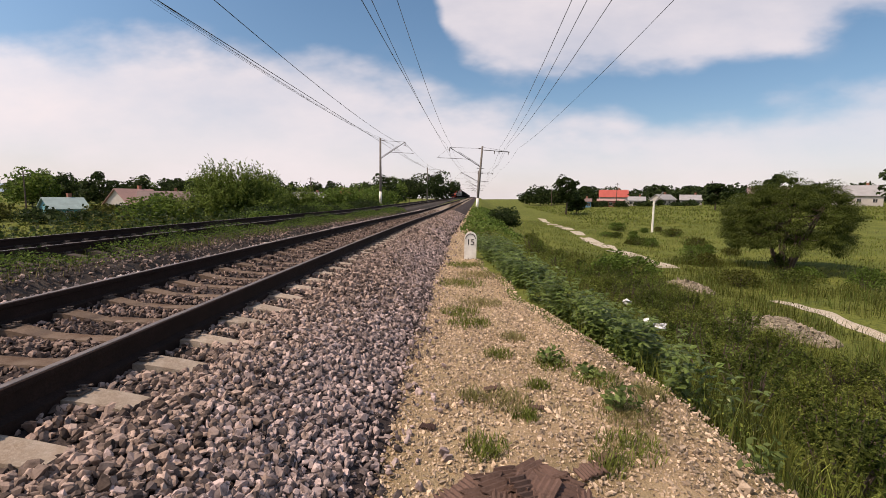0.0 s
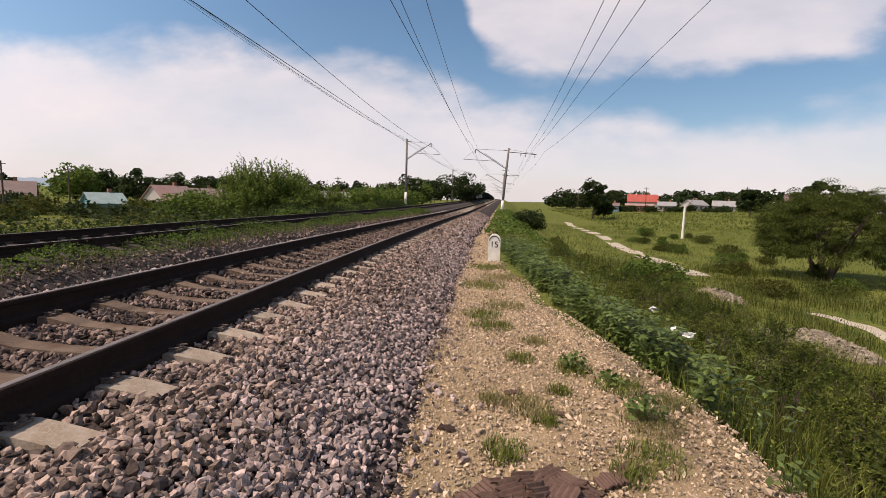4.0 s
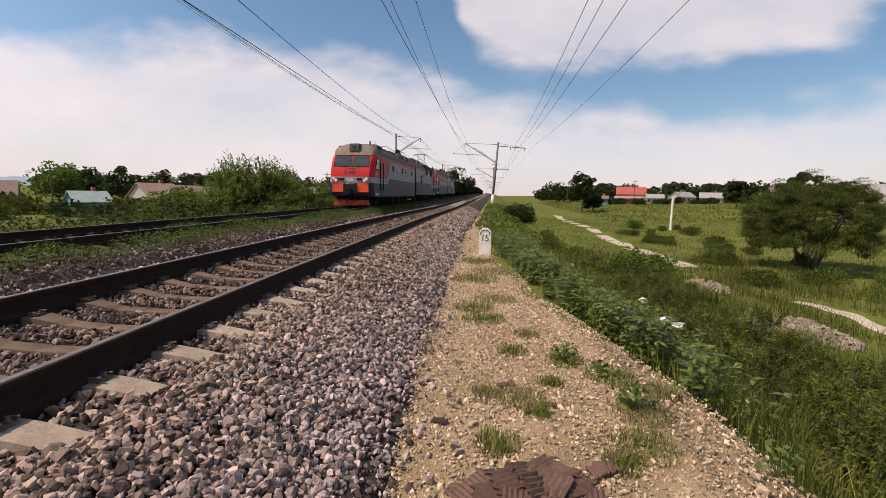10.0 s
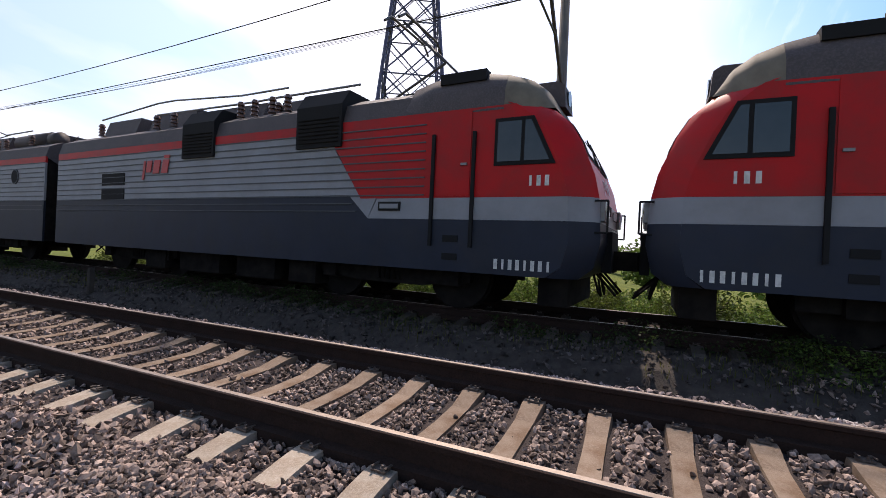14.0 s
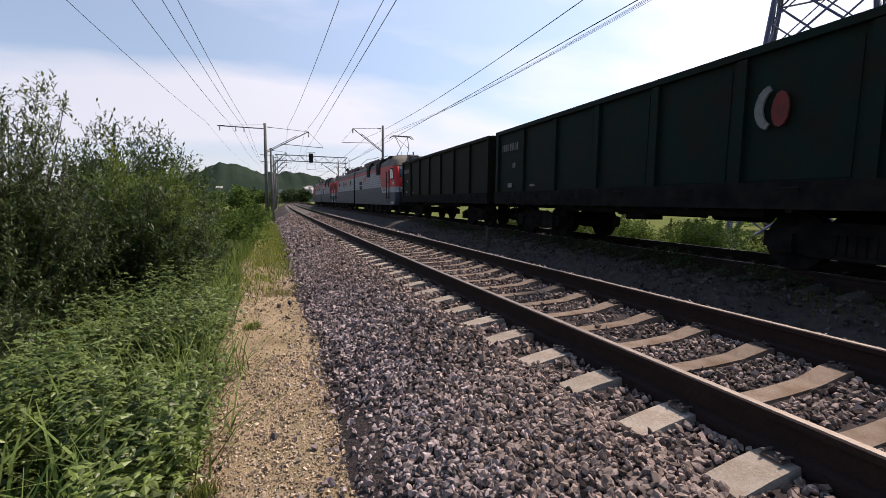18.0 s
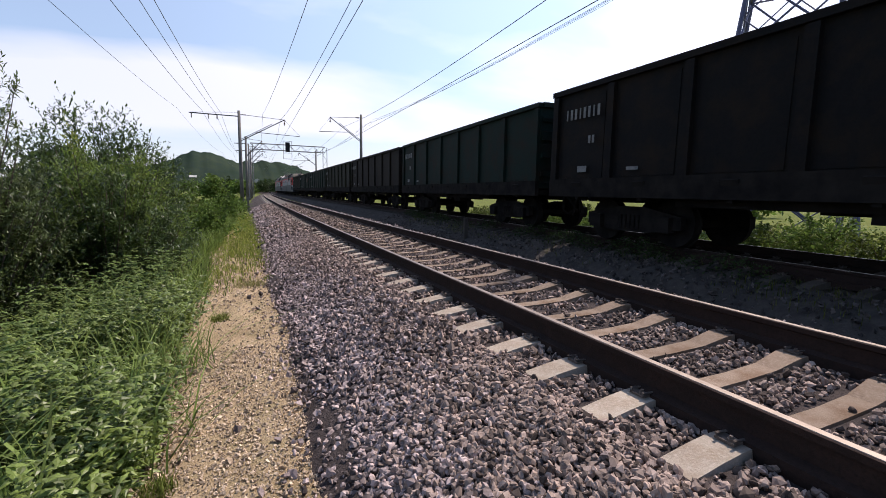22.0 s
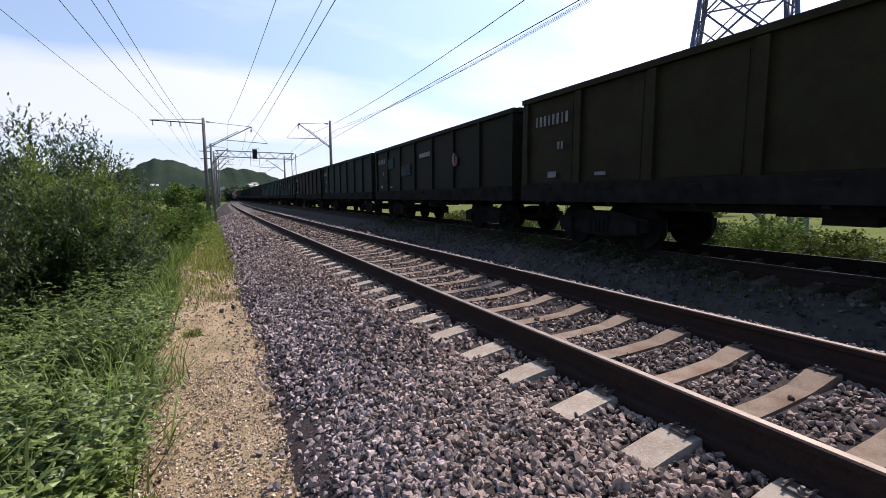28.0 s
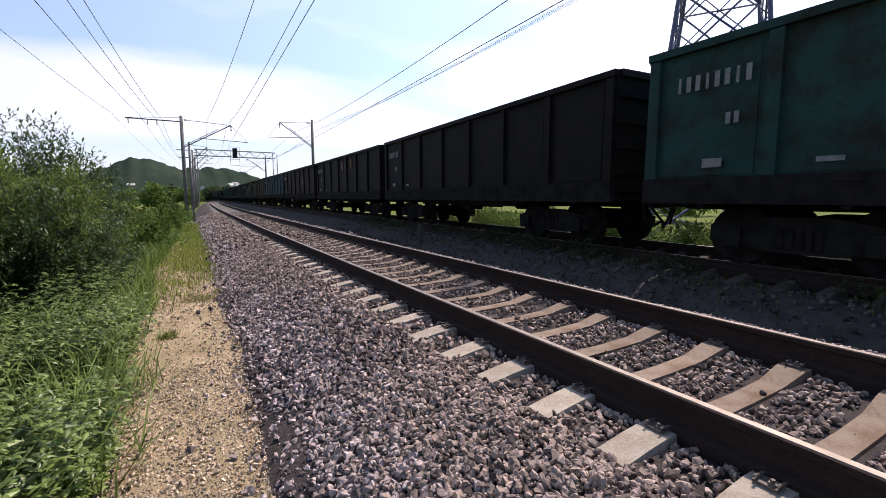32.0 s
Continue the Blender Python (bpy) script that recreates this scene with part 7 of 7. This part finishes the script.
bush("green_thicket", 6.5, -27, 2.4, 5, "willow", "light-green thicket beside the line", 7000, 0.13)
bush("leafy_bush", 7.0, -36, 2.2, 5, "willow", "light-green thicket by the masts", 6000, 0.15)
bush("leafy_bush", 9.0, -46, 2.6, 7, "bush", "thicket behind the masts", 6000, 0.2)
tree("dark_tree", 9.5, -26, 4.6, 5, "dark", "dark-leaved tree above the bushes", 5000, 0.15, bare=0.1)
# north: the big willow bush, the large bush by the far track, trees round the village
def round_willow(x, y, h, w):
    """Stems that fan out from one foot into a domed crown of hanging leaf tufts."""
    t = empty("round_willow", "large round-crowned willow on several leaning stems", "tree", "trees", m=pose(x, y, float(ground_z(x, y))))
    n = 300
    a = rng.uniform(0, 2 * math.pi, n)
    e = np.arcsin(rng.uniform(-0.55, 1.0, n))
    r = rng.uniform(0.62, 1.0, n) ** 0.6
    ruff = 1 + 0.10 * np.sin(3 * a + 1) * np.cos(2.3 * e) + 0.07 * np.sin(7 * a + 5 * e)
    c = np.stack([w / 2 * r * ruff * np.cos(e) * np.cos(a), w / 2 * r * ruff * np.cos(e) * np.sin(a), 0.50 * h + 0.47 * h * r * ruff * np.sin(e)], 1)
    per = 300
    p = np.repeat(c, per, 0)
    d = rng.normal(size=p.shape); d /= np.linalg.norm(d, axis=1)[:, None]
    q = p + d * (0.42 * rng.random(len(p)) ** 0.4)[:, None] * np.array([1, 1, 0.62]) * np.repeat(rng.uniform(0.7, 1.3, n), per)[:, None]
    way = d * 0.8 + np.array([0, 0, -0.35]) + (p - np.array([0, 0, 0.5 * h])) * 0.12
    v, f = leaf_pairs(q, way, 0.050, 2.2, 0.35)
    for i in range(7):
        b = 0.9 * i + 0.4
        bm = bmesh.new()
        foot = Vector((0.22 * math.cos(b), 0.22 * math.sin(b), -0.2))
        knee = Vector((0.13 * w * math.cos(b), 0.13 * w * math.sin(b), 0.30 * h))
        top = Vector((0.27 * w * math.cos(b + 0.2), 0.27 * w * math.sin(b + 0.2), 0.74 * h))
        bm_tube(bm, foot, knee, 0.085, 0.065, n=8)
        bm_tube(bm, knee, top, 0.065, 0.02, n=7)
        stem = part("stem", bm, M["bark"], t, "", True)
        for j in range(6):
            g = knee.lerp(top, 0.05 + 0.15 * j)
            bm = bmesh.new(); bm_tube(bm, g, g.lerp(Vector(c[(i * 41 + j * 7) % n]), 0.85), 0.03, 0.01, n=5)
            part("branch", bm, M["bark"], stem, "", True)
    ob = new("crown", raw("crown", v, f, LEAF["willow"])); ob.parent = t; ob["kind"] = "stuff"


round_willow(17.9, 23.0, 4.9, 6.0)
spray_bush("big_bush", -21.5, 42, 6.0, 10.5, "light", "large light-green bush with upright leafy branches", 330, 13, 10, 0.15, 0.9, "light", dark_core=0.25)
spray_bush("big_bush", -17.0, 47, 3.6, 5.6, "light", "light-green bush beyond the far track", 110, 11, 10, 0.14, 0.8)
bush("big_bush", -28, 40, 3.6, 6.0, "bush", "green bush beyond the far track", 6000, 0.2)
bush("big_bush", -16.0, 60, 3.8, 7.0, "bush", "green bush near the mast", 6000, 0.22)
bush("big_bush", -15.5, 76, 4.4, 9.0, "bush", "green thicket along the far track", 6000, 0.25)
bush("small_bush", 4.0, 34, 1.6, 2.6, "dark", "dark bush on the embankment edge", 4000, 0.10)
bush("small_bush", 7.5, 18, 1.2, 2.6, "bush", "low bush on the slope", 3500, 0.10)
tree("tall_tree", 22.8, 92, 9.0, 4.6, "dark", "tall open-crowned tree in the meadow", 4200, 0.3, 0.2, bare=0.12, clumps=44)
tree("tall_tree", 26.0, 96, 4.2, 3.6, "dark", "shrubby tree in the meadow", 2500, 0.4, bare=0.05)
tr = random.Random(3)
for i in range(40):
    x = -150 + i * 3.7 + tr.uniform(-3, 3)
    y = 100 + tr.uniform(-14, 50) + 0.9 * (i - 12)
    tree("village_tree", x, max(y, 84 - x * 0.1), tr.uniform(5.8, 9.0), tr.uniform(7, 11), "dark" if i % 4 else "bush", "dark-green garden tree among the houses", 2900, 0.42, 0.15, bare=0.1, clumps=28, group="village trees")
for i in range(46):
    x = 28 + i * 4.6 + tr.uniform(-3, 3)
    y = 182 + tr.uniform(-14, 26) - i * 1.25
    tree("village_tree", x, y, tr.uniform(4.2, 7.0), tr.uniform(8, 13), "dark", "dark-green tree behind the houses across the meadow", 1300, 0.7, 0.15, bare=0.08, clumps=24, group="village trees")
for i, (x, y, h) in enumerate(((66, 92, 7.5), (60, 104, 6.5), (84, 84, 10), (90, 88, 9))):
    tree("village_tree", x, y, h, h * 0.75, "dark", "tall dark tree beside the houses", 2200, 0.5, 0.2, bare=0.1, clumps=30, group="village trees")
for i in range(20):
    x = -38 - tr.uniform(0, 60); y = -120 + i * 12
    if -60 < y < 40:
        tree("village_tree", x, y, tr.uniform(4, 7), tr.uniform(5, 8), "bush", "leafy tree beyond the far track", 1500, 0.4, 0.15, bare=0.08, group="village trees")
for i in range(30):
    x = 10 + tr.uniform(0, 75); y = -62 - i * 5.5
    tree("valley_tree", x, y, tr.uniform(4, 7), tr.uniform(5, 9), "dark" if i % 2 else "bush", "leafy tree in the valley by the line", 1300, 0.5, 0.15, bare=0.06, group="valley trees")
for i in range(16):
    tree("valley_tree", 5.0 + 0.44 * i + tr.uniform(-30, 10), -190 - 9 * i, tr.uniform(4, 8), tr.uniform(6, 10), "dark", "tree at the bend of the line", 900, 0.6, 0.15, bare=0.06, group="valley trees")


for i in range(15):
    bush("garden_bush", 43 + 3.4 * i + tr.uniform(-1, 1), 139 - 0.25 * i + tr.uniform(-2, 3), tr.uniform(1.0, 2.1), tr.uniform(2.5, 5), "dark", "dark hedge bush before the houses across the meadow", 900, 0.24, 4, group="garden bushes")


# ---- things on and beside the path ----
def kilometre_stone(x, y):
    t = empty("kilometre_stone", "white concrete track marker stone with rounded top", "marker stone", m=pose(x, y, -0.72, 0, 0, -4))
    bm = bmesh.new()
    poly = [(-0.17, 0.0), (0.17, 0.0), (0.17, 0.62)] + [(0.17 * math.cos(a), 0.62 + 0.17 * math.sin(a)) for a in [math.pi * i / 10 for i in range(1, 10)]] + [(-0.17, 0.62)]
    bm_prism(bm, poly, -0.07, 0.07)
    part("stone_body", bm, M["white_paint"], t, "chipped white painted concrete")
    bm = bmesh.new()
    out = [(0.17 * 0.80 * math.cos(a), 0.60 + 0.135 * math.sin(a)) for a in [math.pi * i / 12 for i in range(13)]]
    for (xa, za), (xb, zb) in zip(out, out[1:]):
        bm_tube(bm, (xa, -0.072, za), (xb, -0.072, zb), 0.012, n=5)
    part("painted_arc", bm, M["black"], t, "black painted rim")
    c = bpy.data.curves.new("marker_number", "FONT"); c.body = "15"; c.size = 0.24; c.extrude = 0.003; c.align_x = "CENTER"
    o = new("marker_number", c); dg = bpy.context.evaluated_depsgraph_get()
    me = bpy.data.meshes.new_from_object(o.evaluated_get(dg)); me.materials.clear(); me.materials.append(M["black"])
    bpy.data.objects.remove(o)
    o = new("marker_number", me); o.parent = t; o.matrix_basis = pose(0, -0.073, 0.42, 90, 0, 0)


kilometre_stone(0.59, 11.3)


def broken_sheet(x, y, z, w, l, turn, tilt, roll_):
    """A broken piece of ribbed dark brown roofing sheet."""
    bm = bmesh.new()
    n = 17
    rag = random.Random(int(1000 * x + 77 * y))
    top, bot = [], []
    for i in range(n):
        xx = -w / 2 + w * i / (n - 1)
        zz = 0.009 if i % 2 else 0.0
        ya, yb = -l / 2 + rag.uniform(0, 0.25) * l, l / 2 - rag.uniform(0, 0.25) * l
        top.append((bm.verts.new((xx, ya, zz + 0.012)), bm.verts.new((xx, yb, zz + 0.012))))
        bot.append((bm.verts.new((xx, ya, zz)), bm.verts.new((xx, yb, zz))))
    for i in range(n - 1):
        bm.faces.new((top[i][0], top[i + 1][0], top[i + 1][1], top[i][1]))
        bm.faces.new((bot[i][1], bot[i + 1][1], bot[i + 1][0], bot[i][0]))
        for j in (0, 1):
            bm.faces.new((top[i][j], bot[i][j], bot[i + 1][j], top[i + 1][j]))
    for e in (top[0] + bot[0], top[-1] + bot[-1]):
        bm.faces.new((e[0], e[1], e[3], e[2]))
    ob = thing("broken_sheet", bm, M["tile"], "broken piece of ribbed brown roofing sheet lying on the gravel", "debris", "broken roofing pieces")
    ob.matrix_basis = pose(x, y, z, tilt, roll_, turn)


dr = random.Random(5)
for i in range(30):
    a = dr.uniform(0, 2 * math.pi); r = dr.random() ** 0.6
    px, py = 0.60 + 0.38 * r * math.cos(a), 1.0 + 0.26 * r * math.sin(a)
    broken_sheet(px, py, -0.695 + 0.085 * (1 - r) + 0.012 * (i % 4), dr.uniform(0.20, 0.30), dr.uniform(0.15, 0.24), dr.uniform(0, 360), dr.uniform(-20, 20), dr.uniform(-20, 20))
for x, y, w, l, a in ((1.05, 1.32, 0.19, 0.15, 20), (0.54, 2.5, 0.16, 0.09, 10), (0.0, 1.8, 0.12, 0.09, -15), (1.2, 1.47, 0.18, 0.1, 35), (0.86, 2.15, 0.12, 0.07, -5)):
    broken_sheet(x, y, -0.69, w, l, a, 2, -3)


def litter(x, y, s, label):
    bm = bmesh.new()
    bmesh.ops.create_icosphere(bm, subdivisions=2, radius=s)
    for v in bm.verts:
        v.co *= 0.72 + 0.55 * noise.noise(v.co * 9 + Vector((x, y, 0))) + 0.35 * noise.noise(v.co * 25 + Vector((y, x, 0)))
        v.co.z *= 0.6
    ob = thing("litter_bag", bm, M["foil"], label, "litter", "litter")
    ob.matrix_basis = pose(x, y, float(ground_z(x, y)) + 0.38)


litter(4.80, 10.56, 0.15, "crumpled white plastic bag caught in the weeds")
litter(3.63, 6.51, 0.16, "white plastic litter among the weeds")
litter(4.21, 7.27, 0.14, "white plastic litter among the weeds")


def heap(x, y, rx, ry, h, label):
    n = 2600
    a, r = rng.uniform(0, 2 * math.pi, n), rng.random(n) ** 0.5
    px, py = x + rx * r * np.cos(a), y + ry * r * np.sin(a)
    z = ground_z(px, py) + h * (1 - r) + 0.02
    stone_cloud("rubble_heap", np.stack([px, py, z], 1), 0.025 + 0.075 * rng.random(n) ** 2, M["rubble"], label, "rubble", False)


heap(9.2, 11.0, 1.3, 1.3, 0.40, "pale heap of gravel and rubble in the grass")
heap(9.75, 17.0, 0.8, 1.3, 0.3, "low heap of stones among the weeds")


def dirt_track(pts, w, label):
    rows = []
    fine = []
    for (xa, ya), (xb, yb) in zip(pts, pts[1:]):
        for i in range(14):
            fine.append((xa + (xb - xa) * i / 14, ya + (yb - ya) * i / 14))
    for i, (x, y) in enumerate(fine):
        row = []
        for s in (-1, -0.5, 0, 0.5, 1):
            xx = x + s * w / 2 * (1 + 0.25 * math.sin(i * 0.7 + s))
            row.append((xx, y, float(ground_z(xx, y)) + 0.02))
        rows.append(row)
    v = np.array(rows).reshape(-1, 3)
    i, j = np.meshgrid(np.arange(4), np.arange(len(rows) - 1))
    a = (j * 5 + i).ravel()
    tagged(new("dirt_track", raw("dirt_track", v, np.stack([a, a + 1, a + 6, a + 5], 1), M["dirt"])), label, "dirt track", kind="structure")


dirt_track(DIRT[:4], 0.45, "pale trodden dirt track across the lower land")
dirt_track(DIRT[4:], 1.2, "pale dirt track leading across the meadow")

t = empty("white_post", "thin whitewashed concrete post in the meadow", "post", m=pose(21.9, 48.6, float(ground_z(21.9, 48.6))))
bm = bmesh.new(); bm_tube(bm, (0, 0, -0.2), (0, 0, 3.4), 0.13, 0.10, n=8); part("post", bm, M["white_paint"], t)
bm = bmesh.new(); bm_tube(bm, (0, 0, 3.2), (0.9, 0, 4.4), 0.05, n=6); bm_tube(bm, (0, 0, 3.3), (-0.5, 0.3, 3.9), 0.04, n=6); part("arm", bm, M["galv"], t)
t = empty("marker_post", "short grey concrete marker post between the tracks", "post", m=pose(-7.0, -14.6, -0.62))
bm = bmesh.new(); bm_box(bm, 0, 0, 0.32, 0.14, 0.12, 0.9); bmesh.ops.bevel(bm, geom=bm.edges[:], offset=0.015, segments=1, affect="EDGES"); part("post", bm, M["dark_concrete"], t)
t = empty("fence_post", "old concrete post at the end of the path", "post", m=pose(edge(-40) + 4.3, -40, -0.7))
bm = bmesh.new(); bm_box(bm, 0, 0, 0.5, 0.16, 0.16, 1.2); bm_box(bm, 0.35, -0.6, 0.45, 0.14, 0.14, 1.1); part("post", bm, M["pole_concrete"], t)


# ---- houses ----
WALL = {k: mat("wall_" + k, c, 0.9, var=tuple(0.8 * x for x in c), vscale=0.6, fine=tuple(0.9 * x for x in c), fscale=9) for k, c in (
    ("white", (0.42, 0.40, 0.37)), ("teal", (0.10, 0.30, 0.36)), ("red", (0.30, 0.085, 0.07)), ("brick", (0.30, 0.13, 0.09)), ("grey", (0.33, 0.32, 0.31)), ("blue", (0.09, 0.25, 0.40)))}
ROOF = {k: mat("roof_" + k, c, 0.75, var=tuple(0.75 * x for x in c), vscale=0.8, fine=tuple(0.85 * x for x in c), fscale=5) for k, c in (
    ("pink", (0.33, 0.20, 0.17)), ("grey", (0.27, 0.27, 0.27)), ("brown", (0.16, 0.11, 0.10)), ("red", (0.36, 0.07, 0.05)), ("white", (0.42, 0.42, 0.42)), ("green", (0.25, 0.34, 0.33)))}


def house(x, y, w, d, h, roof_h, turn, wall, roof, label, windows=3, z=None):
    x, y = site(x, y)
    z = float(ground_z(x, y)) - 0.1 if z is None else z
    t = empty("house", label, "house", "village houses", m=pose(x, y, z, 0, 0, turn))
    bm = bmesh.new()
    bm_prism(bm, [(-d / 2, 0), (d / 2, 0), (d / 2, h), (0, h + roof_h), (-d / 2, h)], -w / 2, w / 2, axis="x")
    part("wall", bm, WALL[wall], t)
    bm = bmesh.new()
    e, k = 0.35, 0.12
    for s in (-1, 1):
        slope = roof_h / (d / 2)
        a = (s * (d / 2 + e), h - e * slope)
        bm_prism(bm, [a, (0, h + roof_h), (0, h + roof_h + k), (a[0], a[1] + k)], -w / 2 - e, w / 2 + e, axis="x")
    r = part("roof", bm, ROOF[roof], t)
    bm = bmesh.new(); bm_box(bm, w * 0.2, 0.4, h + roof_h + 0.2, 0.5, 0.5, 1.1)
    part("chimney", bm, WALL["brick"], r)
    for i in range(windows):
        bm = bmesh.new()
        xx = -w / 2 + w * (i + 0.5) / windows
        bm_box(bm, xx, -d / 2 - 0.02, h * 0.52, 0.95, 0.08, 1.05)
        wn = part("window", bm, WALL["white"], t, "white framed window")
        for sx in (-0.21, 0.21):
            bm = bmesh.new(); bm_box(bm, xx + sx, -d / 2 - 0.05, h * 0.52, 0.36, 0.06, 0.88)
            part("pane", bm, GLASS, wn)
    return t


for row in (
        (-61, 66, 4.6, 4.6, 2.0, 1.5, 60, "teal", "green", "small teal house under a pale green roof"), (-60, 80, 6.5, 6.5, 2.4, 2.6, 70, "white", "pink", "low house with a faded pink roof"),
        (-54, 80, 8, 7, 2.7, 2.1, 30, "blue", "brown", "small house with blue gable and brown roof"), (-48, 84, 6, 6, 2.4, 1.6, 20, "grey", "grey", "grey shed with a sheet roof"),
        (-79, 66, 8, 7, 2.6, 2.2, 45, "grey", "brown", "brown-roofed wooden house among trees"), (-36, 108, 8, 7, 2.6, 2.0, 25, "white", "grey", "white cottage among dark trees"),
        (-27, 118, 12, 8, 3.0, 2.6, 15, "brick", "red", "brick house under a red roof"), (-95, 74, 9, 8, 2.6, 2.3, 40, "white", "grey", "village house with grey roof"),
        (51, 148, 8, 6, 2.0, 0.6, -18, "red", "pink", "long red-walled building across the meadow"), (61, 152, 5, 5, 1.9, 1.2, -20, "white", "grey", "white house with a pale sheet roof"),
        (68, 148, 6, 5, 1.9, 1.5, 25, "white", "grey", "white house with a grey roof"), (76, 146, 6, 5, 1.9, 1.5, -25, "grey", "grey", "white house with a steep pale roof"),
        (96, 140, 10, 8, 2.8, 2.4, -30, "brick", "brown", "brick house with dark roof"), (40, 140, 4, 4, 2.0, 0.8, -15, "blue", "brown", "small blue wooden shed at the meadow's edge"),
        (104, 118, 9, 8, 2.8, 2.5, -35, "white", "grey", "white house beyond the willow"), (60, 172, 10, 8, 3, 2.5, -15, "grey", "red", "grey house under a dull red roof"),
        (110, 104, 9, 8, 2.8, 2.4, -40, "white", "grey", "pale house at the end of the meadow")):
    house(*row)
house(24, -75, 14, 8, 3.0, 1.8, 10, "white", "grey", "pale low building in the valley beside the line")
house(40, -120, 16, 9, 3.5, 2.0, 5, "white", "grey", "white roofed building in the valley")

for i, (x, y) in enumerate(((-66, 55), (-71, 70), (50, 140), (34, 160), (78, 138), (-30, 90))):
    t = empty("utility_pole", "grey wooden utility pole in the village", "utility pole", "utility poles", m=pose(x, y, float(ground_z(x, y))))
    bm = bmesh.new(); bm_tube(bm, (0, 0, -0.3), (0, 0, 7.5), 0.13, 0.09, n=8); part("pole", bm, M["bark"], t)
    bm = bmesh.new(); bm_box(bm, 0, 0, 7.1, 1.4, 0.1, 0.1); part("cross_arm", bm, M["bark"], t)


# ---- far hills ----
def hill_range(name, cx, cy, along, width, height, turn, material, label, seed, n=220):
    vs, fs = [], []
    for j in range(9):
        for i in range(n):
            s = -1 + 2 * i / (n - 1)
            w = j / 8
            prof = max(0.0, 1 - abs(s) ** 2.2) * (0.028 * noise.noise(Vector((s * 95, seed, j))) + 0.72 + 0.35 * noise.noise(Vector((s * 3.1, seed, 0))) + 0.06 * noise.noise(Vector((s * 22, seed, 3))))
            vs.append((s * along / 2, (w - 0.5) * width, height * prof * math.sin(math.pi * min(w, 0.999)) ** 0.8 - 4))
    for j in range(8):
        for i in range(n - 1):
            fs.append((j * n + i, j * n + i + 1, (j + 1) * n + i + 1, (j + 1) * n + i))
    ob = tagged(new(name, raw(name, vs, fs, material, True)), label, "hill", kind="structure")
    ob.matrix_basis = pose(cx, cy, 0, 0, 0, turn)


hill_range("hill_south", 10, -900, 620, 320, 78, 4, M["hill"], "wooded hill closing the valley", 1.0)
hill_range("hill_south_low", -40, -1150, 1000, 300, 66, 6, M["hill"], "lower wooded hill with scattered houses", 4.0)
hill_range("ridge_west", -1900, 1700, 2600, 500, 62, 45, M["ridge"], "far ridge in a haze-tinted blue-grey", 7.0)
hr = random.Random(11)
for i in range(18):
    # on the slopes that face the line
    far = 0 if i % 3 else 1
    cx, cy, half, wide, high, seed_ = ((10, -900, 310, 320, 78, 1.0), (-40, -1150, 500, 300, 66, 4.0))[far]
    f, w = hr.uniform(-0.7, -0.05) if i % 2 else hr.uniform(-0.45, 0.2), hr.uniform(0.86, 0.93)
    prof = max(0.0, 1 - abs(f) ** 2.2) * (0.72 + 0.35 * noise.noise(Vector((f * 3.1, seed_, 0))))
    x, y, z = cx + f * half, cy + (w - 0.5) * wide, high * prof * math.sin(math.pi * w) ** 0.8 - 8.0
    bm = bmesh.new(); bm_prism(bm, [(-4, -6), (4, -6), (4, 3), (0, 5.5), (-4, 3)], -5, 5, axis="x")
    ob = thing("hillside_house", bm, WALL["white"] if i % 3 else WALL["grey"], "tiny pale house on the far hillside", "house", "hillside houses")
    ob.matrix_basis = pose(x, y, z, 0, 0, hr.uniform(0, 180))


# ---- what moves ----
def motions():
    for ob, s, turned in TRAIN:
        rows = []
        for i in range(33):
            y = s - SPEED * i
            rows.append((float(i), on_track_2(y, turned)))
        walk(ob, rows)


motions()
